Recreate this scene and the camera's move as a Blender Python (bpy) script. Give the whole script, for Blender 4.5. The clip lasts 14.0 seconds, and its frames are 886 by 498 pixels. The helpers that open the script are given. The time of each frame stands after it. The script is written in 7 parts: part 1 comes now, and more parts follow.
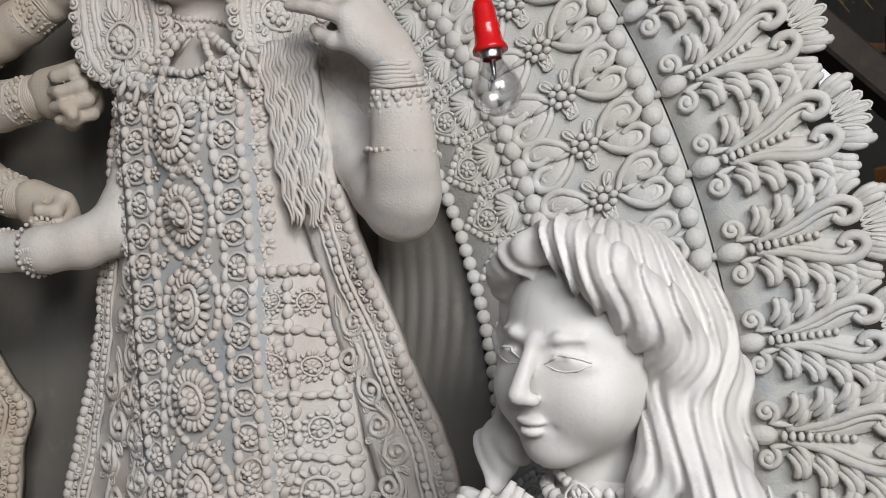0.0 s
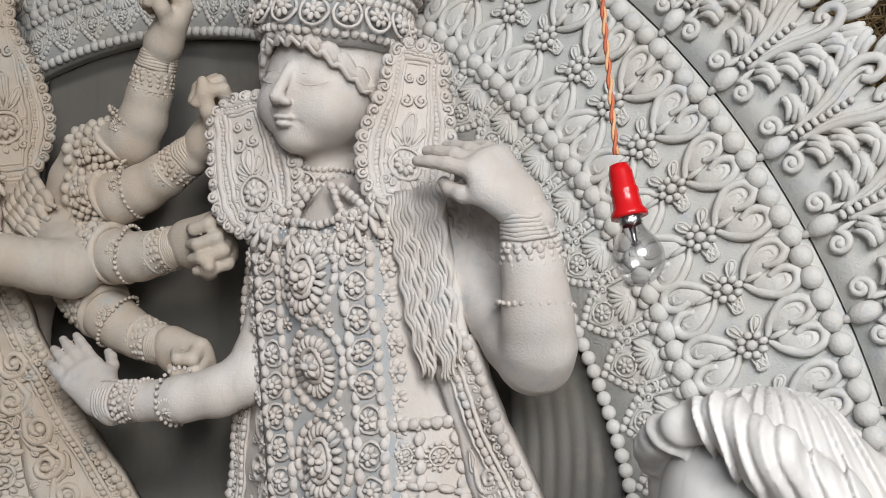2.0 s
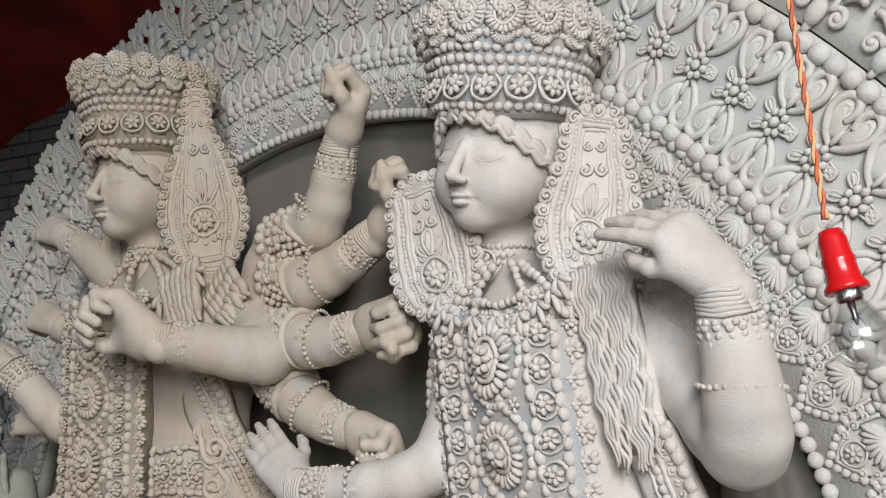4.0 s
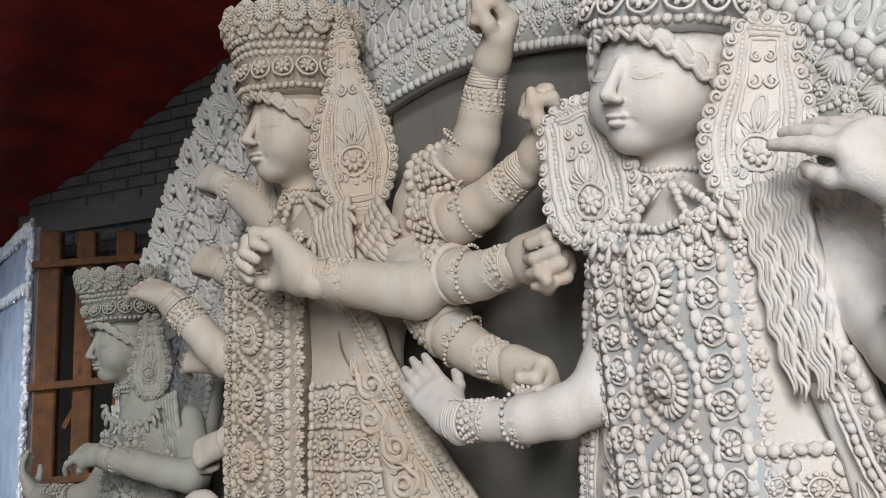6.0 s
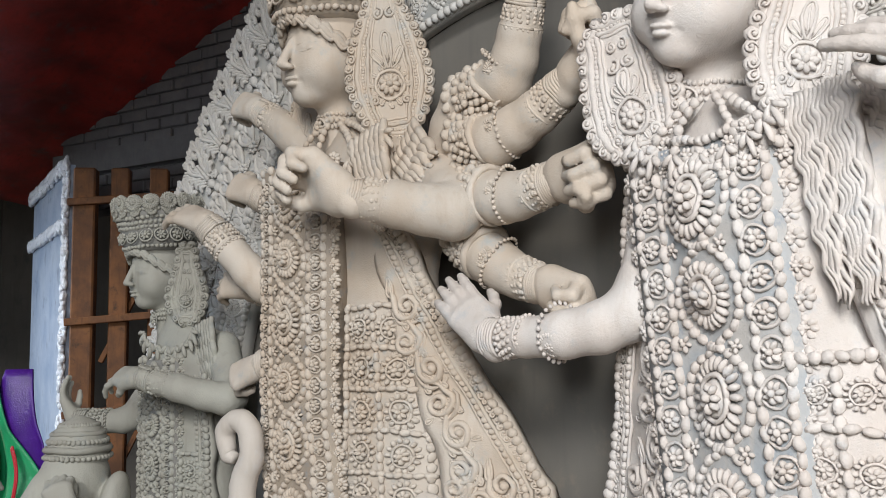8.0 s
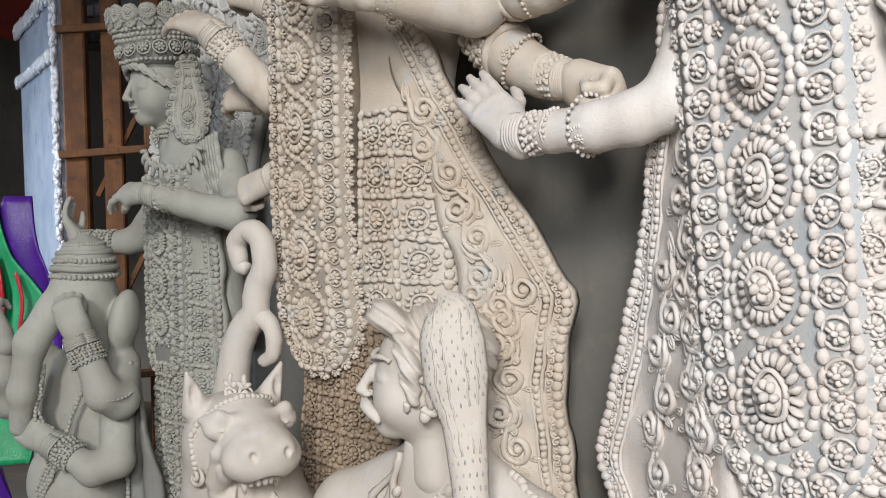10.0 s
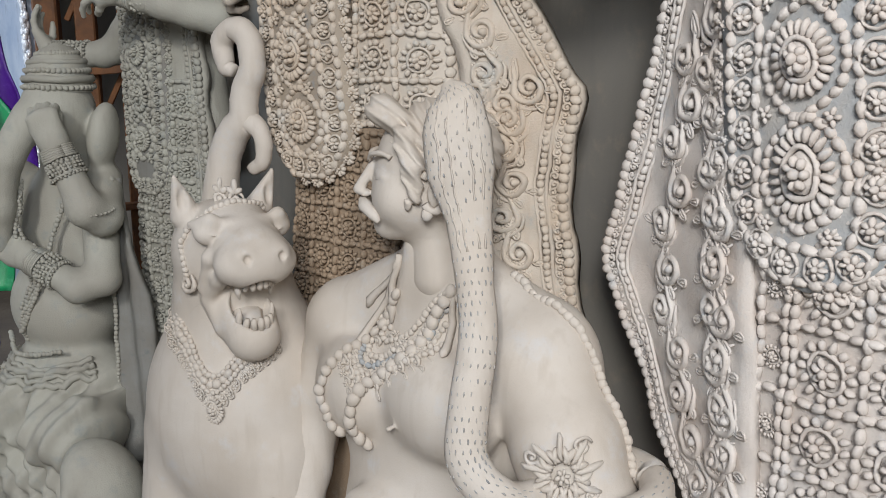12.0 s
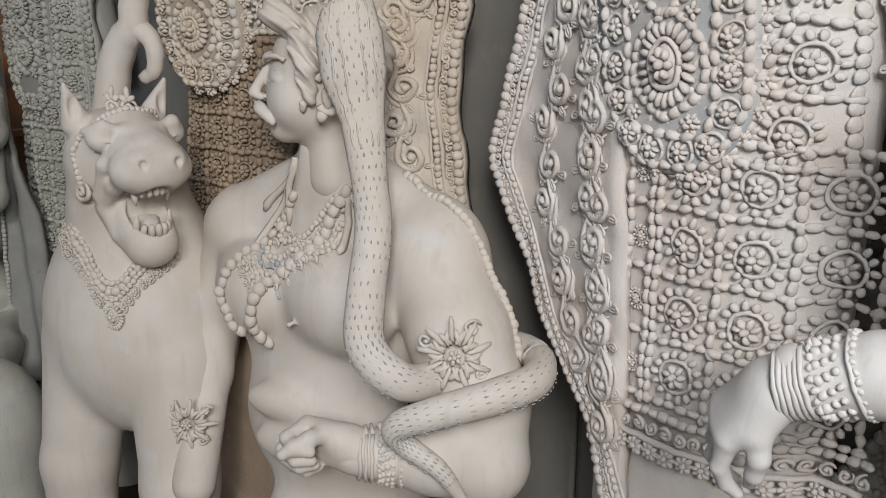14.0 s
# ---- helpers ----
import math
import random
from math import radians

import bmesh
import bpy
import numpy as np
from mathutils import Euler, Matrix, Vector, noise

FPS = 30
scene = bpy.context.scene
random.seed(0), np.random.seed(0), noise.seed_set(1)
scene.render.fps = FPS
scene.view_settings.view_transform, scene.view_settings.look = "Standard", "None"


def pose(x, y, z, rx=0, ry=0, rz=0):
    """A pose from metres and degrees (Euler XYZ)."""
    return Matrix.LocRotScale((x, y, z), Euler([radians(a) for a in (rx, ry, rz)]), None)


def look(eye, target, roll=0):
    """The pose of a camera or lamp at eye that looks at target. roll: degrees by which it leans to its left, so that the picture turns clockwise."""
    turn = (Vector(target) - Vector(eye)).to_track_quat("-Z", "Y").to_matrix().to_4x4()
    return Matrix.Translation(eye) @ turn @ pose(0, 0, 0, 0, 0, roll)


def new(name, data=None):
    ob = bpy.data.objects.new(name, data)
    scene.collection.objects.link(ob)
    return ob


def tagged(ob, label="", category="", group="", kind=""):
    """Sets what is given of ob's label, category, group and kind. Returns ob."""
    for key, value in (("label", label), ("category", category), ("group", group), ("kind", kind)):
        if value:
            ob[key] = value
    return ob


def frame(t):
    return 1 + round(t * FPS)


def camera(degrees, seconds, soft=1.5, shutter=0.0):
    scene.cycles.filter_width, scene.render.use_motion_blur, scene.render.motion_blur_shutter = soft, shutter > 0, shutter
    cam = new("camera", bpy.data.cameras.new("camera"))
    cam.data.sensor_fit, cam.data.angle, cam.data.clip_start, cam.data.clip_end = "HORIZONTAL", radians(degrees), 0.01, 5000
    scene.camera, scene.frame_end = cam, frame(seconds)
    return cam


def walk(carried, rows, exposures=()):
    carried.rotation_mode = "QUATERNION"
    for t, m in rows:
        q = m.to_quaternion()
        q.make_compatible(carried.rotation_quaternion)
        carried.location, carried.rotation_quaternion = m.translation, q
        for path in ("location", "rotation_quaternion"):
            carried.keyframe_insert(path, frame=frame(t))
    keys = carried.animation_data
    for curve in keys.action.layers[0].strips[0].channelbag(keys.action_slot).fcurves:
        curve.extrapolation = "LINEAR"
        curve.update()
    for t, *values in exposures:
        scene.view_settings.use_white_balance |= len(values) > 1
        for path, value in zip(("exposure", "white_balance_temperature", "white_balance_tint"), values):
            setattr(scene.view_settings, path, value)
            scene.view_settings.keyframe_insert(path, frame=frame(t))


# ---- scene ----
cam = camera(52.1, 14.0, 0.9)
METRES, EYE, TILT, LEAN, TURN = 1.0, 2.0, 0.5, 0.0, 0.0
ROWS = [
    (0.0, 0.0, 0.0, 0.0, 0.0, 0.0, -0.0),
    (0.5, -0.0059, 0.0031, 0.0219, 1.75, 2.13, -0.25),
    (1.0, -0.0054, 0.0079, 0.0624, 4.38, 3.48, -0.27),
    (1.5, -0.0165, 0.0166, 0.0874, 5.73, 4.7, 0.08),
    (2.0, -0.0236, 0.0394, 0.1061, 7.59, 5.81, 1.17),
    (2.5, -0.0286, 0.0746, 0.1121, 11.02, 6.82, 1.87),
    (3.0, -0.0254, 0.1028, 0.1157, 13.57, 7.61, 1.78),
    (3.5, -0.0147, 0.1145, 0.1288, 16.76, 9.05, 2.06),
    (4.0, -0.0155, 0.1247, 0.1411, 20.21, 10.26, 2.0),
    (6.5, -0.068, 0.1589, 0.0712, 30.04, 7.44, 1.62),
    (7.0, -0.0714, 0.1516, 0.0556, 30.43, 7.11, 1.49),
    (9.5, -0.1489, 0.1603, -0.0806, 30.41, -1.13, 0.74),
    (10.0, -0.1836, 0.1817, -0.1159, 30.12, -3.8, 0.77),
    (10.5, -0.2218, 0.1982, -0.1502, 29.83, -6.39, 0.19),
    (11.0, -0.2494, 0.2072, -0.1864, 29.58, -8.48, 0.12),
    (11.5, -0.262, 0.2139, -0.224, 29.18, -10.67, 0.74),
    (12.0, -0.2693, 0.218, -0.2599, 28.71, -12.69, 0.14),
    (12.5, -0.2773, 0.2266, -0.297, 28.16, -14.92, 0.28),
    (13.0, -0.2958, 0.2287, -0.3221, 28.47, -16.82, 0.24),
    (13.5, -0.2999, 0.2272, -0.3441, 26.1, -16.79, 0.14),
    (14.0, -0.2207, 0.1153, -0.3241, 21.96, -16.41, -0.57),
]
EXPOSURES = [(0.0, -0.47), (1.0, -0.36), (4.0, -0.16), (6.5, -0.03), (7.0, 0.02), (9.5, 0.27), (10.5, 0.26), (11.5, 0.16), (12.5, -0.13), (14.0, -0.18)]
walk(cam, [(t, pose(0, 0, EYE, TILT, LEAN, TURN) @ pose(METRES * x, METRES * y, METRES * z, 90 + pitch, roll, yaw)) for t, x, y, z, yaw, pitch, roll in ROWS], EXPOSURES)

# ---- world and light: an open-fronted workshop shed, lit by an overcast sky ----
world = bpy.data.worlds.new("world")
scene.world = world
world.use_nodes = True
wn = world.node_tree.nodes
sky = wn.new("ShaderNodeTexSky")
sky.sky_type, sky.sun_disc, sky.sun_elevation, sky.sun_rotation = "NISHITA", False, radians(50), radians(150)
world.node_tree.links.new(sky.outputs[0], wn["Background"].inputs[0])
wn["Background"].inputs[1].default_value = 0.05

sun = new("sun", bpy.data.lights.new("sun", "SUN"))
sun.data.energy, sun.data.angle, sun.data.color = 1.3, radians(10), (1.0, 0.98, 0.945)
sun.matrix_world = look((2.6, -6, 6.2), (-0.5, 2, 1.8))

front_light = new("sky_opening_light", bpy.data.lights.new("sky_opening_light", "AREA"))
front_light.data.shape, front_light.data.size, front_light.data.size_y = "RECTANGLE", 1.3, 0.9
front_light.data.energy, front_light.data.color = 70, (0.97, 0.985, 1.0)
front_light.matrix_world = look((0.45, -0.85, 2.85), (-0.3, 2.0, 1.5))

side_light = new("side_opening_light", bpy.data.lights.new("side_opening_light", "AREA"))
side_light.data.shape, side_light.data.size, side_light.data.size_y, side_light.data.spread = "RECTANGLE", 1.2, 1.6, radians(75)
side_light.data.energy, side_light.data.color = 28, (0.80, 0.90, 1.0)
side_light.matrix_world = look((-7.2, 0.9, 3.0), (-4.6, 3.4, 1.9))


# ---- materials ----
def material(name, c1, c2, c3, rough=0.72, scale=9.0, bump=0.42, grain=220.0, island=0.0, metallic=0.0):
    """Two broad tones and a stain, mixed by noise, with fine grain and relief."""
    m = bpy.data.materials.new(name)
    m.use_nodes = True
    n, l = m.node_tree.nodes, m.node_tree.links
    b = n["Principled BSDF"]
    tc = n.new("ShaderNodeTexCoord")
    geo = n.new("ShaderNodeNewGeometry")

    def noise_node(sc, detail, rough_=0.6):
        t = n.new("ShaderNodeTexNoise")
        t.inputs["Scale"].default_value, t.inputs["Detail"].default_value, t.inputs["Roughness"].default_value = sc, detail, rough_
        l.new(geo.outputs["Position"], t.inputs["Vector"])
        return t

    def mix(a, b_, fac):
        x = n.new("ShaderNodeMix")
        x.data_type = "RGBA"
        for socket, v in ((x.inputs[6], a), (x.inputs[7], b_)):
            if isinstance(v, tuple):
                socket.default_value = (*v, 1)
            else:
                l.new(v, socket)
        l.new(fac, x.inputs[0])
        return x.outputs[2]

    def ramp(src, lo, hi):
        r = n.new("ShaderNodeMapRange")
        r.inputs[1].default_value, r.inputs[2].default_value = lo, hi
        l.new(src, r.inputs[0])
        return r.outputs[0]

    broad, stain, fine = noise_node(scale, 4), noise_node(scale * 2.7, 6, 0.7), noise_node(grain, 3)
    col = mix(c1, c2, ramp(broad.outputs[0], 0.38, 0.62))
    col = mix(col, c3, ramp(stain.outputs[0], 0.56, 0.74))
    stretch = n.new("ShaderNodeMapping")
    stretch.inputs["Scale"].default_value = (1, 1, 0.12)
    l.new(geo.outputs["Position"], stretch.inputs["Vector"])
    brush = n.new("ShaderNodeTexNoise")
    brush.inputs["Scale"].default_value, brush.inputs["Detail"].default_value = scale * 9, 3
    l.new(stretch.outputs[0], brush.inputs["Vector"])
    col = mix(col, tuple(v * 0.95 for v in c2), ramp(brush.outputs[0], 0.54, 0.8))
    dark = tuple(v * 0.84 for v in c1)
    col = mix(col, dark, ramp(fine.outputs[0], 0.6, 0.85))
    if island:
        hsv = n.new("ShaderNodeHueSaturation")
        r = n.new("ShaderNodeMapRange")
        r.inputs[3].default_value, r.inputs[4].default_value = 1 - island, 1 + island
        l.new(geo.outputs["Random Per Island"], r.inputs[0])
        l.new(r.outputs[0], hsv.inputs["Value"])
        l.new(col, hsv.inputs["Color"])
        col = hsv.outputs[0]
    l.new(col, b.inputs["Base Color"])
    b.inputs["Roughness"].default_value, b.inputs["Metallic"].default_value = rough, metallic
    bp = n.new("ShaderNodeBump")
    bp.inputs["Strength"].default_value, bp.inputs["Distance"].default_value = bump, 0.004
    add = n.new("ShaderNodeMath")
    l.new(fine.outputs[0], add.inputs[0])
    l.new(stain.outputs[0], add.inputs[1])
    l.new(add.outputs[0], bp.inputs["Height"])
    l.new(bp.outputs[0], b.inputs["Normal"])
    return m


CLAY_A = material("primed_clay_rose", (0.65, 0.61, 0.575), (0.60, 0.535, 0.485), (0.49, 0.50, 0.51), island=0.06, scale=6)
# grey undercoat, its tone darkened further to paint crevice shade between ornaments
SLIP_SHADE_A = material("grey_slip_crevice_shade", (0.37, 0.39, 0.405), (0.47, 0.445, 0.415), (0.25, 0.29, 0.34), island=0.03, scale=7)
CLAY_B = material("primed_clay_ochre", (0.59, 0.53, 0.46), (0.54, 0.45, 0.36), (0.44, 0.445, 0.43), island=0.08, scale=5)
SLIP_B = material("ochre_slip_on_clay", (0.40, 0.335, 0.265), (0.33, 0.275, 0.22), (0.25, 0.27, 0.29), island=0.03, scale=7)
BROWN_CLAY = material("bare_brown_clay", (0.36, 0.27, 0.19), (0.30, 0.225, 0.16), (0.42, 0.36, 0.29), island=0.06)
CLAY_C = material("primed_clay_grey", (0.41, 0.405, 0.355), (0.36, 0.345, 0.30), (0.29, 0.31, 0.30), island=0.07, scale=5)
SLIP_C = material("dark_slip_on_clay", (0.25, 0.25, 0.235), (0.22, 0.21, 0.19), (0.15, 0.17, 0.18))
WHITE = material("white_primer", (0.67, 0.645, 0.62), (0.63, 0.60, 0.57), (0.58, 0.58, 0.60), rough=0.6, bump=0.12)
CLAY_ASURA = material("primed_clay_pink", (0.62, 0.57, 0.515), (0.56, 0.50, 0.435), (0.60, 0.585, 0.575), bump=0.12, scale=4)
HALO = material("halo_primer", (0.62, 0.61, 0.585), (0.57, 0.535, 0.49), (0.47, 0.49, 0.52), island=0.05, scale=6)
HALO_FIELD = material("halo_field_slip", (0.50, 0.505, 0.49), (0.58, 0.555, 0.51), (0.38, 0.41, 0.45), scale=6)
GREY_CLOTH = material("grey_painted_cloth", (0.20, 0.188, 0.167), (0.185, 0.175, 0.16), (0.25, 0.222, 0.185), rough=0.5, scale=4, bump=0.1)
BRICK = material("dark_brick", (0.125, 0.118, 0.12), (0.10, 0.095, 0.10), (0.16, 0.13, 0.11), scale=5)
MORTAR = material("dark_mortar", (0.115, 0.11, 0.112), (0.095, 0.09, 0.092), (0.13, 0.12, 0.11))
RED_SHEET = material("red_roof_sheet", (0.34, 0.030, 0.022), (0.16, 0.018, 0.015), (0.10, 0.06, 0.06), rough=0.5, scale=3)
WOOD = material("brown_timber", (0.23, 0.095, 0.033), (0.12, 0.052, 0.024), (0.05, 0.028, 0.018), scale=7)
DARK_WOOD = material("dark_timber", (0.05, 0.035, 0.025), (0.035, 0.025, 0.02), (0.07, 0.05, 0.035), scale=14)
FOIL = material("crinkled_silver_foil", (0.86, 0.88, 0.93), (0.74, 0.78, 0.86), (0.9, 0.92, 0.95), rough=0.35, scale=40, bump=1.0, metallic=0.25)
WHITE_BOARD = material("pale_blue_board", (0.26, 0.33, 0.46), (0.40, 0.46, 0.56), (0.10, 0.13, 0.20), rough=0.5, scale=3)
EARTH = material("earth_floor", (0.16, 0.13, 0.10), (0.12, 0.10, 0.08), (0.2, 0.17, 0.13), rough=0.95, scale=3)
PLASTER = material("dull_plaster", (0.20, 0.19, 0.175), (0.16, 0.15, 0.14), (0.12, 0.12, 0.12), scale=2)
STRAW = material("dry_straw", (0.28, 0.19, 0.09), (0.2, 0.13, 0.06), (0.34, 0.25, 0.13), scale=30)
RED_PLASTIC = material("red_plastic", (0.55, 0.01, 0.012), (0.5, 0.01, 0.012), (0.42, 0.012, 0.014), rough=0.22, bump=0.02)
CORD_A = material("orange_cord", (0.62, 0.36, 0.19), (0.55, 0.28, 0.14), (0.5, 0.3, 0.2))
CORD_B = material("red_cord", (0.50, 0.13, 0.06), (0.42, 0.09, 0.05), (0.4, 0.12, 0.1))
METAL = material("brushed_metal", (0.6, 0.6, 0.6), (0.5, 0.5, 0.5), (0.4, 0.4, 0.4), rough=0.3, metallic=1.0)
GREEN = material("green_satin", (0.02, 0.42, 0.16), (0.02, 0.32, 0.13), (0.10, 0.52, 0.28), rough=0.3)
PURPLE = material("purple_satin", (0.09, 0.02, 0.32), (0.07, 0.015, 0.24), (0.14, 0.05, 0.42), rough=0.3)
RED_SATIN = material("red_satin", (0.6, 0.03, 0.05), (0.5, 0.02, 0.03), (0.65, 0.12, 0.10), rough=0.3)


def glass_material():
    m = bpy.data.materials.new("clear_glass")
    m.use_nodes = True
    n, l = m.node_tree.nodes, m.node_tree.links
    clear, gloss, mixed, rim = n.new("ShaderNodeBsdfTransparent"), n.new("ShaderNodeBsdfGlossy"), n.new("ShaderNodeMixShader"), n.new("ShaderNodeLayerWeight")
    clear.inputs[0].default_value = (0.95, 0.955, 0.96, 1)
    gloss.inputs["Roughness"].default_value = 0.18
    rim.inputs[0].default_value = 0.42
    level = n.new("ShaderNodeMath")
    level.operation = "MULTIPLY_ADD"
    level.inputs[1].default_value, level.inputs[2].default_value = 0.6, 0.13
    l.new(rim.outputs["Facing"], level.inputs[0])
    l.new(level.outputs[0], mixed.inputs[0])
    l.new(clear.outputs[0], mixed.inputs[1])
    l.new(gloss.outputs[0], mixed.inputs[2])
    l.new(mixed.outputs[0], n["Material Output"].inputs[0])
    return m


GLASS = glass_material()


# ---- sculpting tools ----
def vec(*a):
    return np.array(a, float)


def unit(a):
    a = np.asarray(a, float)
    return a / (np.linalg.norm(a) + 1e-12)


class Sculpt:
    """A solid of blended round cones and ellipsoids on a grid, turned into one skin."""

    def __init__(self, lo, hi, h):
        self.lo, self.h = np.array(lo, float), h
        self.n = np.ceil((np.array(hi) - self.lo) / h).astype(int) + 1
        self.d = np.full(self.n, 1.0, np.float32)

    def _window(self, lo, hi):
        a = np.clip(np.floor((lo - self.lo) / self.h).astype(int), 0, self.n)
        b = np.clip(np.ceil((hi - self.lo) / self.h).astype(int) + 1, 0, self.n)
        if (b <= a).any():
            return None, None
        g = np.meshgrid(*[self.lo[i] + self.h * np.arange(a[i], b[i]) for i in range(3)], indexing="ij", sparse=True)
        return tuple(slice(a[i], b[i]) for i in range(3)), g

    def _blend(self, s, d, k, cut=False):
        old = self.d[s]
        if cut:
            hh = np.clip(0.5 - 0.5 * (old + d) / k, 0, 1)
            self.d[s] = old * (1 - hh) - d * hh + k * hh * (1 - hh)
        else:
            hh = np.clip(0.5 + 0.5 * (old - d) / k, 0, 1)
            self.d[s] = old * (1 - hh) + d * hh - k * hh * (1 - hh)

    def cone(self, a, b, ra, rb=None, k=0.02, cut=False):
        a, b = np.array(a, float), np.array(b, float)
        rb = ra if rb is None else rb
        m = max(ra, rb) + k + 2 * self.h
        s, g = self._window(np.minimum(a, b) - m, np.maximum(a, b) + m)
        if s is None:
            return self
        ab = b - a
        t = sum((g[i] - a[i]) * ab[i] for i in range(3)) / max(ab @ ab, 1e-9)
        t = np.clip(t, 0, 1)
        d = np.sqrt(sum((g[i] - a[i] - t * ab[i]) ** 2 for i in range(3))) - (ra + (rb - ra) * t)
        self._blend(s, d, k, cut)
        return self

    def chain(self, pts, radii, k=0.02):
        for i in range(len(pts) - 1):
            self.cone(pts[i], pts[i + 1], radii[i], radii[i + 1], k)
        return self

    def ell(self, c, r, k=0.02, rot=(0, 0, 0), cut=False):
        c, r = np.array(c, float), np.array(r, float)
        m = r.max() + k + 2 * self.h
        s, g = self._window(c - m, c + m)
        if s is None:
            return self
        R = np.array(Euler([radians(v) for v in rot]).to_matrix())
        p = [sum(R[j, i] * (g[j] - c[j]) for j in range(3)) for i in range(3)]
        q = np.sqrt(sum((p[i] / r[i]) ** 2 for i in range(3)))
        q2 = np.sqrt(sum((p[i] / r[i] ** 2) ** 2 for i in range(3))) + 1e-9
        self._blend(s, q * (q - 1) / q2, k, cut)
        return self

    def ripple(self, fn):
        """Adds a relief, a function of the three coordinates, to the whole skin."""
        g = np.meshgrid(*[self.lo[i] + self.h * np.arange(self.n[i]) for i in range(3)], indexing="ij", sparse=True)
        self.d = self.d + fn(*g).astype(np.float32)
        return self

    def snap(self, p, lift=0.0):
        """The place on the skin nearest to p, raised by lift."""
        p = np.array(p, float)

        def at(q):
            i = np.clip(np.round((q - self.lo) / self.h).astype(int), 0, self.n - 1)
            return float(self.d[tuple(i)])
        g = np.array([0, -1.0, 0])
        for _ in range(25):
            e = 2.0 * self.h
            v = np.array([at(p + e * a) - at(p - e * a) for a in np.eye(3)])
            ln = np.linalg.norm(v)
            if ln < 1e-4:
                break
            g = v / ln
            p = p - g * np.clip(at(p), -0.02, 0.02)
        return p + g * lift

    def skin(self):
        d, n = self.d, self.n
        s = d < 0
        c = np.zeros(n - 1, np.int8)
        for i in (0, 1):
            for j in (0, 1):
                for k in (0, 1):
                    c += s[i:n[0] - 1 + i, j:n[1] - 1 + j, k:n[2] - 1 + k]
        cells = np.argwhere((c > 0) & (c < 8))
        idx = np.full(n - 1, -1, np.int64)
        idx[tuple(cells.T)] = np.arange(len(cells))
        acc, cnt = np.zeros((len(cells), 3)), np.zeros(len(cells))
        corners = [(i, j, k) for i in (0, 1) for j in (0, 1) for k in (0, 1)]
        for a in corners:
            for ax in range(3):
                if a[ax] == 0:
                    b = list(a)
                    b[ax] = 1
                    va, vb = d[tuple((cells + a).T)], d[tuple((cells + b).T)]
                    hit = (va < 0) != (vb < 0)
                    t = np.where(hit, va / np.where(hit, va - vb, 1), 0)
                    p = np.array(a, float)[None] + np.zeros((len(cells), 3))
                    p[:, ax] = t
                    acc += p * hit[:, None]
                    cnt += hit
        verts = self.lo + self.h * (cells + acc / cnt[:, None])
        quads = []
        for ax in range(3):
            o1, o2 = (ax + 1) % 3, (ax + 2) % 3
            sl = [slice(None)] * 3
            lo_, hi_ = list(sl), list(sl)
            lo_[ax], hi_[ax] = slice(0, -1), slice(1, None)
            diff = s[tuple(lo_)] != s[tuple(hi_)]
            e = np.argwhere(diff)
            e = e[(e[:, o1] > 0) & (e[:, o2] > 0) & (e[:, o1] < n[o1] - 1) & (e[:, o2] < n[o2] - 1)]
            u, v = np.zeros(3, int), np.zeros(3, int)
            u[o1], v[o2] = 1, 1
            q = np.stack([idx[tuple((e - u - v).T)], idx[tuple((e - v).T)], idx[tuple(e.T)], idx[tuple((e - u).T)]], 1)
            flip = ~s[tuple(e.T)]
            q[flip] = q[flip][:, ::-1]
            quads.append(q)
        return verts, np.concatenate(quads)


def ball_template(seg=8, rings=5):
    v, f = [(0, 0, 1)], []
    for i in range(1, rings):
        a = math.pi * i / rings
        v += [(math.sin(a) * math.cos(2 * math.pi * j / seg), math.sin(a) * math.sin(2 * math.pi * j / seg), math.cos(a)) for j in range(seg)]
    v.append((0, 0, -1))
    last = len(v) - 1
    for j in range(seg):
        k = (j + 1) % seg
        f.append((0, 1 + j, 1 + k, 1 + k))
        f += [(1 + (i - 1) * seg + j, 1 + i * seg + j, 1 + i * seg + k, 1 + (i - 1) * seg + k) for i in range(1, rings - 1)]
        f.append((1 + (rings - 2) * seg + j, last, 1 + (rings - 2) * seg + k, 1 + (rings - 2) * seg + k))
    return np.array(v, float), np.array(f)


BALL = ball_template()


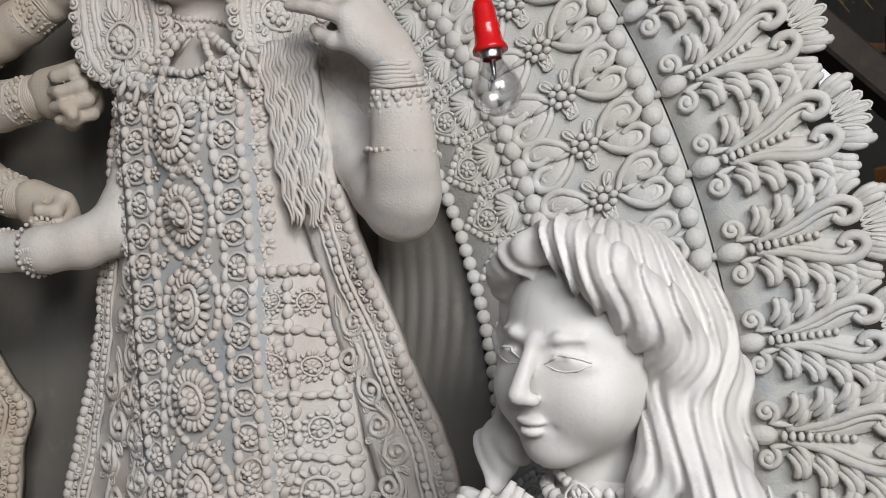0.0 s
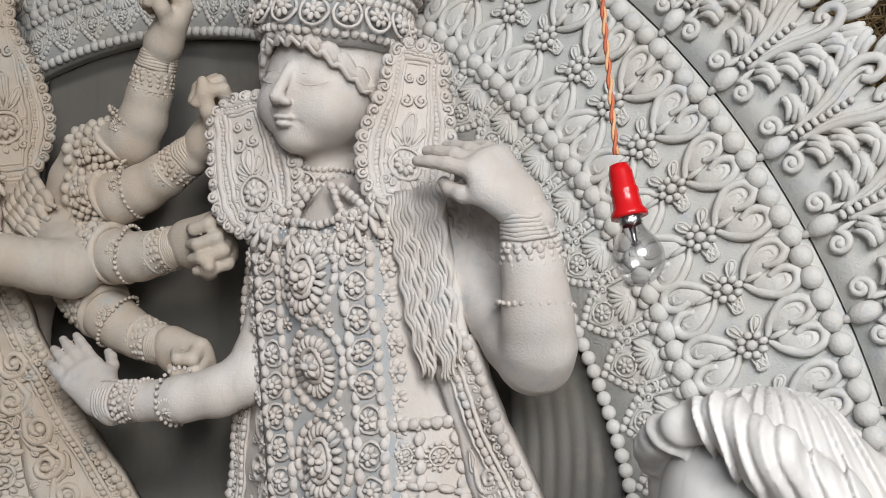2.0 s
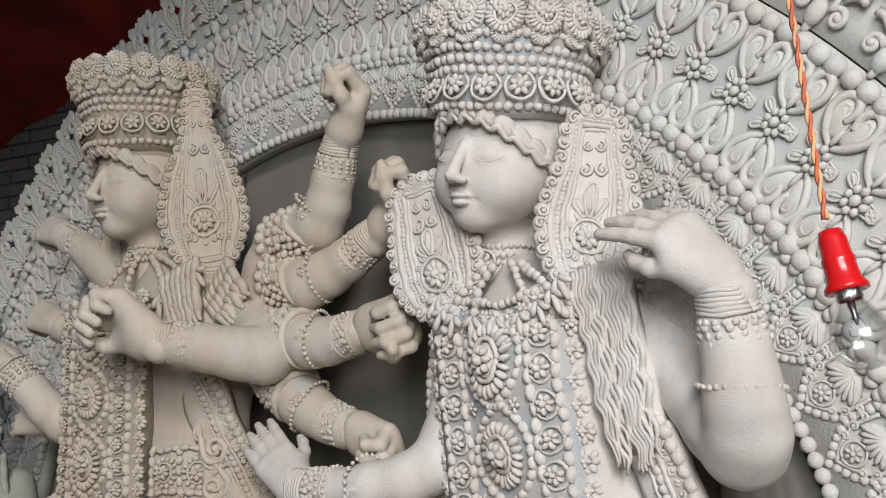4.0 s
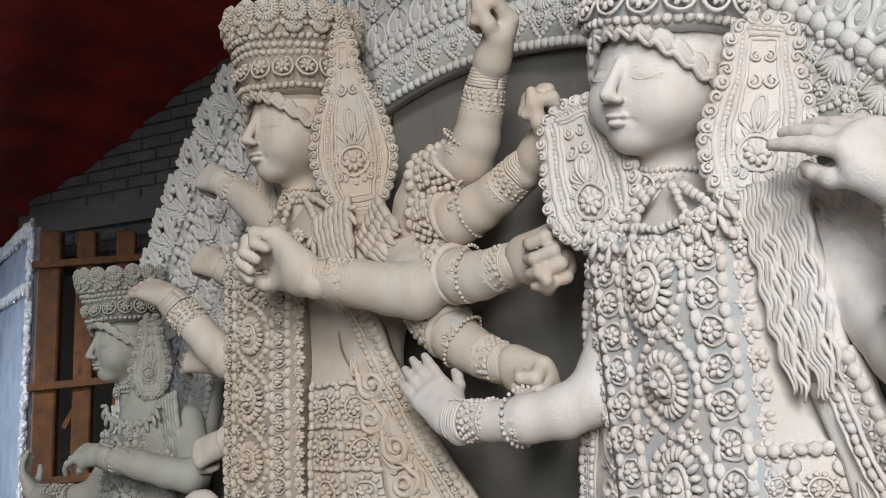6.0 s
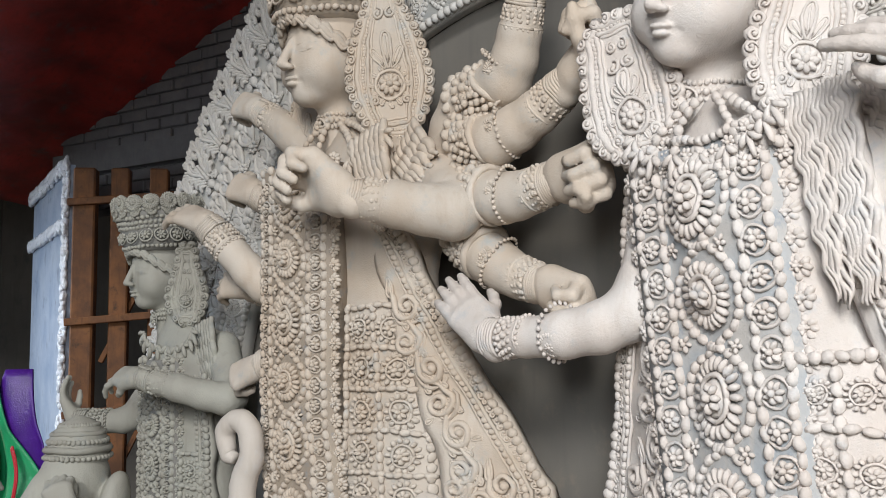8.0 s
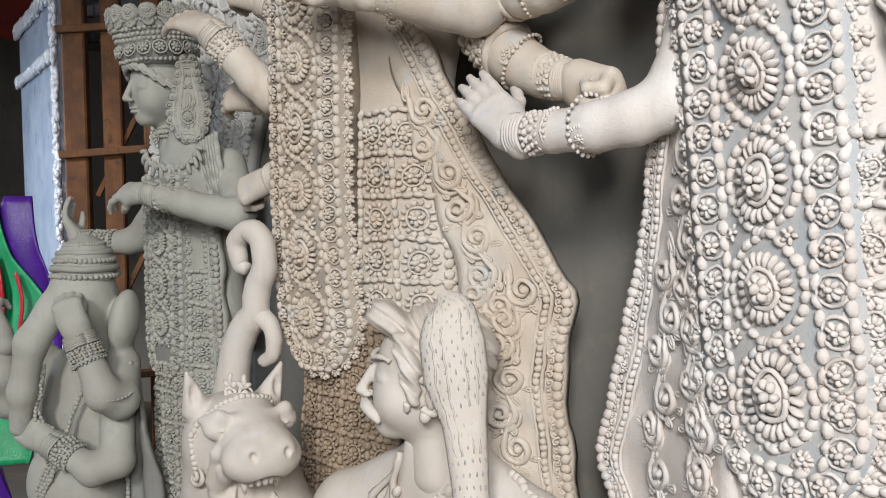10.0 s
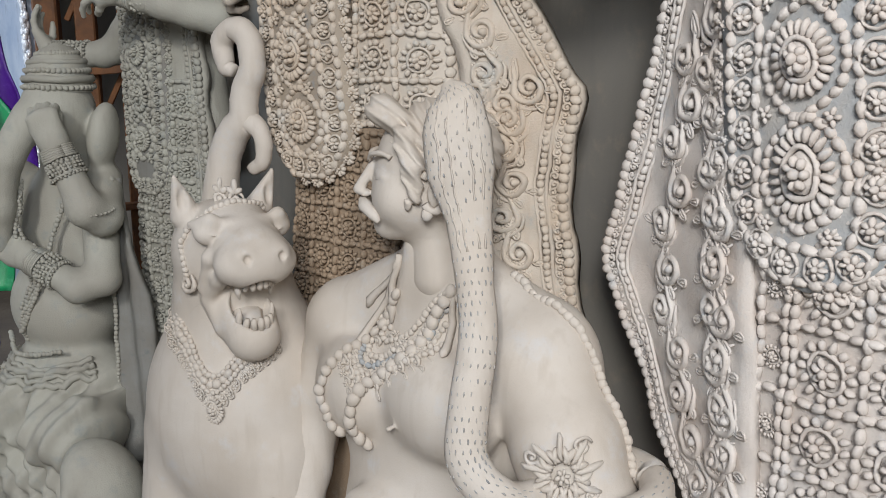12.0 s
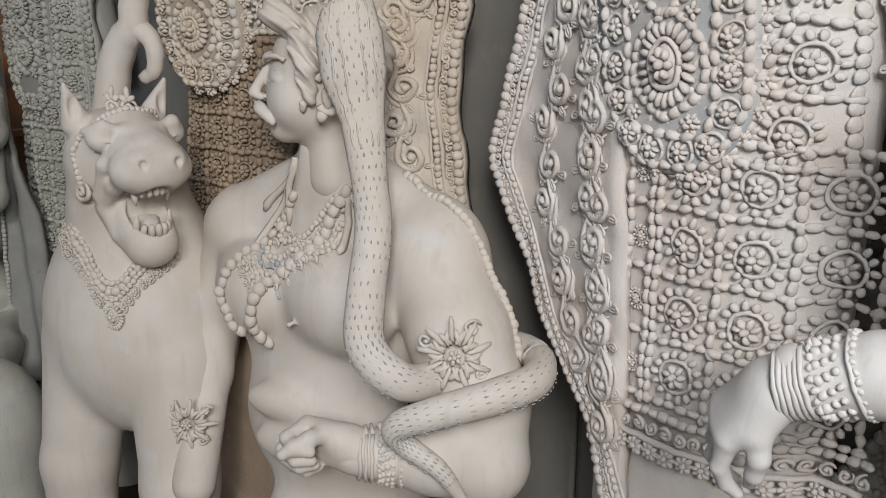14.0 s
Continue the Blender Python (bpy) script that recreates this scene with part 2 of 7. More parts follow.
class Relief:
    """Collects mesh pieces. Coordinates (x, y, z), y away from the viewer, so that -y stands proud."""

    def __init__(self):
        self.v, self.f, self.m, self.s, self.count = [], [], [], [], 0

    def add(self, v, f, mat=0):
        v, f = np.asarray(v, float), np.asarray(f)
        self.s.append(len(v) > 1500)
        self.v.append(v)
        self.f.append(f + self.count)
        self.m.append(np.full(len(f), mat, np.int32))
        self.count += len(v)

    def take(self, other, m=None, drape=None, mat=None):
        """Adds another relief's pieces, through a matrix, or draped over y = drape(x, z)."""
        if not other.v:
            return self
        v, f, mm = np.concatenate(other.v), np.concatenate(other.f), np.concatenate(other.m)
        still = np.concatenate([np.full(len(p), q, bool) if np.ndim(q) == 0 else q for p, q in zip(other.v, other.s)])
        if m is not None:
            a = np.array(m)
            v = v @ a[:3, :3].T + a[:3, 3]
        if drape is not None:
            v = v * vec(1, 1.45, 1)
            v[:, 1] += drape(v[:, 0], v[:, 2])
        self.s.append(still)
        self.v.append(v)
        self.f.append(f + self.count)
        self.m.append(mm if mat is None else np.full(len(f), mat, np.int32))
        self.count += len(v)
        return self

    def ball(self, c, r, axis=None, mat=0):
        """An ellipsoid with half sizes r; axis: the direction that its x takes in the x-z plane."""
        r = np.array(r if np.ndim(r) else (r, r, r), float)
        v = BALL[0] * r
        if axis is not None:
            ca, sa = math.cos(axis), math.sin(axis)
            v = np.stack([v[:, 0] * ca - v[:, 2] * sa, v[:, 1], v[:, 0] * sa + v[:, 2] * ca], 1)
        self.add(v + np.array(c, float), BALL[1], mat)

    def tube(self, pts, r, seg=6, up=(0, -1, 0), mat=0, flat=1.0):
        p = np.array(pts, float)
        r = np.broadcast_to(np.array(r, float), len(p))
        t = np.gradient(p, axis=0)
        t /= np.linalg.norm(t, axis=1)[:, None] + 1e-9
        s = np.cross(t, np.array(up, float))
        ln = np.linalg.norm(s, axis=1)[:, None]
        s = np.where(ln > 0.05, s / (ln + 1e-9), np.array([1.0, 0, 0]))
        b = np.cross(s, t)
        a = 2 * np.pi * np.arange(seg) / seg
        ring = p[:, None] + r[:, None, None] * (np.cos(a)[None, :, None] * s[:, None] + flat * np.sin(a)[None, :, None] * b[:, None])
        v = ring.reshape(-1, 3)
        n = len(p)
        i, j = np.meshgrid(np.arange(n - 1), np.arange(seg), indexing="ij")
        k = (j + 1) % seg
        f = np.stack([i * seg + j, i * seg + k, (i + 1) * seg + k, (i + 1) * seg + j], -1).reshape(-1, 4)
        caps = np.array([[0, x, x + 1, x + 1] for x in range(1, seg - 1)])
        self.add(v, np.concatenate([f, caps[:, [0, 2, 1, 1]], caps + (n - 1) * seg]), mat)

    def beads(self, pts, r, gap=1.9, squash=1.0, mat=0, jitter=0.08):
        p = resample(pts, r * gap)
        for i in range(len(p)):
            a = p[min(i + 1, len(p) - 1)] - p[max(i - 1, 0)]
            q = r * (1 + random.uniform(-jitter, jitter))
            self.ball(p[i], (q * squash, q * 0.9, q), math.atan2(a[2], a[0]), mat)

    def strip(self, left, right, z0, z1, y=0.0, thick=0.02, nx=10, nz=30, mat=0, wave=None):
        """A slab between x = left(z) and x = right(z), from z0 down to z1, its face at y."""
        zs = np.linspace(z0, z1, nz)
        l, r = np.array([left(z) for z in zs]), np.array([right(z) for z in zs])
        a = np.linspace(0, 1, nx)
        x = l[:, None] + (r - l)[:, None] * a[None]
        z = np.repeat(zs[:, None], nx, 1)
        yy = np.full_like(x, y)
        if wave:
            yy = yy + wave(x, z)
        front = np.stack([x, yy, z], -1).reshape(-1, 3)
        back = front + vec(0, thick, 0)
        i, j = np.meshgrid(np.arange(nz - 1), np.arange(nx - 1), indexing="ij")
        q = np.stack([i * nx + j, (i + 1) * nx + j, (i + 1) * nx + j + 1, i * nx + j + 1], -1).reshape(-1, 4)
        n = nx * nz
        rim = list(range(nx)) + [k * nx + nx - 1 for k in range(1, nz)] + list(range(n - 2, n - nx - 1, -1)) + [k * nx for k in range(nz - 2, 0, -1)]
        rim = np.array(rim)
        nxt = np.roll(rim, -1)
        side = np.stack([rim, nxt, nxt + n, rim + n], 1)
        self.add(np.concatenate([front, back]), np.concatenate([q, q[:, ::-1] + n, side]), mat)

    # ornaments, flat in the x-z plane
    def rosette(self, x, z, r, petals=8, ring=True, y=0.0, mat=0, turn=0.0):
        if ring:
            a = np.linspace(0, 2 * np.pi, 17)
            self.tube(np.stack([x + r * np.cos(a), np.full(17, y), z + r * np.sin(a)], 1), r * 0.13, 5, mat=mat)
        q = r * (0.8 if ring else 1.0)
        for i in range(petals):
            a = turn + 2 * math.pi * i / petals
            self.ball((x + q * 0.58 * math.cos(a), y - r * 0.12, z + q * 0.58 * math.sin(a)), (q * 0.4, r * 0.22, q * 0.24), a, mat)
        self.ball((x, y - r * 0.28, z), (q * 0.3, r * 0.25, q * 0.3), None, mat)

    def medallion(self, x, z, r, tall=1.0, y=0.0, mat=0):
        n = 22
        for i in range(n):
            a = 2 * math.pi * i / n
            self.ball((x + r * 0.82 * math.cos(a), y - r * 0.06, z + r * 0.82 * tall * math.sin(a)), (r * 0.26, r * 0.14, r * 0.115), math.atan2(math.sin(a) * tall, math.cos(a)), mat)
        a = np.linspace(0, 2 * np.pi, 25)
        self.tube(np.stack([x + r * 0.56 * np.cos(a), np.full(25, y - r * 0.12), z + r * 0.56 * tall * np.sin(a)], 1), r * 0.09, 6, mat=mat)
        self.ball((x, y - r * 0.05, z), (r * 0.5, r * 0.2, r * 0.5 * tall), None, mat)
        for i in range(7):
            a = 2 * math.pi * i / 7
            self.ball((x + r * 0.26 * math.cos(a), y - r * 0.26, z + r * 0.26 * tall * math.sin(a)), (r * 0.17, r * 0.14, r * 0.12), a, mat)
        self.ball((x, y - r * 0.36, z), r * 0.16, None, mat)

    def scroll(self, x, z, r, start, turns=1.6, hand=1, thick=0.2, y=0.0, mat=0, tail=None):
        """A spiral from its rim at angle start into its middle."""
        n = int(14 * turns) + 4
        a = start + hand * np.linspace(0, 2 * np.pi * turns, n)
        q = r * np.linspace(1, 0.16, n)
        p = np.stack([x + q * np.cos(a), y - r * 0.1 * np.linspace(0, 1, n), z + q * np.sin(a)], 1)
        if tail is not None:
            t0, p0 = np.array(tail, float), p[0]
            mid = [(1 - s) * t0 + s * p0 for s in np.linspace(0, 1, 6)[:-1]]
            p = np.concatenate([np.array(mid), p])
        w = r * thick * np.interp(np.linspace(0, 1, len(p)), [0, 0.15, 0.7, 1], [0.35, 1, 0.9, 0.7])
        self.tube(p, w, 6, mat=mat)
        self.ball(p[-1], r * thick * 1.25, None, mat)

    def leaf(self, x, z, length, width, angle, y=0.0, mat=0, ribs=3):
        """A lobed leaf of ribs that fan out of its foot."""
        for i in range(ribs):
            s = (i - (ribs - 1) / 2) / max(ribs - 1, 1)
            a = angle + s * 1.1
            ln = length * (1 - 0.35 * abs(s) * 2)
            t = np.linspace(0, 1, 6)
            bend = a + s * 0.9 * t
            px_ = x + np.cumsum(np.cos(bend)) * ln / 6
            pz_ = z + np.cumsum(np.sin(bend)) * ln / 6
            self.tube(np.stack([px_, y - 0.15 * width * np.sin(t * 3), pz_], 1), width * 0.27 * np.array([0.6, 0.9, 1.1, 1.15, 1.0, 0.5]), 6, mat=mat)

    def petal(self, x, z, length, width, angle, y=0.0, mat=0):
        """A lobe: a raised drop with a rolled rim and a rib."""
        t = np.linspace(0, 2 * np.pi, 15)
        lx = length * (0.5 - 0.5 * np.cos(t))
        lz = width * np.sin(t) * (0.45 + 0.55 * (0.5 - 0.5 * np.cos(t)))
        ca, sa = math.cos(angle), math.sin(angle)
        self.tube(np.stack([x + lx * ca - lz * sa, np.full(15, y - width * 0.12), z + lx * sa + lz * ca], 1), width * 0.26, 5, mat=mat)
        self.ball((x + 0.6 * length * ca, y, z + 0.6 * length * sa), (length * 0.42, width * 0.3, width * 0.8), angle, mat)
        u = np.linspace(0.12, 0.85, 5)
        self.tube(np.stack([x + length * u * ca, np.full(5, y - width * 0.28), z + length * u * sa], 1), width * 0.17 * np.array([0.5, 0.9, 1.1, 1.1, 0.7]), 5, mat=mat)

    def vine(self, pts, r, y=0.0, mat=0, hand=1):
        """A chain of curling fronds, turning now to one side and now to the other, each with an inner row of beads and leaf tips."""
        p = resample(pts, r * 1.45)
        for i in range(1, len(p)):
            t = unit(p[i] - p[i - 1])
            sg = (1 if i % 2 else -1) * hand
            side = vec(-t[2], 0, t[0]) * sg
            c = p[i] + side * r * 0.25
            q = r * 0.62
            a0 = math.atan2(-side[2], -side[0])
            turn = sg
            self.scroll(c[0], c[2], q, a0, 1.45, turn, 0.21, y, mat, tail=p[i - 1] + side * r * 0.15)
            an = a0 + turn * np.linspace(-0.2, 3.6, 12)
            for w in an[1:]:
                self.ball((c[0] + q * 0.62 * math.cos(w), y - 0.001, c[2] + q * 0.62 * math.sin(w)), q * 0.115, None, mat)
            self.tube(np.stack([c[0] + q * 1.32 * np.cos(an[:8]), np.full(8, y), c[2] + q * 1.32 * np.sin(an[:8])], 1), q * 0.17 * np.interp(np.arange(8), [0, 3, 7], [0.3, 1, 0.3]), 5, mat=mat)
            for w in (0.7, 1.6, 2.5):
                w2 = a0 + turn * w
                self.petal(c[0] + q * 1.05 * math.cos(w2), c[2] + q * 1.05 * math.sin(w2), q * 0.75, q * 0.26, w2 + turn * 0.7, y, mat)
            o = p[i - 1] + side * r * 0.2
            self.petal(o[0], o[2], r * 0.9, r * 0.2, math.atan2(t[2] - side[2] * 0.6, t[0] - side[0] * 0.6), y, mat)

    def wobble(self, a=0.0022, b=0.0011):
        """Hand-modelled unevenness: slow and quick waves through the whole piece."""
        for i, v in enumerate(self.v):
            x, y, z = v[:, 0], v[:, 1], v[:, 2]
            dx = a * np.sin(41 * z + 17 * x + 3) + b * np.sin(131 * z - 83 * x) + 0.5 * b * np.sin(310 * x + 270 * z)
            dz = a * np.sin(37 * x - 19 * z + 1) + b * np.sin(121 * x + 97 * z + 2) + 0.5 * b * np.sin(290 * z - 330 * x)
            dy = 0.6 * b * np.sin(150 * x + 110 * z) + 0.6 * b * np.sin(90 * z - 140 * x + 40 * y)
            loose = 1.0 - np.broadcast_to(np.asarray(self.s[i], float), len(v))
            self.v[i] = v + np.stack([dx, dy, dz], 1) * loose[:, None]
        return self

    def mesh(self, name, mats):
        v, f, mm = np.concatenate(self.v), np.concatenate(self.f), np.concatenate(self.m)
        me = bpy.data.meshes.new(name)
        tri = f[:, 2] == f[:, 3]
        sizes = np.where(tri, 3, 4)
        keep = np.ones(f.shape, bool)
        keep[tri, 3] = False
        loops = f[keep]
        me.vertices.add(len(v))
        me.vertices.foreach_set("co", v.astype(np.float32).ravel())
        me.loops.add(len(loops))
        me.loops.foreach_set("vertex_index", loops.astype(np.int32))
        me.polygons.add(len(f))
        me.polygons.foreach_set("loop_start", np.concatenate([[0], np.cumsum(sizes)[:-1]]).astype(np.int32))
        me.polygons.foreach_set("material_index", mm)
        me.polygons.foreach_set("use_smooth", np.ones(len(f), bool))
        me.update(calc_edges=True)
        for m in mats:
            me.materials.append(m)
        return me


def resample(pts, step):
    p = np.array(pts, float)
    seg = np.linalg.norm(np.diff(p, axis=0), axis=1)
    s = np.concatenate([[0], np.cumsum(seg)])
    n = max(int(round(s[-1] / step)), 1) + 1
    t = np.linspace(0, s[-1], n)
    return np.stack([np.interp(t, s, p[:, i]) for i in range(3)], 1)


def smooth_path(pts, n=40):
    """A round curve through the points."""
    p = [np.array(q, float) for q in pts]
    p = [2 * p[0] - p[1]] + p + [2 * p[-1] - p[-2]]
    out, m = [], max(n // (len(p) - 3), 2)
    for i in range(1, len(p) - 2):
        for t in np.linspace(0, 1, m, endpoint=False):
            a, b, c, d = p[i - 1], p[i], p[i + 1], p[i + 2]
            out.append(0.5 * (2 * b + (c - a) * t + (2 * a - 5 * b + 4 * c - d) * t * t + (3 * b - a - 3 * c + d) * t ** 3))
    out.append(p[-2])
    return np.array(out)


def arc(cx, cz, r, a0, a1, y=0.0, n=40, rz=None):
    a = np.linspace(a0, a1, n)
    return np.stack([cx + r * np.cos(a), np.full(n, y), cz + (rz or r) * np.sin(a)], 1)


def thing(name, relief, mats, m, label, category, group="", kind=""):
    if category == "statue":
        relief.wobble()
    ob = new(name, relief.mesh(name, mats))
    ob.matrix_world = m
    group = group or {"statue": "idols of the tableau", "cloth": "cloths of the tableau"}.get(category, "")
    return tagged(ob, label, category, group, kind)


def part(name, data, parent, m=None, label=""):
    ob = new(name, data)
    ob.parent = parent
    if m is not None:
        ob.matrix_local = m
    if label:
        ob["label"] = label
    return ob


BASE = 0.35
FRAME_A = pose(0, 1.74, BASE, 0, 0, -25.64)
FRAME_B = pose(-0.75, 2.12, BASE, 0, 0, -11.31)
FRAME_W = pose(0, 0, BASE)


def plain_box(name, lo, hi, mat, kind="structure", label="", category="", m=None, bevel=0.0):
    bm = bmesh.new()
    bmesh.ops.create_cube(bm, size=1)
    bmesh.ops.scale(bm, vec=[hi[i] - lo[i] for i in range(3)], verts=bm.verts)
    bmesh.ops.translate(bm, vec=[(hi[i] + lo[i]) / 2 for i in range(3)], verts=bm.verts)
    if bevel:
        bmesh.ops.bevel(bm, geom=bm.edges[:], offset=bevel, segments=2, affect="EDGES")
    me = bpy.data.meshes.new(name)
    bm.to_mesh(me)
    bm.free()
    me.materials.append(mat)
    ob = new(name, me)
    if m is not None:
        ob.matrix_world = m
    return tagged(ob, label, category, "", kind)


# ---- shared statue pieces ----
def table(*rows):
    """Smooth columns over z from rows (z, a, b, ...), given from the top down."""
    r = np.array(sorted(rows))

    def at(z, i):
        return np.interp(z, r[:, 0], r[:, i])
    return at


def loft(acc, t, z0, z1, yc, nz=60, seg=40, mat=0, power=2.3):
    """A body of oval sections: t gives centre x, half width and half depth over z."""
    zs = np.linspace(z0, z1, nz)
    a = 2 * np.pi * np.arange(seg) / seg
    c, s = np.cos(a), np.sin(a)
    c, s = np.sign(c) * np.abs(c) ** (2 / power), np.sign(s) * np.abs(s) ** (2 / power)
    x = t(zs, 1)[:, None] + t(zs, 2)[:, None] * c[None]
    y = yc + t(zs, 3)[:, None] * s[None]
    v = np.stack([x, y, np.repeat(zs[:, None], seg, 1)], -1).reshape(-1, 3)
    i, j = np.meshgrid(np.arange(nz - 1), np.arange(seg), indexing="ij")
    k = (j + 1) % seg
    f = np.stack([i * seg + j, (i + 1) * seg + j, (i + 1) * seg + k, i * seg + k], -1).reshape(-1, 4)
    acc.add(v, f, mat)

    def face(x, z):
        q = np.clip(np.abs((x - t(z, 1)) / t(z, 2)), 0, 0.97)
        return yc - t(z, 3) * (1 - q ** power) ** (1 / power)
    return face


def lathe(acc, profile, squash=1.0, seg=40, mat=0):
    """Rings of (radius, z) about z; squash shrinks them along y."""
    p = np.array(profile, float)
    a = 2 * np.pi * np.arange(seg) / seg
    v = np.stack([p[:, :1] * np.cos(a), squash * p[:, :1] * np.sin(a), np.repeat(p[:, 1:], seg, 1)], -1).reshape(-1, 3)
    n = len(p)
    i, j = np.meshgrid(np.arange(n - 1), np.arange(seg), indexing="ij")
    k = (j + 1) % seg
    acc.add(v, np.stack([i * seg + j, i * seg + k, (i + 1) * seg + k, (i + 1) * seg + j], -1).reshape(-1, 4), mat)


def hoop(acc, c, axis, r, thick, n=20, mat=0, beads=False, squash=1.0):
    ax = unit(axis)
    s = unit(np.cross(ax, (0.31, 0.9, 0.2)))
    b = np.cross(ax, s)
    a = np.linspace(0, 2 * np.pi, n + 1)
    p = np.array(c) + r * (np.cos(a)[:, None] * s + np.sin(a)[:, None] * b)
    if beads:
        for q in p[:-1]:
            acc.ball(q, thick, None, mat)
    else:
        acc.tube(p, thick, 6, up=ax, mat=mat)


def cuff(acc, a, b, ra, rb, mat=0, rows=6):
    """Bangles, a beaded ring and a band of small leaves on a forearm from a (wrist) to b."""
    a, b = np.array(a, float), np.array(b, float)
    d = unit(b - a)
    ln = np.linalg.norm(b - a)
    for i in range(rows):
        t = i / rows * 0.45
        hoop(acc, a + (b - a) * t, d, ra + (rb - ra) * t + 0.004, 0.0042, mat=mat)
    hoop(acc, a + (b - a) * 0.5, d, ra + (rb - ra) * 0.5 + 0.003, 0.0055, n=int(ra * 560), mat=mat, beads=True)
    for row in range(3):
        t = 0.58 + row * 0.13
        hoop(acc, a + (b - a) * t, d, ra + (rb - ra) * t + 0.001, 0.0072 - row * 0.001, n=int(ra * 420) + row, mat=mat, beads=True)
    hoop(acc, a + (b - a) * 1.0, d, rb + 0.002, 0.0035, mat=mat)
    hoop(acc, a + (b - a) * 1.06, d, rb + 0.001, 0.005, n=int(rb * 500), mat=mat, beads=True)


def armlet(acc, a, b, ra, rb, toward, mat=0, sleeve=True):
    """A slanting beaded chain with a flower, between a and b on an arm, and a rolled ring at b."""
    a, b = np.array(a, float), np.array(b, float)
    d = unit(b - a)
    f = unit(np.array(toward) - d * (np.array(toward) @ d))
    mid = (a + b) / 2
    rm = (ra + rb) / 2
    hoop(acc, mid, unit(d + 0.38 * f), rm * 1.17 + 0.003, 0.0048, n=int(rm * 560), mat=mat, beads=True)
    r = Relief()
    r.medallion(0, 0, 0.026)
    s = unit(np.cross(d, -f))
    m = Matrix(np.array([[s[0], -f[0], d[0], 0], [s[1], -f[1], d[1], 0], [s[2], -f[2], d[2], 0], [0, 0, 0, 1.0]]).tolist())
    m.translation = Vector(mid + f * rm)
    acc.take(r, m, mat=mat)
    if not sleeve:
        return
    hoop(acc, b, d, rb + 0.004, 0.010, mat=mat, n=24)
    for k in range(5):
        hoop(acc, b + d * (0.014 + 0.013 * k), d, rb + 0.006, 0.0075 + 0.002 * (k % 2), n=int(rb * (330 - 60 * (k % 2))), mat=mat, beads=True)


def hand_shape(acc, wrist, f, n, size=1.0, curl=(0.2, 0.3, 0.3), spread=0.12, side=1, mat=0, rw=0.034, thumb=0.5):
    """A hand from its wrist: fingers along f, its back towards n; curl bends the three joints away from n."""
    w, f, n = np.array(wrist, float), unit(f), np.array(n, float)
    n = unit(n - f * (n @ f))
    s = np.cross(f, n) * side
    g = Sculpt(w - 0.22 * size - 0.02, w + 0.22 * size + 0.02, 0.0042 * max(size, 0.8))
    k = 0.012 * size
    g.cone(w - f * 0.03, w + f * 0.015 * size, rw, rw * 0.9, k)
    lens = [(0.042, 0.029, 0.023), (0.046, 0.032, 0.025), (0.043, 0.030, 0.024), (0.034, 0.024, 0.020)]
    for i in range(4):
        q = i - 1.5
        root = w + f * 0.012 * size + s * q * 0.011 * size
        p = w + f * (0.088 - 0.005 * abs(q)) * size + s * q * 0.0205 * size
        g.cone(root, p, 0.020 * size, 0.0145 * size, 0.022 * size)
        r0, bend = 0.0128 * size, 0.0
        for j in range(3):
            bend += curl[j] * (1 + 0.06 * (i - 1))
            d = unit(f * math.cos(bend) - n * math.sin(bend) + s * q * spread * math.cos(bend))
            nxt = p + d * lens[i][j] * size
            g.cone(p, nxt, r0, r0 * 0.87, k * 0.3)
            p, r0 = nxt, r0 * 0.87
    # ball of the thumb, then the thumb
    g.cone(w + f * 0.015 * size - s * 0.016 * size - n * 0.006, w + f * 0.05 * size - s * 0.034 * size - n * 0.012 * size, 0.02 * size, 0.0165 * size, 0.02 * size)
    p = w + f * 0.045 * size - s * 0.034 * size - n * 0.012 * size
    d = unit(f * 0.75 - s * (0.8 - thumb * 0.6) - n * thumb)
    for ln, r0 in ((0.032, 0.0145), (0.028, 0.0125), (0.02, 0.0105)):
        nxt = p + d * ln * size
        g.cone(p, nxt, r0 * size, r0 * 0.86 * size, k * 0.5)
        p, d = nxt, unit(d + f * 0.3 + s * thumb * 0.6 - n * 0.1)
    acc.add(*g.skin(), mat)


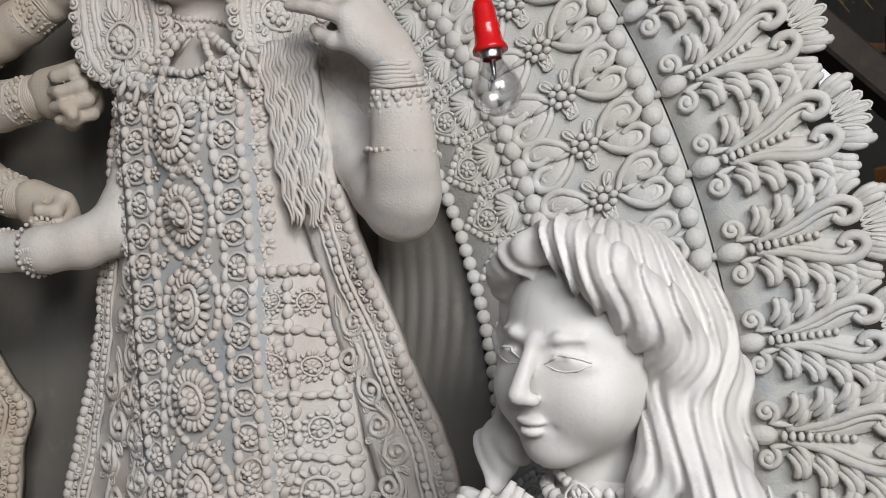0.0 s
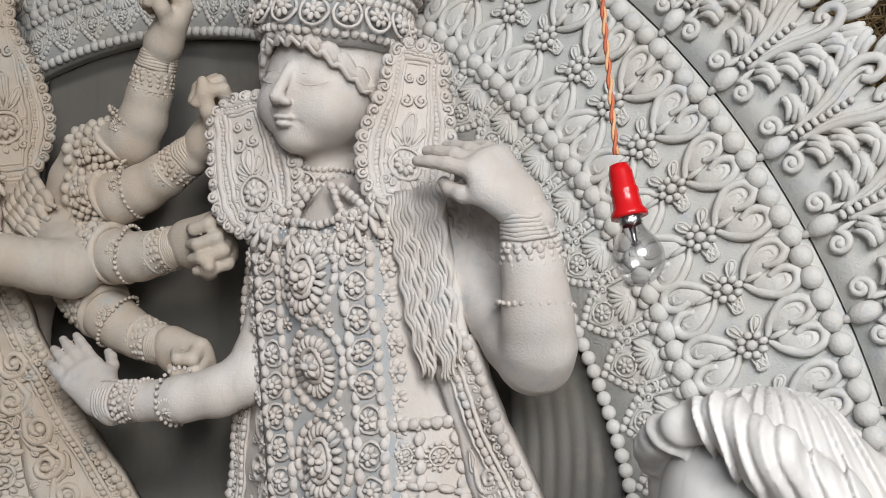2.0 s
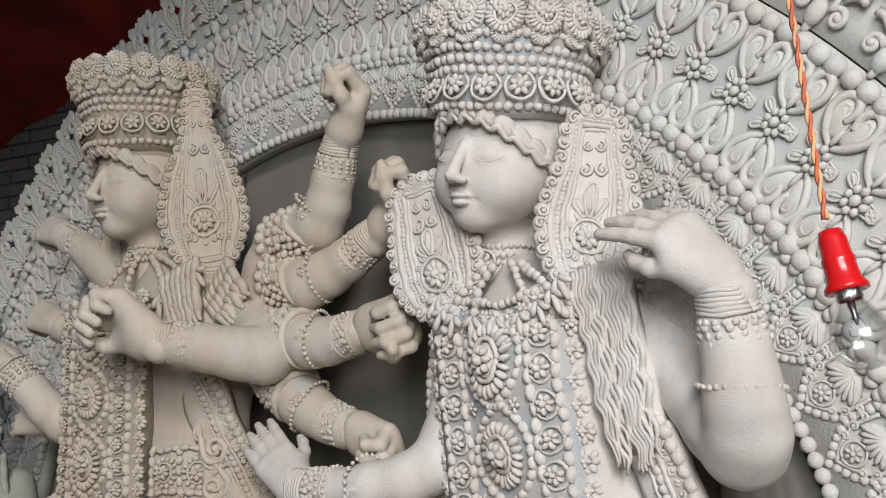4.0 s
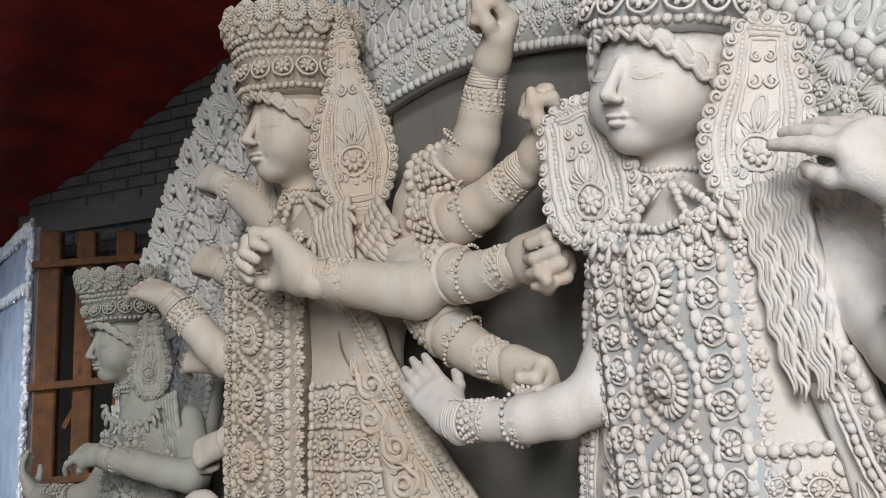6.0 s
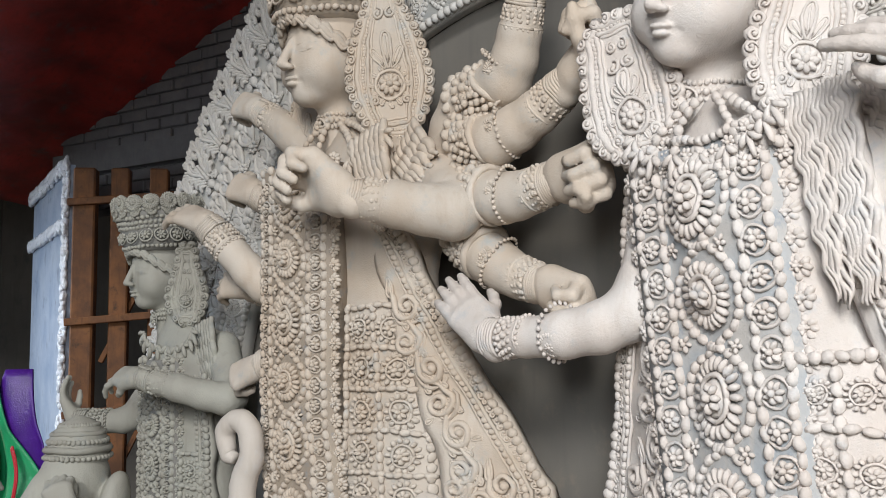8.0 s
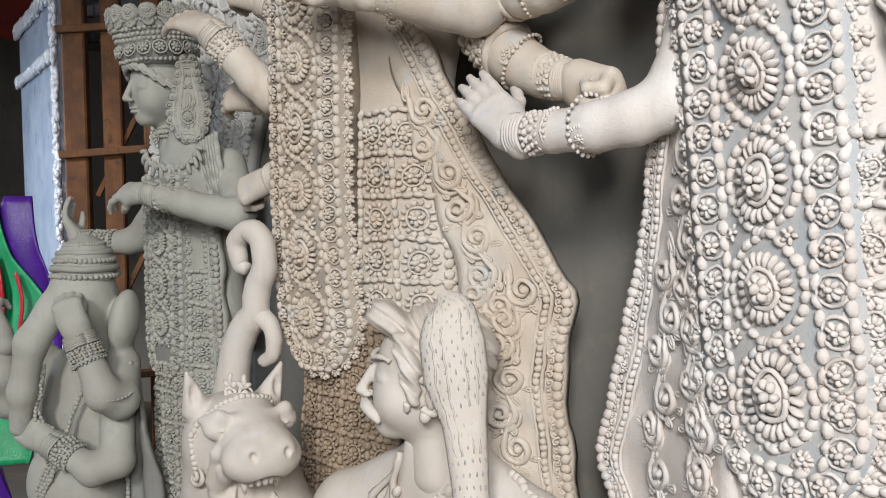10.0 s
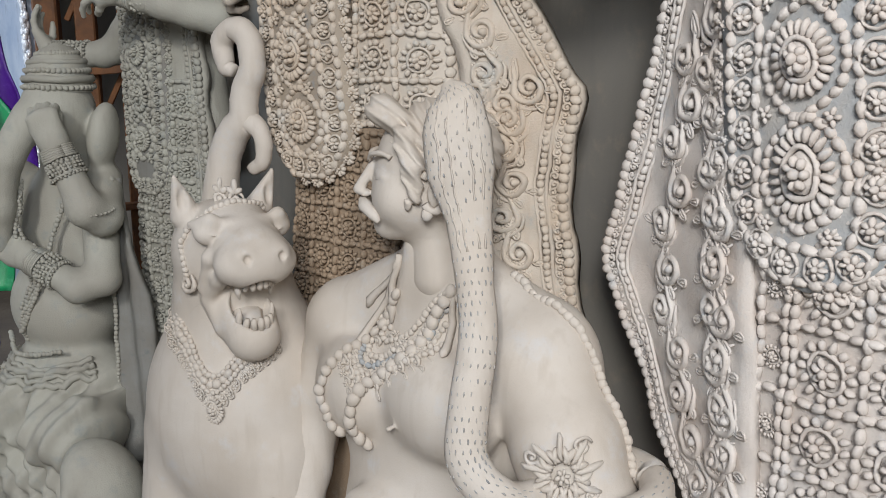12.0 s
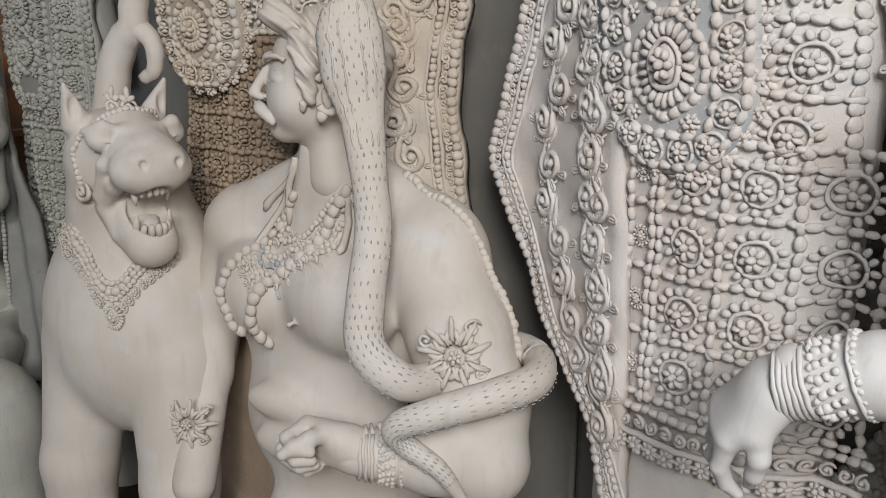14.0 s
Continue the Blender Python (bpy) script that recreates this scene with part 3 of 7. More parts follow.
def head_shape(acc, m, size=1.0, mat=0, neck=0.16, wide=1.0, awake=False, tall=1.0):
    """A calm idol's head, its face towards -y: low lids, a straight fine nose, small full lips."""
    g = Sculpt((-0.15, -0.19, -0.3), (0.15, 0.16, 0.17), 0.0036)
    g.ell((0, 0.012, 0.03), (0.113 * wide, 0.125, 0.128), 0.02)
    g.ell((0, -0.03, -0.055), (0.092 * wide, 0.088, 0.088), 0.05)
    g.ell((0, -0.078, -0.118), (0.034, 0.03, 0.028), 0.035)
    g.cone((0, 0.025, -0.09), (0, 0.045, -0.12 - neck), 0.062, 0.066, 0.03)
    for q in (-1, 1):
        g.ell((q * 0.05, -0.068, -0.05), (0.045, 0.04, 0.045), 0.03)
        g.ell((q * 0.047, -0.0965, 0.0), (0.031, 0.017, 0.0125), 0.008, (0, q * 6, q * 16))
        if awake:
            g.chain([(q * 0.021, -0.111, -0.003), (q * 0.034, -0.115, 0.0075), (q * 0.05, -0.112, 0.009), (q * 0.066, -0.100, 0.003), (q * 0.078, -0.089, -0.004)], [0.0015, 0.0028, 0.003, 0.0026, 0.0015], 0.004)
            g.chain([(q * 0.022, -0.110, -0.005), (q * 0.036, -0.1115, -0.0125), (q * 0.052, -0.107, -0.0125), (q * 0.068, -0.096, -0.006)], [0.0012, 0.002, 0.002, 0.0012], 0.004)
        else:
            g.chain([(q * 0.021, -0.112, -0.006), (q * 0.036, -0.1125, -0.0125), (q * 0.052, -0.108, -0.0125), (q * 0.07, -0.096, -0.005)], [0.002, 0.0034, 0.0034, 0.002], 0.004)
        if awake:
            g.chain([(q * 0.014, -0.119, 0.024), (q * 0.037, -0.115, 0.032), (q * 0.064, -0.100, 0.032)], [0.001, 0.001, 0.001], 0.018)
        g.ell((q * 0.0125, -0.134, -0.047), (0.0095, 0.011, 0.008), 0.006)
        g.ell((q * 0.030, -0.116, -0.088), (0.006, 0.006, 0.006), 0.008, cut=True)
    g.cone((0, -0.118, 0.024), (0, -0.149, -0.040), 0.0085, 0.0125, 0.012)
    g.ell((0, -0.123, -0.077), (0.022, 0.0125, 0.0065), 0.006)
    g.ell((0, -0.121, -0.091), (0.0165, 0.0125, 0.0075), 0.006)
    g.cone((-0.026, -0.129, -0.0835), (0.026, -0.129, -0.0835), 0.0016, 0.0016, 0.003, cut=True)
    v, f = g.skin()
    v[:, 2] = 0.1 + (v[:, 2] - 0.1) * tall
    v = v * size
    a = np.array(m)
    acc.add(v @ a[:3, :3].T + a[:3, 3], f, mat)
    # fine modelled lines of the lids
    e = Relief()
    t = np.linspace(0, 1, 22)
    for q in (-1, 1):
        for z0, rise, x0, x1, w in ((-0.003, -0.0085, 0.022, 0.074, 0.0011), (0.012, 0.0065, 0.022, 0.078, 0.0007)) if not awake else ((-0.004, -0.0075, 0.024, 0.070, 0.0012), (-0.002, 0.0105, 0.022, 0.074, 0.0017)):
            p = np.array([g.snap((q * (x0 + (x1 - x0) * k), -0.125 + 0.03 * k * k, z0 + rise * math.sin(math.pi * k) + 0.004 * k), 0.0003) for k in t])
            p[1:-1] = (p[:-2] + p[1:-1] + p[2:]) / 3
            e.tube(p, w * np.interp(t, [0, 0.25, 0.75, 1], [0.5, 1, 1, 0.5]), 6, up=(0, -1, 0))
    e.s = [True] * len(e.v)
    for p in e.v:
        p[:, 2] = 0.1 + (p[:, 2] - 0.1) * tall
    acc.take(e, m @ Matrix.Scale(size, 4), mat=mat)


def crown(acc, m, size=1.0, mat=0, slip=1, tall=1.0):
    """A beaded crown: bead rows, a band of flowers, a rim of upright scalloped leaves, and waved hair below."""
    c = Relief()
    z0, z1, z2 = 0.098, 0.170 * tall, 0.232 * tall
    r0, r1, r2 = 0.134, 0.148, 0.164
    # crown ground in slip; the grey one has crevice shade in its colour
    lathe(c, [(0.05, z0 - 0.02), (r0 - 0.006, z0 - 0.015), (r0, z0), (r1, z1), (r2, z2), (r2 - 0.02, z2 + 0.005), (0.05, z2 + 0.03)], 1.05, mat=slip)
    for r, z, q in ((r0 + 0.003, z0, 0.0085), (r1 - 0.004, z1 - 0.012, 0.009), (r1 + 0.001, z1 + 0.006, 0.0095), (r1 + 0.008, z1 + 0.026, 0.009), (r2 - 0.002, z2 - 0.012, 0.0085)):
        n = int(2 * math.pi * r / (q * 1.95))
        for i in range(n):
            a = 2 * math.pi * i / n
            c.ball((r * math.cos(a), 1.05 * r * math.sin(a), z), (q, q, q * 0.95), None, mat)
    flower, leaf_ = Relief(), Relief()
    flower.rosette(0, 0, 0.026, 7, y=0)
    leaf_.medallion(0, 0.0, 0.033, 1.0)
    leaf_.scroll(-0.006, 0.01, 0.016, 0.3, 1.3, 1, 0.3, y=-0.006)
    leaf_.strip(lambda z: -math.sqrt(max(0.034 ** 2 - z * z, 1e-6)), lambda z: math.sqrt(max(0.034 ** 2 - z * z, 1e-6)), 0.034, -0.034, 0.0, 0.014, 7, 9, mat=0)
    for i in range(16):
        a = 2 * math.pi * i / 16
        rm = (r0 + r1) / 2 + 0.002
        turn = Matrix.Rotation(a, 4, "Z")
        c.take(flower, turn @ Matrix.Translation((0, -rm * 1.05, (z0 + z1) / 2 - 0.002)) @ Matrix.Rotation(radians(-14), 4, "X"))
        turn = Matrix.Rotation(a + math.pi / 16, 4, "Z")
        c.take(leaf_, turn @ Matrix.Translation((0, -(r2 + 0.002) * 1.05, z2 + 0.018)) @ Matrix.Rotation(radians(-12), 4, "X"))
        c.take(leaf_, turn @ Matrix.Translation((0, -(r1 + 0.016) * 1.05, z1 + 0.05)) @ Matrix.Rotation(radians(-12), 4, "X") @ Matrix.Scale(0.62, 4))
    for k, (rr, zz, q) in enumerate(((0.124, 0.096, 0.012), (0.129, 0.088, 0.010), (0.130, 0.078, 0.007))):
        a = np.linspace(math.pi * 0.95, math.pi * 2.05, 90)
        w = 0.006 * np.sin(a * 26 + k)
        drop = 0.085 * np.abs(np.cos(a)) ** 2.5
        c.tube(np.stack([rr * np.cos(a) * 0.96, 1.05 * (rr - 0.004 + w * 0.5) * np.sin(a), zz + w - drop], 1), q, 6, up=(0, 0, 1), mat=mat)
    acc.take(c, m @ Matrix.Scale(size, 4))


def ear_panel(h=0.3, w=0.085, mat=0, slip=1, lean=0.0, neck=0.46):
    """A hanging drop-shaped ear ornament: curled scallops round the rim, ropes within, a leaf drop or flower and curls."""
    r = Relief()

    def half(z):
        t = 0.5 - z / h
        return w * (neck + (1 - neck) * (0.5 - 0.5 * math.cos(math.pi * min(max((t - 0.12) / 0.55, 0), 1)))) * math.sqrt(max(0.02, 1 - max(0, (t - 0.66) / 0.34) ** 2)) * min(1, 0.45 + t * 6)
    mid = lambda z: lean * math.sin((0.5 - z / h) * math.pi) * w
    r.strip(lambda z: mid(z) - half(z), lambda z: mid(z) + half(z), h / 2, -h / 2, 0, 0.022, 10, 40, mat=mat)
    zs = np.linspace(h / 2, -h / 2, 60)

    def outline(q, inset=0.0):
        zz = zs * (1 - inset)
        le = [(mid(z) - half(z) * q, 0, z) for z in zz]
        ri = [(mid(z) + half(z) * q, 0, z) for z in zz[::-1]]
        return le + ri + le[:1]
    for i, p in enumerate(resample(outline(1.0), 0.026)):
        r.ball((p[0], 0.004, p[2]), (0.0165, 0.009, 0.0165), None, mat)
        r.scroll(p[0], p[2], 0.0115, i * 0.7, 1.1, 1 if i % 2 else -1, 0.3, -0.006, mat)
    r.tube(resample(outline(0.80, 0.06), 0.006), 0.0075, 6, mat=mat)
    r.beads(outline(0.66, 0.10), 0.0046, 2.0, 1.3, mat)
    r.tube(resample(outline(0.54, 0.16), 0.006), 0.0055, 6, mat=mat)
    for q, w_ in ((0.90, 0.0036), (0.73, 0.003), (0.44, 0.004)):
        r.tube(resample(outline(q, 0.03 + (0.9 - q) * 0.4), 0.008), w_, 5, mat=mat)
    zc = -h * 0.22
    for i in range(12):
        a = 2 * math.pi * i / 12
        r.petal(w * 0.30 * math.cos(a), zc + w * 0.36 * math.sin(a), w * 0.22, w * 0.07, a, -0.003, mat)
    r.rosette(0, zc, w * 0.36, 9, True, -0.004, mat)
    r.rosette(0, zc, w * 0.17, 6, False, -0.010, mat)
    r.petal(0, zc + w * 0.40, h * 0.2, w * 0.16, math.pi / 2, -0.004, mat)
    for q in (-1, 1):
        r.petal(q * w * 0.08, zc + w * 0.40, h * 0.13, w * 0.12, math.pi / 2 - q * 0.5, -0.003, mat)
        r.scroll(q * w * 0.17, h * 0.16, w * 0.15, math.pi / 2, 1.4, q, 0.28, -0.003, mat)
        r.scroll(q * w * 0.12, h * 0.30, w * 0.12, math.pi / 2, 1.4, -q, 0.28, -0.003, mat)
        r.scroll(q * w * 0.40, zc - w * 0.40, w * 0.15, -math.pi / 2, 1.4, q, 0.28, -0.003, mat)
    return r


def garland(xc, hw, z0, z1, pitch_=0.165, first=0.0, mat=0, slip=1, crowd=1.0):
    """A long hanging garland with a round end: bead lines, columns of flowers, a middle row of medallions in bead loops."""
    r = Relief()

    def half(z):
        q = (z - z1) / (hw * 1.15)
        return hw * (math.sqrt(max(1 - (1 - q) ** 2, 0.0004)) if q < 1 else 1.0)
    # slab behind the beads; the grey slip's colour includes painted crevice shade
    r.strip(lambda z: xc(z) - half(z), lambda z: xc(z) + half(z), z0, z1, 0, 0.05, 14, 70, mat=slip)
    zs = np.linspace(z0, z1 + 0.0005, 160)

    def line(q, lift=0.0):
        a = [(xc(z) - half(z) * q, 0, max(z, z1 + (1 - q) * hw * 0.95 + lift)) for z in zs]
        b = [(xc(z) + half(z) * q, 0, max(z, z1 + (1 - q) * hw * 0.95 + lift)) for z in zs[::-1]]
        return a + b
    # scalloped rim of half flowers
    for p in resample(line(1.02), 0.047 * crowd):
        r.rosette(p[0], p[2], 0.025 * crowd, 9, False, 0.012, mat)
        r.rosette(p[0], p[2], 0.012 * crowd, 5, False, 0.004, mat)
    r.beads(line(0.90), 0.0088, 2.9, 1.6, mat)
    r.beads(line(0.56), 0.0092, 3.0, 1.65, mat)
    for p in resample(line(0.73), 0.062 * crowd)[1:]:
        r.rosette(p[0], p[2], 0.0245 * crowd, 7, True, -0.002, mat, random.random())
    z = z0 - first
    k = 0
    while z > z1 + hw * 0.75:
        x = xc(z)
        mw = hw * 0.34
        r.medallion(x, z, mw, 1.0 if k % 2 else 1.3, -0.002, mat)
        u = np.linspace(-1, 1, 25)
        for q in (-1, 1):
            r.beads(np.stack([x + q * hw * 0.43 * (1 - np.abs(u) ** 2.4) + q * 0.004, np.zeros(25), z + pitch_ * 0.5 * u], 1), 0.0088, 2.5, 1.45, mat)
        for q in (-1, 1):
            r.rosette(x + q * hw * 0.36, z - pitch_ * 0.5, 0.016, 5, False, -0.002, mat)
        z -= pitch_
        k += 1
    return r


def skirt_grid(x0, x1, z0, z1, cell=0.1, mat=0, cols=3):
    """Bead lines across and down with a flower tile in each field."""
    r = Relief()
    rows = max(int(round((z0 - z1) / cell)), 1)
    for i in range(rows + 1):
        z = z0 - (z0 - z1) * i / rows
        r.beads([(x0(z) + (x1(z) - x0(z)) * t, 0, z + 0.006 * math.sin(t * 3)) for t in np.linspace(0, 1, 12)], 0.0078, 3.2, 1.8, mat)
    for j in range(cols + 1):
        t = j / cols
        r.beads([(x0(z) + (x1(z) - x0(z)) * t, 0, z) for z in np.linspace(z0, z1, 30)], 0.0078, 3.2, 1.8, mat)
    for i in range(rows):
        z = z0 - (z0 - z1) * (i + 0.5) / rows
        for j in range(cols):
            x = x0(z) + (x1(z) - x0(z)) * (j + 0.5) / cols
            q = min((x1(z) - x0(z)) / cols, (z0 - z1) / rows) * 0.5
            r.rosette(x, z, q * 0.52, 7, True, 0, mat, random.random())
            n = 14
            for a in range(n):
                an = 2 * math.pi * a / n
                r.ball((x + q * 0.72 * math.cos(an), 0, z + q * 0.72 * math.sin(an)), (q * 0.16, q * 0.1, q * 0.11), an, mat)
    return r


def sash(left, right, z0, z1, mat=0, slip=0, edge="right", vine_r=0.035, hand=1):
    """A broad cloth end: slab, scalloped edge, bead row, twisted cord and a curling vine."""
    r = Relief()
    wave = lambda x, z: 0.004 * np.sin(z * 37 + x * 11)
    r.strip(left, right, z0, z1, 0, 0.02, 12, 60, mat=slip, wave=wave)
    zs = np.linspace(z0, z1, 60)
    out, inn = (right, left) if edge == "right" else (left, right)

    def at(q):
        return [(out(z) + (inn(z) - out(z)) * q if q <= 1 else inn(z), 0, z) for z in zs]
    q1 = lambda w: [(out(z) + (w if edge == "left" else -w), -0.002, z) for z in zs]
    for i, p in enumerate(resample(q1(0.008), 0.021)):
        r.ball((p[0], p[1], p[2]), (0.013, 0.007, 0.012), None, mat)
    for i, p in enumerate(resample(q1(0.026), 0.017)):
        r.scroll(p[0], p[2], 0.010, i * 0.4, 1.1, 1 if i % 2 else -1, 0.3, -0.002, mat)
    r.tube(resample(q1(0.043), 0.02), 0.0045, 5, mat=mat)
    r.beads(q1(0.056), 0.0078, 2.1, 1.25, mat)
    r.tube(resample(q1(0.069), 0.02), 0.0035, 5, mat=mat)
    width = lambda z: abs(right(z) - left(z))
    inward = 1 if edge == "left" else -1
    for share, low, turn in ((0.5, 0.069 + vine_r, hand), (0.30, 0.24, hand), (0.74, 0.24, -hand)):
        high = 0.24 if share == 0.5 else 9.0
        vp = [(out(z) + inward * (0.069 + max(width(z) - 0.069, 0) * share) + 0.010 * math.sin(z * 34), -0.002, z) for z in zs if low < width(z) <= high]
        if len(vp) > 4:
            r.vine(vp, vine_r, -0.002, mat, turn)
    return r


def locks(start, end, n, width, amp=0.008, mat=0, r=0.007, waves=7.0):
    """A fall of waving hair strands side by side."""
    q = Relief()
    a, b = np.array(start, float), np.array(end, float)
    d = unit(b - a)
    s = unit(np.cross(d, (0, 1, 0)))
    t = np.linspace(0, 1, 44)
    for i in range(n):
        o = (i / max(n - 1, 1) - 0.5) * width
        le = 1 - 0.12 * random.random()
        ph = 0.22 * i + random.uniform(-0.3, 0.3)
        p = a + np.outer(t * le, b - a) + np.outer(o * (1 - 0.25 * t) + amp * np.sin(t * waves * 2 * np.pi + ph) * 0.7, s)
        p[:, 1] += -0.003 * np.sin(t * waves * 2 * np.pi + ph) - 0.006 * np.sin(t * 3.1)
        q.tube(p, r * np.interp(t, [0, 0.1, 0.8, 1], [0.8, 1.15, 1.1, 0.4]), 6, mat=mat)
    return q


def line_of(*pts):
    """x over z, straight between the points (z, x)."""
    p = np.array(sorted(pts))
    return lambda z: float(np.interp(z, p[:, 0], p[:, 1]))


def arm(acc, pts, radii, mat=0, h=0.006):
    p = np.array(pts, float)
    m = max(radii) + 0.03
    g = Sculpt(p.min(0) - m, p.max(0) + m, h)
    g.chain(smooth_path(p, 10), np.interp(np.linspace(0, 1, len(smooth_path(p, 10))), np.linspace(0, 1, len(radii)), radii), 0.012)
    acc.add(*g.skin(), mat)


def necklace(acc, m, size=1.0, mat=0):
    """A choker of two bead rows and a flower, and bead strings that fall from the neck."""
    c = Relief()
    for z, r, q in ((-0.155, 0.068, 0.006), (-0.172, 0.070, 0.0075), (-0.188, 0.072, 0.006)):
        n = int(2 * math.pi * r / (q * 2))
        for i in range(n):
            a = 2 * math.pi * i / n
            c.ball((r * math.cos(a), 0.035 + r * math.sin(a), z), q, None, mat)
    f = Relief()
    f.rosette(0, 0, 0.026, 7, True)
    c.take(f, Matrix.Translation((0, -0.042, -0.19)))
    acc.take(c, m @ Matrix.Scale(size, 4))


# ---- statue: the two-armed goddess ----
def attendant_goddess():
    r = Relief()
    t = table((2.10, -0.44, 0.06, 0.06), (2.05, -0.435, 0.12, 0.08), (2.01, -0.42, 0.19, 0.10), (1.95, -0.41, 0.212, 0.12), (1.86, -0.40, 0.205, 0.13), (1.76, -0.375, 0.182, 0.125),
              (1.68, -0.345, 0.162, 0.12), (1.6, -0.335, 0.19, 0.125), (1.4, -0.335, 0.25, 0.13), (1.2, -0.345, 0.27, 0.13), (0.9, -0.34, 0.26, 0.12), (0.4, -0.32, 0.24, 0.12), (-0.32, -0.32, 0.24, 0.12))
    face = loft(r, t, 2.1, -0.32, -0.10)
    head = Matrix.Translation((-0.472, -0.15, 2.284)) @ Matrix.Rotation(radians(5), 4, "Z") @ Matrix.Rotation(radians(12), 4, "Y") @ Matrix.Rotation(radians(6), 4, "X")
    head_shape(r, head, 1.06, 0, 0.22, 1.08, False, 0.90)
    crown(r, head, 1.06, 0, 1, 1.0)
    necklace(r, head, 1.0)
    # ear ornaments
    e = ear_panel(0.33, 0.085, neck=0.62)
    r.take(e, Matrix.Translation((-0.255, -0.165, 2.175)) @ Matrix.Rotation(radians(42), 4, "Z") @ Matrix.Rotation(radians(8), 4, "Y"))
    e = ear_panel(0.29, 0.098, neck=0.78)
    r.take(e, Matrix.Translation((-0.612, -0.225, 2.14)) @ Matrix.Rotation(radians(14), 4, "Z") @ Matrix.Rotation(radians(-12), 4, "Y"))
    # garland on the chest
    xc = lambda z: -0.415 + (1.55 - z) * 0.105
    over = lambda x, z: np.minimum(face(x, np.maximum(z, 1.3)), -0.205) - 0.012
    r.take(garland(xc, 0.163, 2.0, 1.03, 0.172, 0.10), drape=over)
    for i, q in enumerate((-1, -0.55, 0.45, 0.9)):
        p = smooth_path([(-0.44 + q * 0.05, -0.2, 2.075), (-0.43 + q * 0.11, -0.22, 2.03), (-0.42 + q * 0.155, -0.225, 1.97)], 16)
        r.beads(p, 0.0095, 2.0, 1.2, 0)
    for i in range(9):
        a = math.pi * (1.02 + 0.96 * i / 8)
        f = Relief()
        f.leaf(0, 0, 0.05, 0.022, -math.pi / 2 + (i - 4) * 0.14, 0, 0, 3)
        r.take(f, Matrix.Translation((-0.435 + 0.15 * math.cos(a), -0.235, 2.035 + 0.055 * math.sin(a))))
    # rows of beads and small flowers over the shoulders
    for k in range(4):
        p = smooth_path([(-0.60, 0, 1.99 - 0.012 * k), (-0.53, 0, 2.015 - 0.02 * k), (-0.44, 0, 2.0 - 0.028 * k), (-0.34, 0, 2.015 - 0.02 * k), (-0.25, 0, 1.99 - 0.012 * k)], 40)
        q = Relief()
        if k % 2:
            for c in resample(p, 0.034):
                q.rosette(c[0], c[2], 0.015, 7, False)
        else:
            q.beads(p, 0.0085, 1.9, 1.2)
        r.take(q, drape=lambda x, z: np.minimum(face(x, np.minimum(z, 1.97)), -0.17) - 0.012)
    # skirt with its flower tiles
    top = 1.625
    g = skirt_grid(line_of((1.62, -0.27), (1.3, -0.26), (1.0, -0.5), (0.3, -0.5)), line_of((1.62, -0.165), (1.3, -0.095), (0.9, -0.085), (0.3, -0.09)), top, 1.06, 0.11, 0, 2)
    r.take(g, drape=lambda x, z: face(x, z) - 0.006)
    for g in (skirt_grid(lambda z: -0.38, lambda z: -0.02, 1.09, 0.60, 0.125, 0, 3), skirt_grid(lambda z: -0.445, lambda z: -0.395, 1.09, 0.60, 0.125, 0, 1)):
        r.take(g, drape=lambda x, z: face(x, z) - 0.006)
    # hem: a beaded line, curls between cords and a rim of scallops
    hem = Relief()
    along = lambda z: [(x, 0, z + 0.03 * (x + 0.25)) for x in np.linspace(-0.56, 0.0, 30)]
    hem.beads(along(0.585), 0.0085, 2.4, 1.5)
    for i, p in enumerate(resample(along(0.555), 0.03)):
        hem.scroll(p[0], p[2], 0.014, 0.4 * i, 1.3, 1 if i % 2 else -1, 0.28)
    hem.tube(resample(along(0.53), 0.02), 0.006, 6)
    for p in resample(along(0.51), 0.034):
        hem.rosette(p[0], p[2], 0.02, 8, False)
    r.take(hem, drape=lambda x, z: face(x, z) - 0.02)
    r.beads([(x, float(face(x, top)) - 0.012, top + 0.012 * (x + 0.3)) for x in np.linspace(-0.3, -0.175, 12)], 0.011, 1.9, 1.2)
    # sash falling on her left, and the broad cloth behind on her right
    s = sash(line_of((1.78, -0.21), (1.5, -0.13), (1.3, -0.07), (0.9, 0.02), (0.3, 0.06)), line_of((1.78, -0.12), (1.62, -0.06), (1.5, -0.005), (1.3, 0.085), (0.9, 0.2), (0.3, 0.2)), 1.78, 0.3, edge="right", vine_r=0.042)
    r.take(s, drape=lambda x, z: np.interp(z, [0.3, 1.3, 1.78], [-0.14, -0.15, -0.19]))
    s = sash(line_of((1.95, -0.70), (1.76, -0.735), (1.42, -0.79), (0.965, -0.915), (0.67, -0.735), (0.5, -0.52), (0.3, -0.42)), line_of((1.95, -0.55), (1.4, -0.54), (0.9, -0.445), (0.3, -0.40)), 1.95, 0.36, edge="left", vine_r=0.058, hand=-1)
    r.take(s, drape=lambda x, z: -0.115 - 0.38 * np.clip(x + 0.78, 0, 0.34))
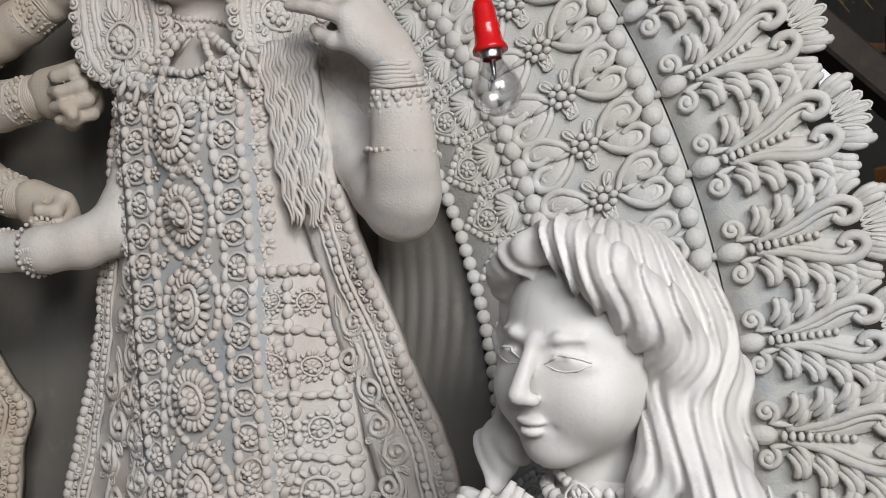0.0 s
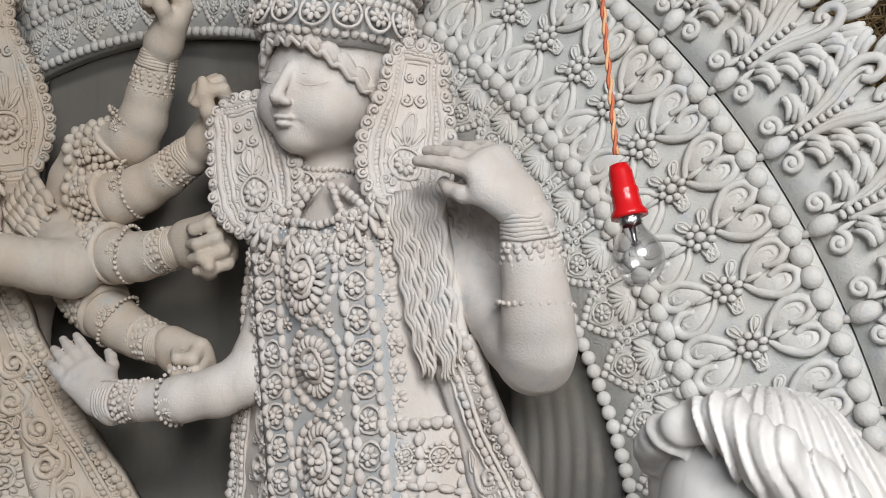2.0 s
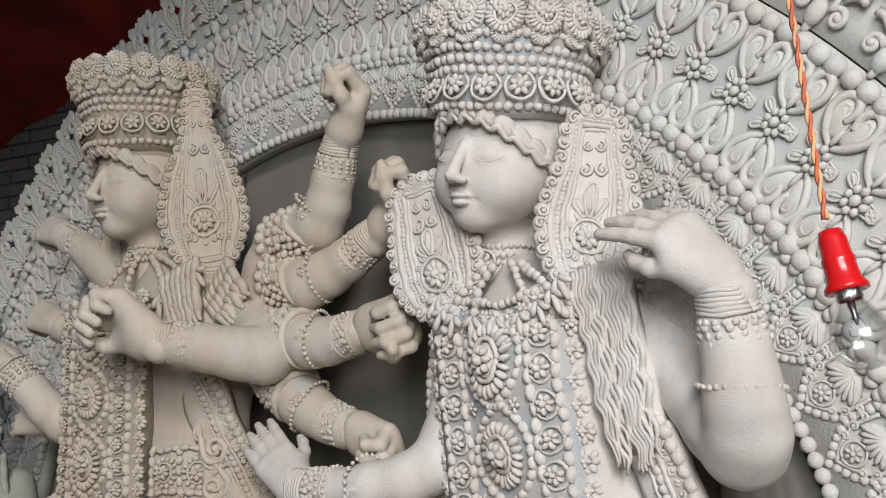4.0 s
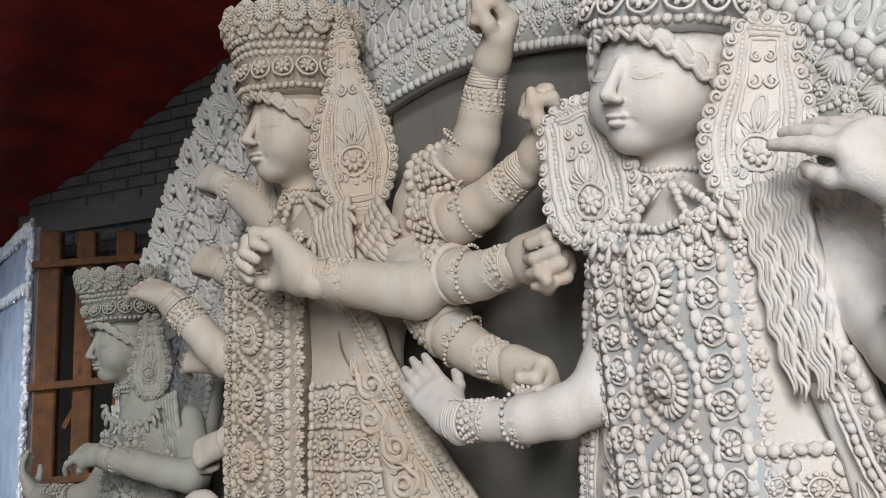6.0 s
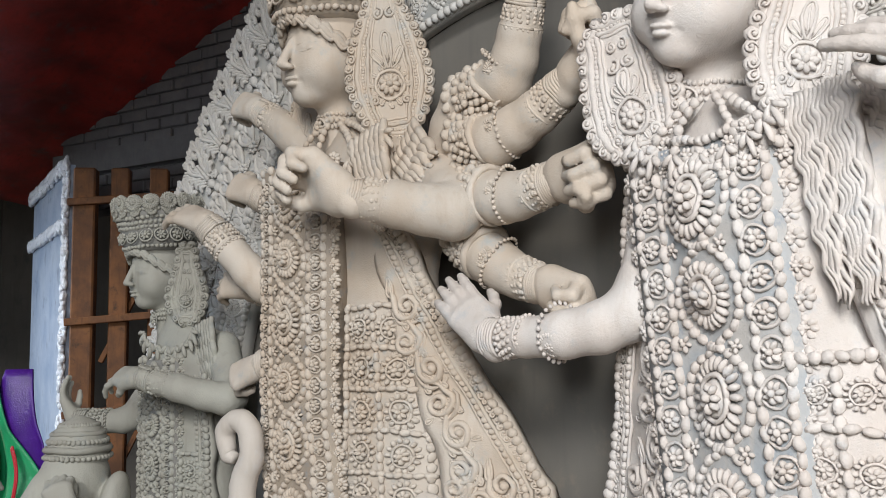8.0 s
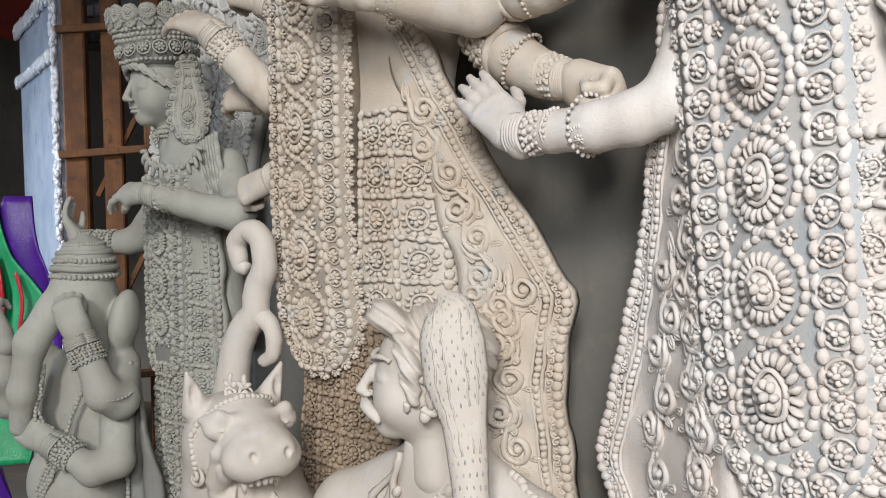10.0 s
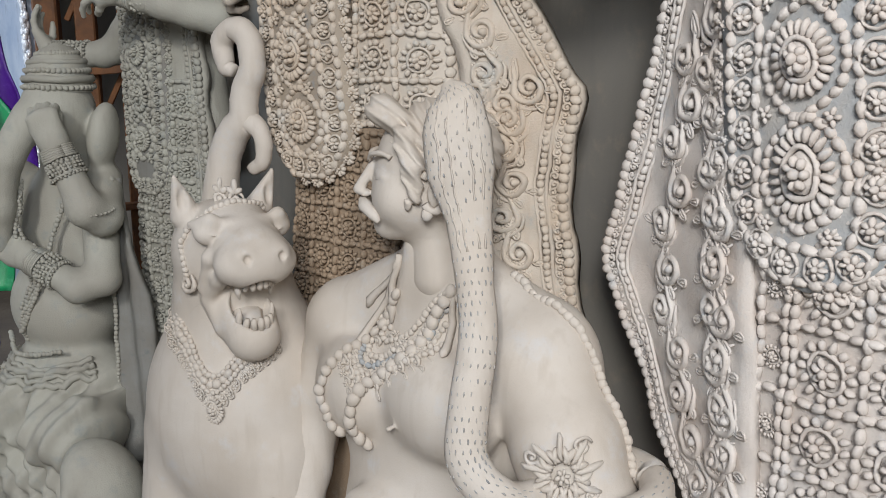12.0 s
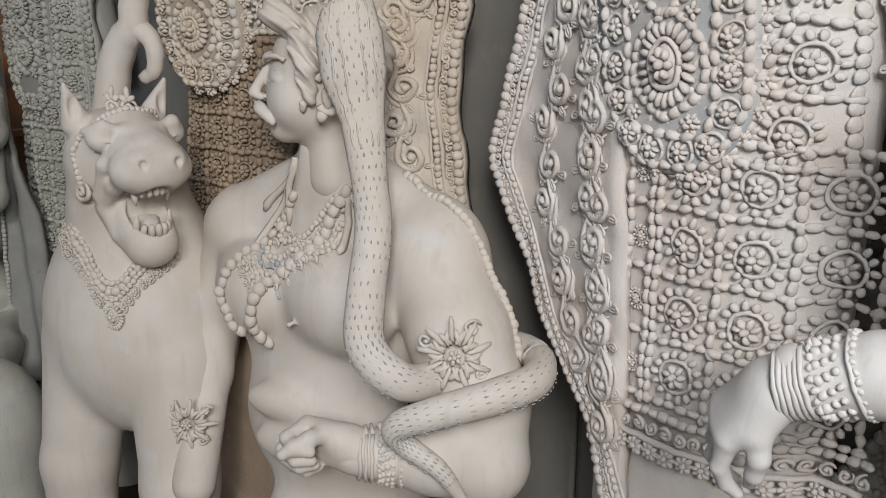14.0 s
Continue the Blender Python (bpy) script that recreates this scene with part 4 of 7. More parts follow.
    # hair
    for a, b, n, w in (((-0.225, -0.20, 2.05), (-0.155, -0.215, 1.70), 15, 0.115), ((-0.14, -0.16, 2.06), (-0.055, -0.14, 1.85), 13, 0.10), ((-0.11, -0.13, 1.95), (-0.10, -0.15, 1.76), 11, 0.09)):
        r.take(locks(a, b, n, w, 0.009, 0, 0.0055, 5.5))
        q = Relief()
        q.strip(lambda z: a[0] + (b[0] - a[0]) * (a[2] - z) / (a[2] - b[2]) - w * 0.42 * min(1, (z - b[2]) / 0.1 + 0.25), lambda z: a[0] + (b[0] - a[0]) * (a[2] - z) / (a[2] - b[2]) + w * 0.42 * min(1, (z - b[2]) / 0.1 + 0.25), a[2], b[2] + 0.03, a[1] + 0.004, 0.02, 6, 16)
        r.take(q)
    # her left arm, raised
    arm(r, [(-0.20, -0.10, 1.97), (-0.09, -0.13, 1.83), (0.005, -0.18, 1.742), (0.03, -0.215, 1.80), (0.03, -0.225, 1.88), (0.03, -0.25, 1.985)], [0.068, 0.066, 0.064, 0.058, 0.05, 0.035])
    hand_shape(r, (0.028, -0.252, 1.985), (-0.55, -0.25, 0.8), (0.72, -0.5, 0.42), 1.15, (0.6, 0.16, 0.12), 0.2, 1, 0, 0.034, 0.7)
    cuff(r, (0.03, -0.248, 1.972), (0.03, -0.225, 1.885), 0.036, 0.047)
    armlet(r, (0.03, -0.222, 1.86), (0.02, -0.20, 1.79), 0.05, 0.056, (0.25, -1, 0), 0, False)
    # her right arm, held out low
    arm(r, [(-0.60, -0.09, 1.95), (-0.64, -0.13, 1.82), (-0.665, -0.18, 1.705), (-0.775, -0.255, 1.665), (-0.97, -0.30, 1.66)], [0.062, 0.058, 0.055, 0.048, 0.034])
    hand_shape(r, (-0.97, -0.30, 1.66), (-0.72, -0.08, 0.62), (0.45, -0.75, 0.45), 1.12, (0.06, 0.16, 0.14), 0.04, -1, 0, 0.033, 0.35)
    cuff(r, (-0.965, -0.30, 1.66), (-0.865, -0.28, 1.663), 0.035, 0.042)
    armlet(r, (-0.84, -0.27, 1.665), (-0.74, -0.24, 1.675), 0.044, 0.05, (0, -1, -0.6), 0, False)
    return thing("goddess_statue", r, [CLAY_A, SLIP_SHADE_A], FRAME_A, "white-primed clay goddess with a long beaded garland and raised hand", "statue")


# ---- statue: the many-armed goddess ----
def many_armed_goddess():
    r = Relief()
    t = table((2.27, -0.80, 0.06, 0.06), (2.22, -0.78, 0.10, 0.08), (2.17, -0.74, 0.21, 0.10), (2.08, -0.72, 0.235, 0.12), (2.0, -0.72, 0.22, 0.125), (1.9, -0.715, 0.17, 0.115), (1.80, -0.71, 0.145, 0.11),
              (1.7, -0.70, 0.17, 0.12), (1.5, -0.72, 0.24, 0.125), (1.3, -0.73, 0.27, 0.13), (0.9, -0.80, 0.27, 0.12), (0.4, -0.8, 0.25, 0.12), (-0.32, -0.8, 0.25, 0.12))
    face = loft(r, t, 2.27, -0.32, -0.085)
    head = Matrix.Translation((-0.865, -0.145, 2.45)) @ Matrix.Rotation(radians(-7), 4, "Z") @ Matrix.Rotation(radians(4), 4, "Y") @ Matrix.Rotation(radians(4), 4, "X")
    head_shape(r, head, 1.10, 0, 0.22, 1.05, False, 0.92)
    crown(r, head, 1.10, 0, 1, 1.12)
    necklace(r, head, 1.05)
    e = ear_panel(0.52, 0.105, neck=0.26)
    r.take(e, Matrix.Translation((-0.63, -0.16, 2.44)) @ Matrix.Rotation(radians(40), 4, "Z") @ Matrix.Rotation(radians(-5), 4, "Y"))
    e = ear_panel(0.36, 0.09)
    r.take(e, Matrix.Translation((-1.02, -0.10, 2.30)) @ Matrix.Rotation(radians(10), 4, "Z"))
    xc = lambda z: -0.895 + 0.04 * min(max((1.5 - z) / 0.4, 0), 1)
    r.take(garland(xc, 0.148, 2.13, 1.08, 0.163, 0.09, crowd=0.85), drape=lambda x, z: -0.265 + 0.9 * (x + 0.88) ** 2 - 0.05 * np.clip((z - 1.1), 0, 0.2))
    for q in (-0.9, -0.4, 0.5, 1.0):
        p = smooth_path([(-0.83 + q * 0.06, -0.17, 2.25), (-0.80 + q * 0.14, -0.2, 2.19), (-0.80 + q * 0.17, -0.21, 2.11)], 16)
        r.beads(p, 0.010, 2.0, 1.2, 0)
    for i in range(11):
        a = math.pi * (1.02 + 0.96 * i / 10)
        f = Relief()
        f.leaf(0, 0, 0.06, 0.026, -math.pi / 2 + (i - 5) * 0.14, 0, 0, 3)
        r.take(f, Matrix.Translation((-0.77 + 0.18 * math.cos(a), -0.215, 2.19 + 0.06 * math.sin(a))))
    g = skirt_grid(lambda z: -0.73, line_of((1.74, -0.555), (1.5, -0.50), (1.3, -0.485)), 1.74, 1.22, 0.105, 0, 2)
    r.take(g, drape=lambda x, z: face(x, z) - 0.006)
    t2 = table((1.215, -0.735, 0.278, 0.136), (0.9, -0.80, 0.278, 0.128), (0.4, -0.8, 0.258, 0.128), (-0.32, -0.8, 0.258, 0.128))
    face = loft(r, t2, 1.215, -0.32, -0.085, 40, 40, 2)
    g = skirt_grid(line_of((1.2, -0.985), (0.5, -1.03)), line_of((1.2, -0.49), (0.5, -0.57)), 1.2, 0.45, 0.09, 2, 5)
    r.take(g, drape=lambda x, z: face(x, z) - 0.006)
    r.medallion(-0.62, 1.98, 0.045, 1, -0.195)
    s = sash(line_of((1.96, -0.66), (1.88, -0.65), (1.4, -0.48), (1.1, -0.40), (0.45, -0.40)), line_of((1.96, -0.585), (1.93, -0.56), (1.665, -0.415), (1.314, -0.185), (1.11, -0.212), (0.8, -0.175), (0.45, -0.19)), 1.96, 0.45, edge="right", vine_r=0.058)
    r.take(s, drape=lambda x, z: np.interp(x, [-0.6, -0.4, -0.18], [-0.19, -0.14, -0.085]))
    # draped cloth at the shoulder
    r.take(locks((-0.66, -0.20, 2.2), (-0.60, -0.22, 2.02), 7, 0.12, 0.006, 0, 0.012, 3))
    r.take(locks((-0.56, -0.17, 2.16), (-0.44, -0.2, 2.06), 7, 0.12, 0.006, 0, 0.012, 3))
    out = (0.35, -0.9, 0)
    # front arm
    arm(r, [(-0.50, -0.10, 2.10), (-0.40, -0.16, 2.0), (-0.36, -0.21, 1.955), (-0.45, -0.31, 1.975), (-0.545, -0.385, 1.995)], [0.07, 0.07, 0.066, 0.056, 0.037])
    hand_shape(r, (-0.545, -0.385, 1.995), (-0.8, -0.12, 0.62), (0.35, 0.9, 0.35), 1.5, (0.75, 1.5, 0.9), 0.03, -1, 0, 0.037, 0.6)
    cuff(r, (-0.54, -0.38, 1.995), (-0.47, -0.325, 1.98), 0.038, 0.05)
    # four arms raised on her left
    for pts, hd in (([(-0.50, -0.08, 2.12), (-0.40, -0.11, 2.25), (-0.25, -0.14, 2.26), (-0.19, -0.16, 2.36), (-0.145, -0.18, 2.455)], ((0.45, -0.05, 0.9), (0.45, 0.8, -0.2))),
                    ([(-0.50, -0.08, 2.1), (-0.39, -0.12, 2.15), (-0.27, -0.15, 2.125), (-0.14, -0.165, 2.165), (-0.035, -0.18, 2.215)], ((0.6, 0, 0.75), (0.5, 0.8, -0.3))),
                    ([(-0.50, -0.08, 2.07), (-0.39, -0.13, 2.03), (-0.25, -0.165, 1.982), (-0.15, -0.18, 1.985), (-0.06, -0.20, 1.998)], ((0.95, -0.2, 0.05), (0.2, 0.85, 0.45))),
                    ([(-0.50, -0.06, 2.05), (-0.42, -0.09, 1.92), (-0.32, -0.115, 1.845), (-0.23, -0.13, 1.80), (-0.14, -0.14, 1.775)], ((0.85, -0.15, -0.3), (0.3, 0.8, 0.5)))):
        arm(r, pts, [0.058, 0.06, 0.06, 0.05, 0.034])
        hand_shape(r, pts[-1], hd[0], hd[1], 1.38, (1.0, 1.4, 0.9), 0.03, 1, 0, 0.036, 0.9)
        p = [np.array(q) for q in pts]
        cuff(r, p[4] + (p[3] - p[4]) * 0.05, p[3] + (p[4] - p[3]) * 0.15, 0.036, 0.047)
        armlet(r, p[3] + (p[2] - p[3]) * 0.25, p[2] + (p[1] - p[2]) * 0.25, 0.05, 0.06, out)
        for k in range(4):
            a = p[2] + (p[1] - p[2]) * (0.35 + 0.22 * k)
            hoop(r, a, p[1] - p[2], 0.062, 0.011 + 0.003 * (k % 2), n=17 - 3 * (k % 2), beads=True)
    # arms on her right
    for pts, hd, c in (([(-0.95, -0.05, 2.12), (-1.08, -0.08, 2.25), (-1.13, -0.10, 2.30), (-1.24, -0.12, 2.376)], ((-0.9, -0.1, 0.35), (0.2, -0.9, 0.4)), (0.9, 0.8, 0.4)),
                       ([(-0.95, -0.05, 2.08), (-1.08, -0.09, 2.05), (-1.13, -0.10, 2.06), (-1.21, -0.15, 2.105)], ((-0.9, -0.2, 0.35), (0.2, -0.9, 0.4)), (0.9, 0.8, 0.4)),
                       ([(-0.95, -0.08, 2.05), (-1.03, -0.14, 1.85), (-1.09, -0.20, 1.82), (-1.16, -0.26, 1.91), (-1.245, -0.30, 2.005)], ((-0.85, -0.2, 0.35), (-0.3, -0.5, 0.8)), (0.25, 0.4, 0.3)),
                       ([(-0.97, -0.03, 1.95), (-1.08, -0.08, 1.80), (-1.14, -0.11, 1.80), (-1.24, -0.15, 1.825)], ((-0.9, -0.2, 0.1), (0.2, -0.9, 0.4)), (0.5, 0.6, 0.3)),
                       ([(-0.97, -0.03, 1.85), (-1.05, -0.08, 1.66), (-1.12, -0.13, 1.60), (-1.17, -0.16, 1.585)], ((-0.7, -0.3, -0.3), (0.2, -0.9, 0.4)), (0.9, 1.0, 0.6))):
        arm(r, pts, [0.055, 0.055, 0.052, 0.034] if len(pts) == 4 else [0.058, 0.056, 0.054, 0.046, 0.034])
        hand_shape(r, pts[-1], hd[0], hd[1], 1.05, c, 0.1, -1, 0, 0.033, 0.4)
        p = [np.array(q) for q in pts]
        cuff(r, p[-1] + (p[-2] - p[-1]) * 0.05, p[-2] + (p[-1] - p[-2]) * 0.2, 0.036, 0.047)
    return thing("goddess_statue", r, [CLAY_B, SLIP_B, BROWN_CLAY], FRAME_B, "ochre-white clay goddess with many arms, crowned and garlanded", "statue")


# ---- statue: the small goddess farther along ----
def small_goddess():
    r = Relief()
    t = table((1.78, -1.70, 0.05, 0.05), (1.72, -1.69, 0.09, 0.06), (1.67, -1.64, 0.18, 0.08), (1.6, -1.63, 0.19, 0.09), (1.5, -1.62, 0.16, 0.09), (1.38, -1.6, 0.125, 0.085), (1.2, -1.6, 0.17, 0.09), (0.9, -1.65, 0.2, 0.1), (-0.32, -1.67, 0.2, 0.1))
    face = loft(r, t, 1.78, -0.32, -0.085)
    head = Matrix.Translation((-1.765, -0.135, 1.90)) @ Matrix.Rotation(radians(-6), 4, "Z") @ Matrix.Rotation(radians(4), 4, "X")
    head_shape(r, head, 0.84, 0, 0.2)
    crown(r, head, 0.84, 0, 1, 1.1)
    necklace(r, head, 0.84)
    r.take(ear_panel(0.26, 0.06), Matrix.Translation((-1.60, -0.14, 1.85)) @ Matrix.Rotation(radians(40), 4, "Z"))
    r.take(garland(lambda z: -1.69, 0.112, 1.6, 0.95, 0.13, 0.08, crowd=0.8), drape=lambda x, z: -0.20 + 0.9 * (x + 1.69) ** 2)
    for i in range(9):
        a = math.pi * (1.02 + 0.96 * i / 8)
        f = Relief()
        f.leaf(0, 0, 0.06, 0.026, -math.pi / 2 + (i - 4) * 0.14, 0, 0, 3)
        r.take(f, Matrix.Translation((-1.66 + 0.14 * math.cos(a), -0.17, 1.70 + 0.05 * math.sin(a))))
    r.take(skirt_grid(lambda z: -1.8, line_of((1.3, -1.48), (0.3, -1.46)), 1.3, 0.4, 0.1, 0, 4), drape=lambda x, z: face(x, z) - 0.005)
    s = sash(line_of((1.55, -1.53), (0.4, -1.50)), line_of((1.55, -1.46), (0.4, -1.38)), 1.55, 0.4, edge="right", vine_r=0.03)
    r.take(s, drape=lambda x, z: 0 * x - 0.15)
    r.take(locks((-1.50, -0.14, 1.72), (-1.44, -0.14, 1.52), 7, 0.1, 0.006, 0, 0.01, 4))
    arm(r, [(-1.47, -0.08, 1.64), (-1.36, -0.13, 1.52), (-1.31, -0.18, 1.485), (-1.43, -0.27, 1.52), (-1.545, -0.34, 1.553)], [0.052, 0.05, 0.048, 0.042, 0.028])
    hand_shape(r, (-1.545, -0.34, 1.553), (-0.85, -0.2, 0.05), (-0.1, -0.6, 0.75), 0.9, (0.4, 0.5, 0.4), 0.2, 1, 0, 0.028, 0.8)
    cuff(r, (-1.54, -0.335, 1.552), (-1.46, -0.285, 1.53), 0.03, 0.038)
    arm(r, [(-1.80, -0.06, 1.63), (-1.92, -0.1, 1.45), (-1.99, -0.14, 1.385), (-2.13, -0.25, 1.39)], [0.05, 0.048, 0.045, 0.028])
    hand_shape(r, (-2.13, -0.25, 1.39), (-0.5, -0.2, 0.8), (-0.6, -0.5, 0.3), 0.9, (0.3, 0.3, 0.3), 0.15, 1, 0, 0.028, 0.6)
    cuff(r, (-2.125, -0.248, 1.39), (-2.03, -0.18, 1.388), 0.03, 0.038)
    return thing("goddess_statue", r, [CLAY_C, SLIP_C], FRAME_B, "smaller grey clay goddess with tall crown and garland", "statue")


# ---- statue: the wavy-haired young god ----
def young_god():
    r = Relief()
    head = Matrix.Translation((0.405, -0.40, 1.528)) @ Matrix.Rotation(radians(-19), 4, "Z") @ Matrix.Rotation(radians(3), 4, "Y") @ Matrix.Rotation(radians(3), 4, "X")
    head_shape(r, head, 0.97, 0, 0.2, 1.0, True)
    # hair: one mass with wavy grooves, swept from the parting to the shoulders
    g = Sculpt((-0.24, -0.19, -0.30), (0.32, 0.24, 0.24), 0.0042)
    g.ell((0, 0.038, 0.058), (0.128, 0.132, 0.118), 0.02)
    g.ell((0, -0.145, -0.03), (0.108, 0.105, 0.132), 0.02, (12, 0, 0), cut=True)
    g.chain([(0.03, -0.07, 0.15), (-0.03, -0.092, 0.140), (-0.078, -0.078, 0.116), (-0.115, -0.045, 0.08)], [0.024, 0.024, 0.022, 0.02], 0.015)
    g.chain([(0.02, -0.09, 0.155), (0.085, -0.085, 0.115), (0.122, -0.03, 0.06), (0.135, 0.02, 0.0), (0.125, 0.03, -0.06), (0.15, 0.01, -0.12), (0.215, -0.01, -0.165), (0.265, 0.0, -0.19)], [0.028, 0.036, 0.04, 0.042, 0.045, 0.05, 0.048, 0.02], 0.02)
    g.chain([(0.10, 0.08, 0.05), (0.125, 0.09, -0.05), (0.14, 0.08, -0.14), (0.17, 0.06, -0.20), (0.22, 0.05, -0.235)], [0.06, 0.06, 0.055, 0.045, 0.018], 0.02)
    g.chain([(0.12, 0.0, -0.10), (0.125, -0.02, -0.16), (0.15, -0.03, -0.215), (0.13, -0.04, -0.25)], [0.03, 0.036, 0.032, 0.012], 0.015)
    g.chain([(-0.115, -0.01, 0.06), (-0.135, 0.02, -0.02), (-0.12, 0.01, -0.10), (-0.135, -0.02, -0.16), (-0.12, -0.05, -0.205)], [0.032, 0.036, 0.036, 0.036, 0.014], 0.02)
    g.chain([(0, 0.12, 0.05), (0, 0.13, -0.1), (0, 0.12, -0.2)], [0.07, 0.075, 0.05], 0.03)

    def waves(x, y, z):
        across = 17 * np.arctan2(x + 0.02, 0.06 - y) + 150 * (np.abs(x) + 0.35 * y) * (z > -9)
        k = across * 0.85 + 2.8 * np.sin(z * 38 + x * 22)
        return 0.0036 * np.sin(k) + 0.0024 * np.sin(1.9 * k + 1.0)
    g.ripple(waves)
    h = Relief()
    h.add(*g.skin())
    for q in (1, -1):
        a = np.linspace(-2.4, 2.6, 16)
        h.tube(np.stack([np.full(16, q * 0.112), 0.0 + 0.018 * np.cos(a), -0.02 + 0.03 * np.sin(a)], 1), 0.007, 6, up=(1, 0, 0))
    r.take(h, head @ Matrix.Scale(0.97, 4))
    t = table((1.36, 0.44, 0.07, 0.06), (1.31, 0.45, 0.13, 0.08), (1.26, 0.46, 0.22, 0.1), (1.18, 0.46, 0.24, 0.12), (1.0, 0.45, 0.21, 0.13), (0.85, 0.45, 0.18, 0.12), (0.7, 0.45, 0.2, 0.13), (-0.32, 0.45, 0.2, 0.13))
    face = loft(r, t, 1.36, -0.32, -0.36)
    for q, z, rr in ((0.008, 1.365, 0.073), (0.010, 1.345, 0.088)):
        for i in range(int(rr * 6.28 / (q * 2))):
            a = 2 * math.pi * i / int(rr * 6.28 / (q * 2))
            r.ball((0.43 + rr * math.cos(a), -0.375 + rr * math.sin(a), z - 0.012 * math.sin(-a)), q)
    m = Relief()
    m.rosette(0, 0, 0.02, 8, True)
    r.take(m, Matrix.Translation((0.415, -0.47, 1.345)))
    for i in range(12):
        a = math.pi * (1.0 + i / 11)
        f = Relief()
        f.leaf(0, 0, 0.09, 0.04, -math.pi / 2 + (i - 5.5) * 0.16, 0, 0, 5)
        f.rosette(0, -0.09, 0.018, 7, True)
        r.take(f, Matrix.Translation((0.45 + 0.17 * math.cos(a), -0.455 + 0.05 * abs(math.cos(a)), 1.315 + 0.05 * math.sin(a))) @ Matrix.Rotation(radians(-30), 4, "X"))
    for q in (-1, 1):
        for k in range(5):
            r.take(locks((0.45 + q * (0.12 + 0.035 * k), -0.44, 1.34 - 0.012 * k), (0.45 + q * (0.2 + 0.02 * k), -0.46, 1.22), 4, 0.04, 0.004, 0, 0.008, 2))
    # arms, with a clenched hand held low before him
    arm(r, [(0.22, -0.36, 1.22), (0.23, -0.40, 1.05), (0.22, -0.45, 0.92), (0.12, -0.49, 0.89), (0.01, -0.52, 0.85)], [0.072, 0.066, 0.06, 0.052, 0.036])
    cuff(r, (0.015, -0.52, 0.852), (0.10, -0.495, 0.885), 0.038, 0.052)
    armlet(r, (0.13, -0.49, 0.892), (0.20, -0.46, 0.91), 0.054, 0.06, (-0.2, -1, 0.2), 0, False)
    hand_shape(r, (0.01, -0.52, 0.85), (-0.62, -0.1, -0.72), (-0.45, -0.6, 0.45), 1.15, (0.5, 0.55, 0.4), 0.08, 1, 0, 0.036, 0.6)
    arm(r, [(0.69, -0.34, 1.22), (0.76, -0.36, 1.05), (0.78, -0.42, 0.9), (0.72, -0.55, 0.85)], [0.075, 0.068, 0.062, 0.045])
    return thing("god_statue", r, [WHITE, SLIP_SHADE_A], FRAME_A, "white-primed clay god with wavy shoulder-length hair and smooth face", "statue")


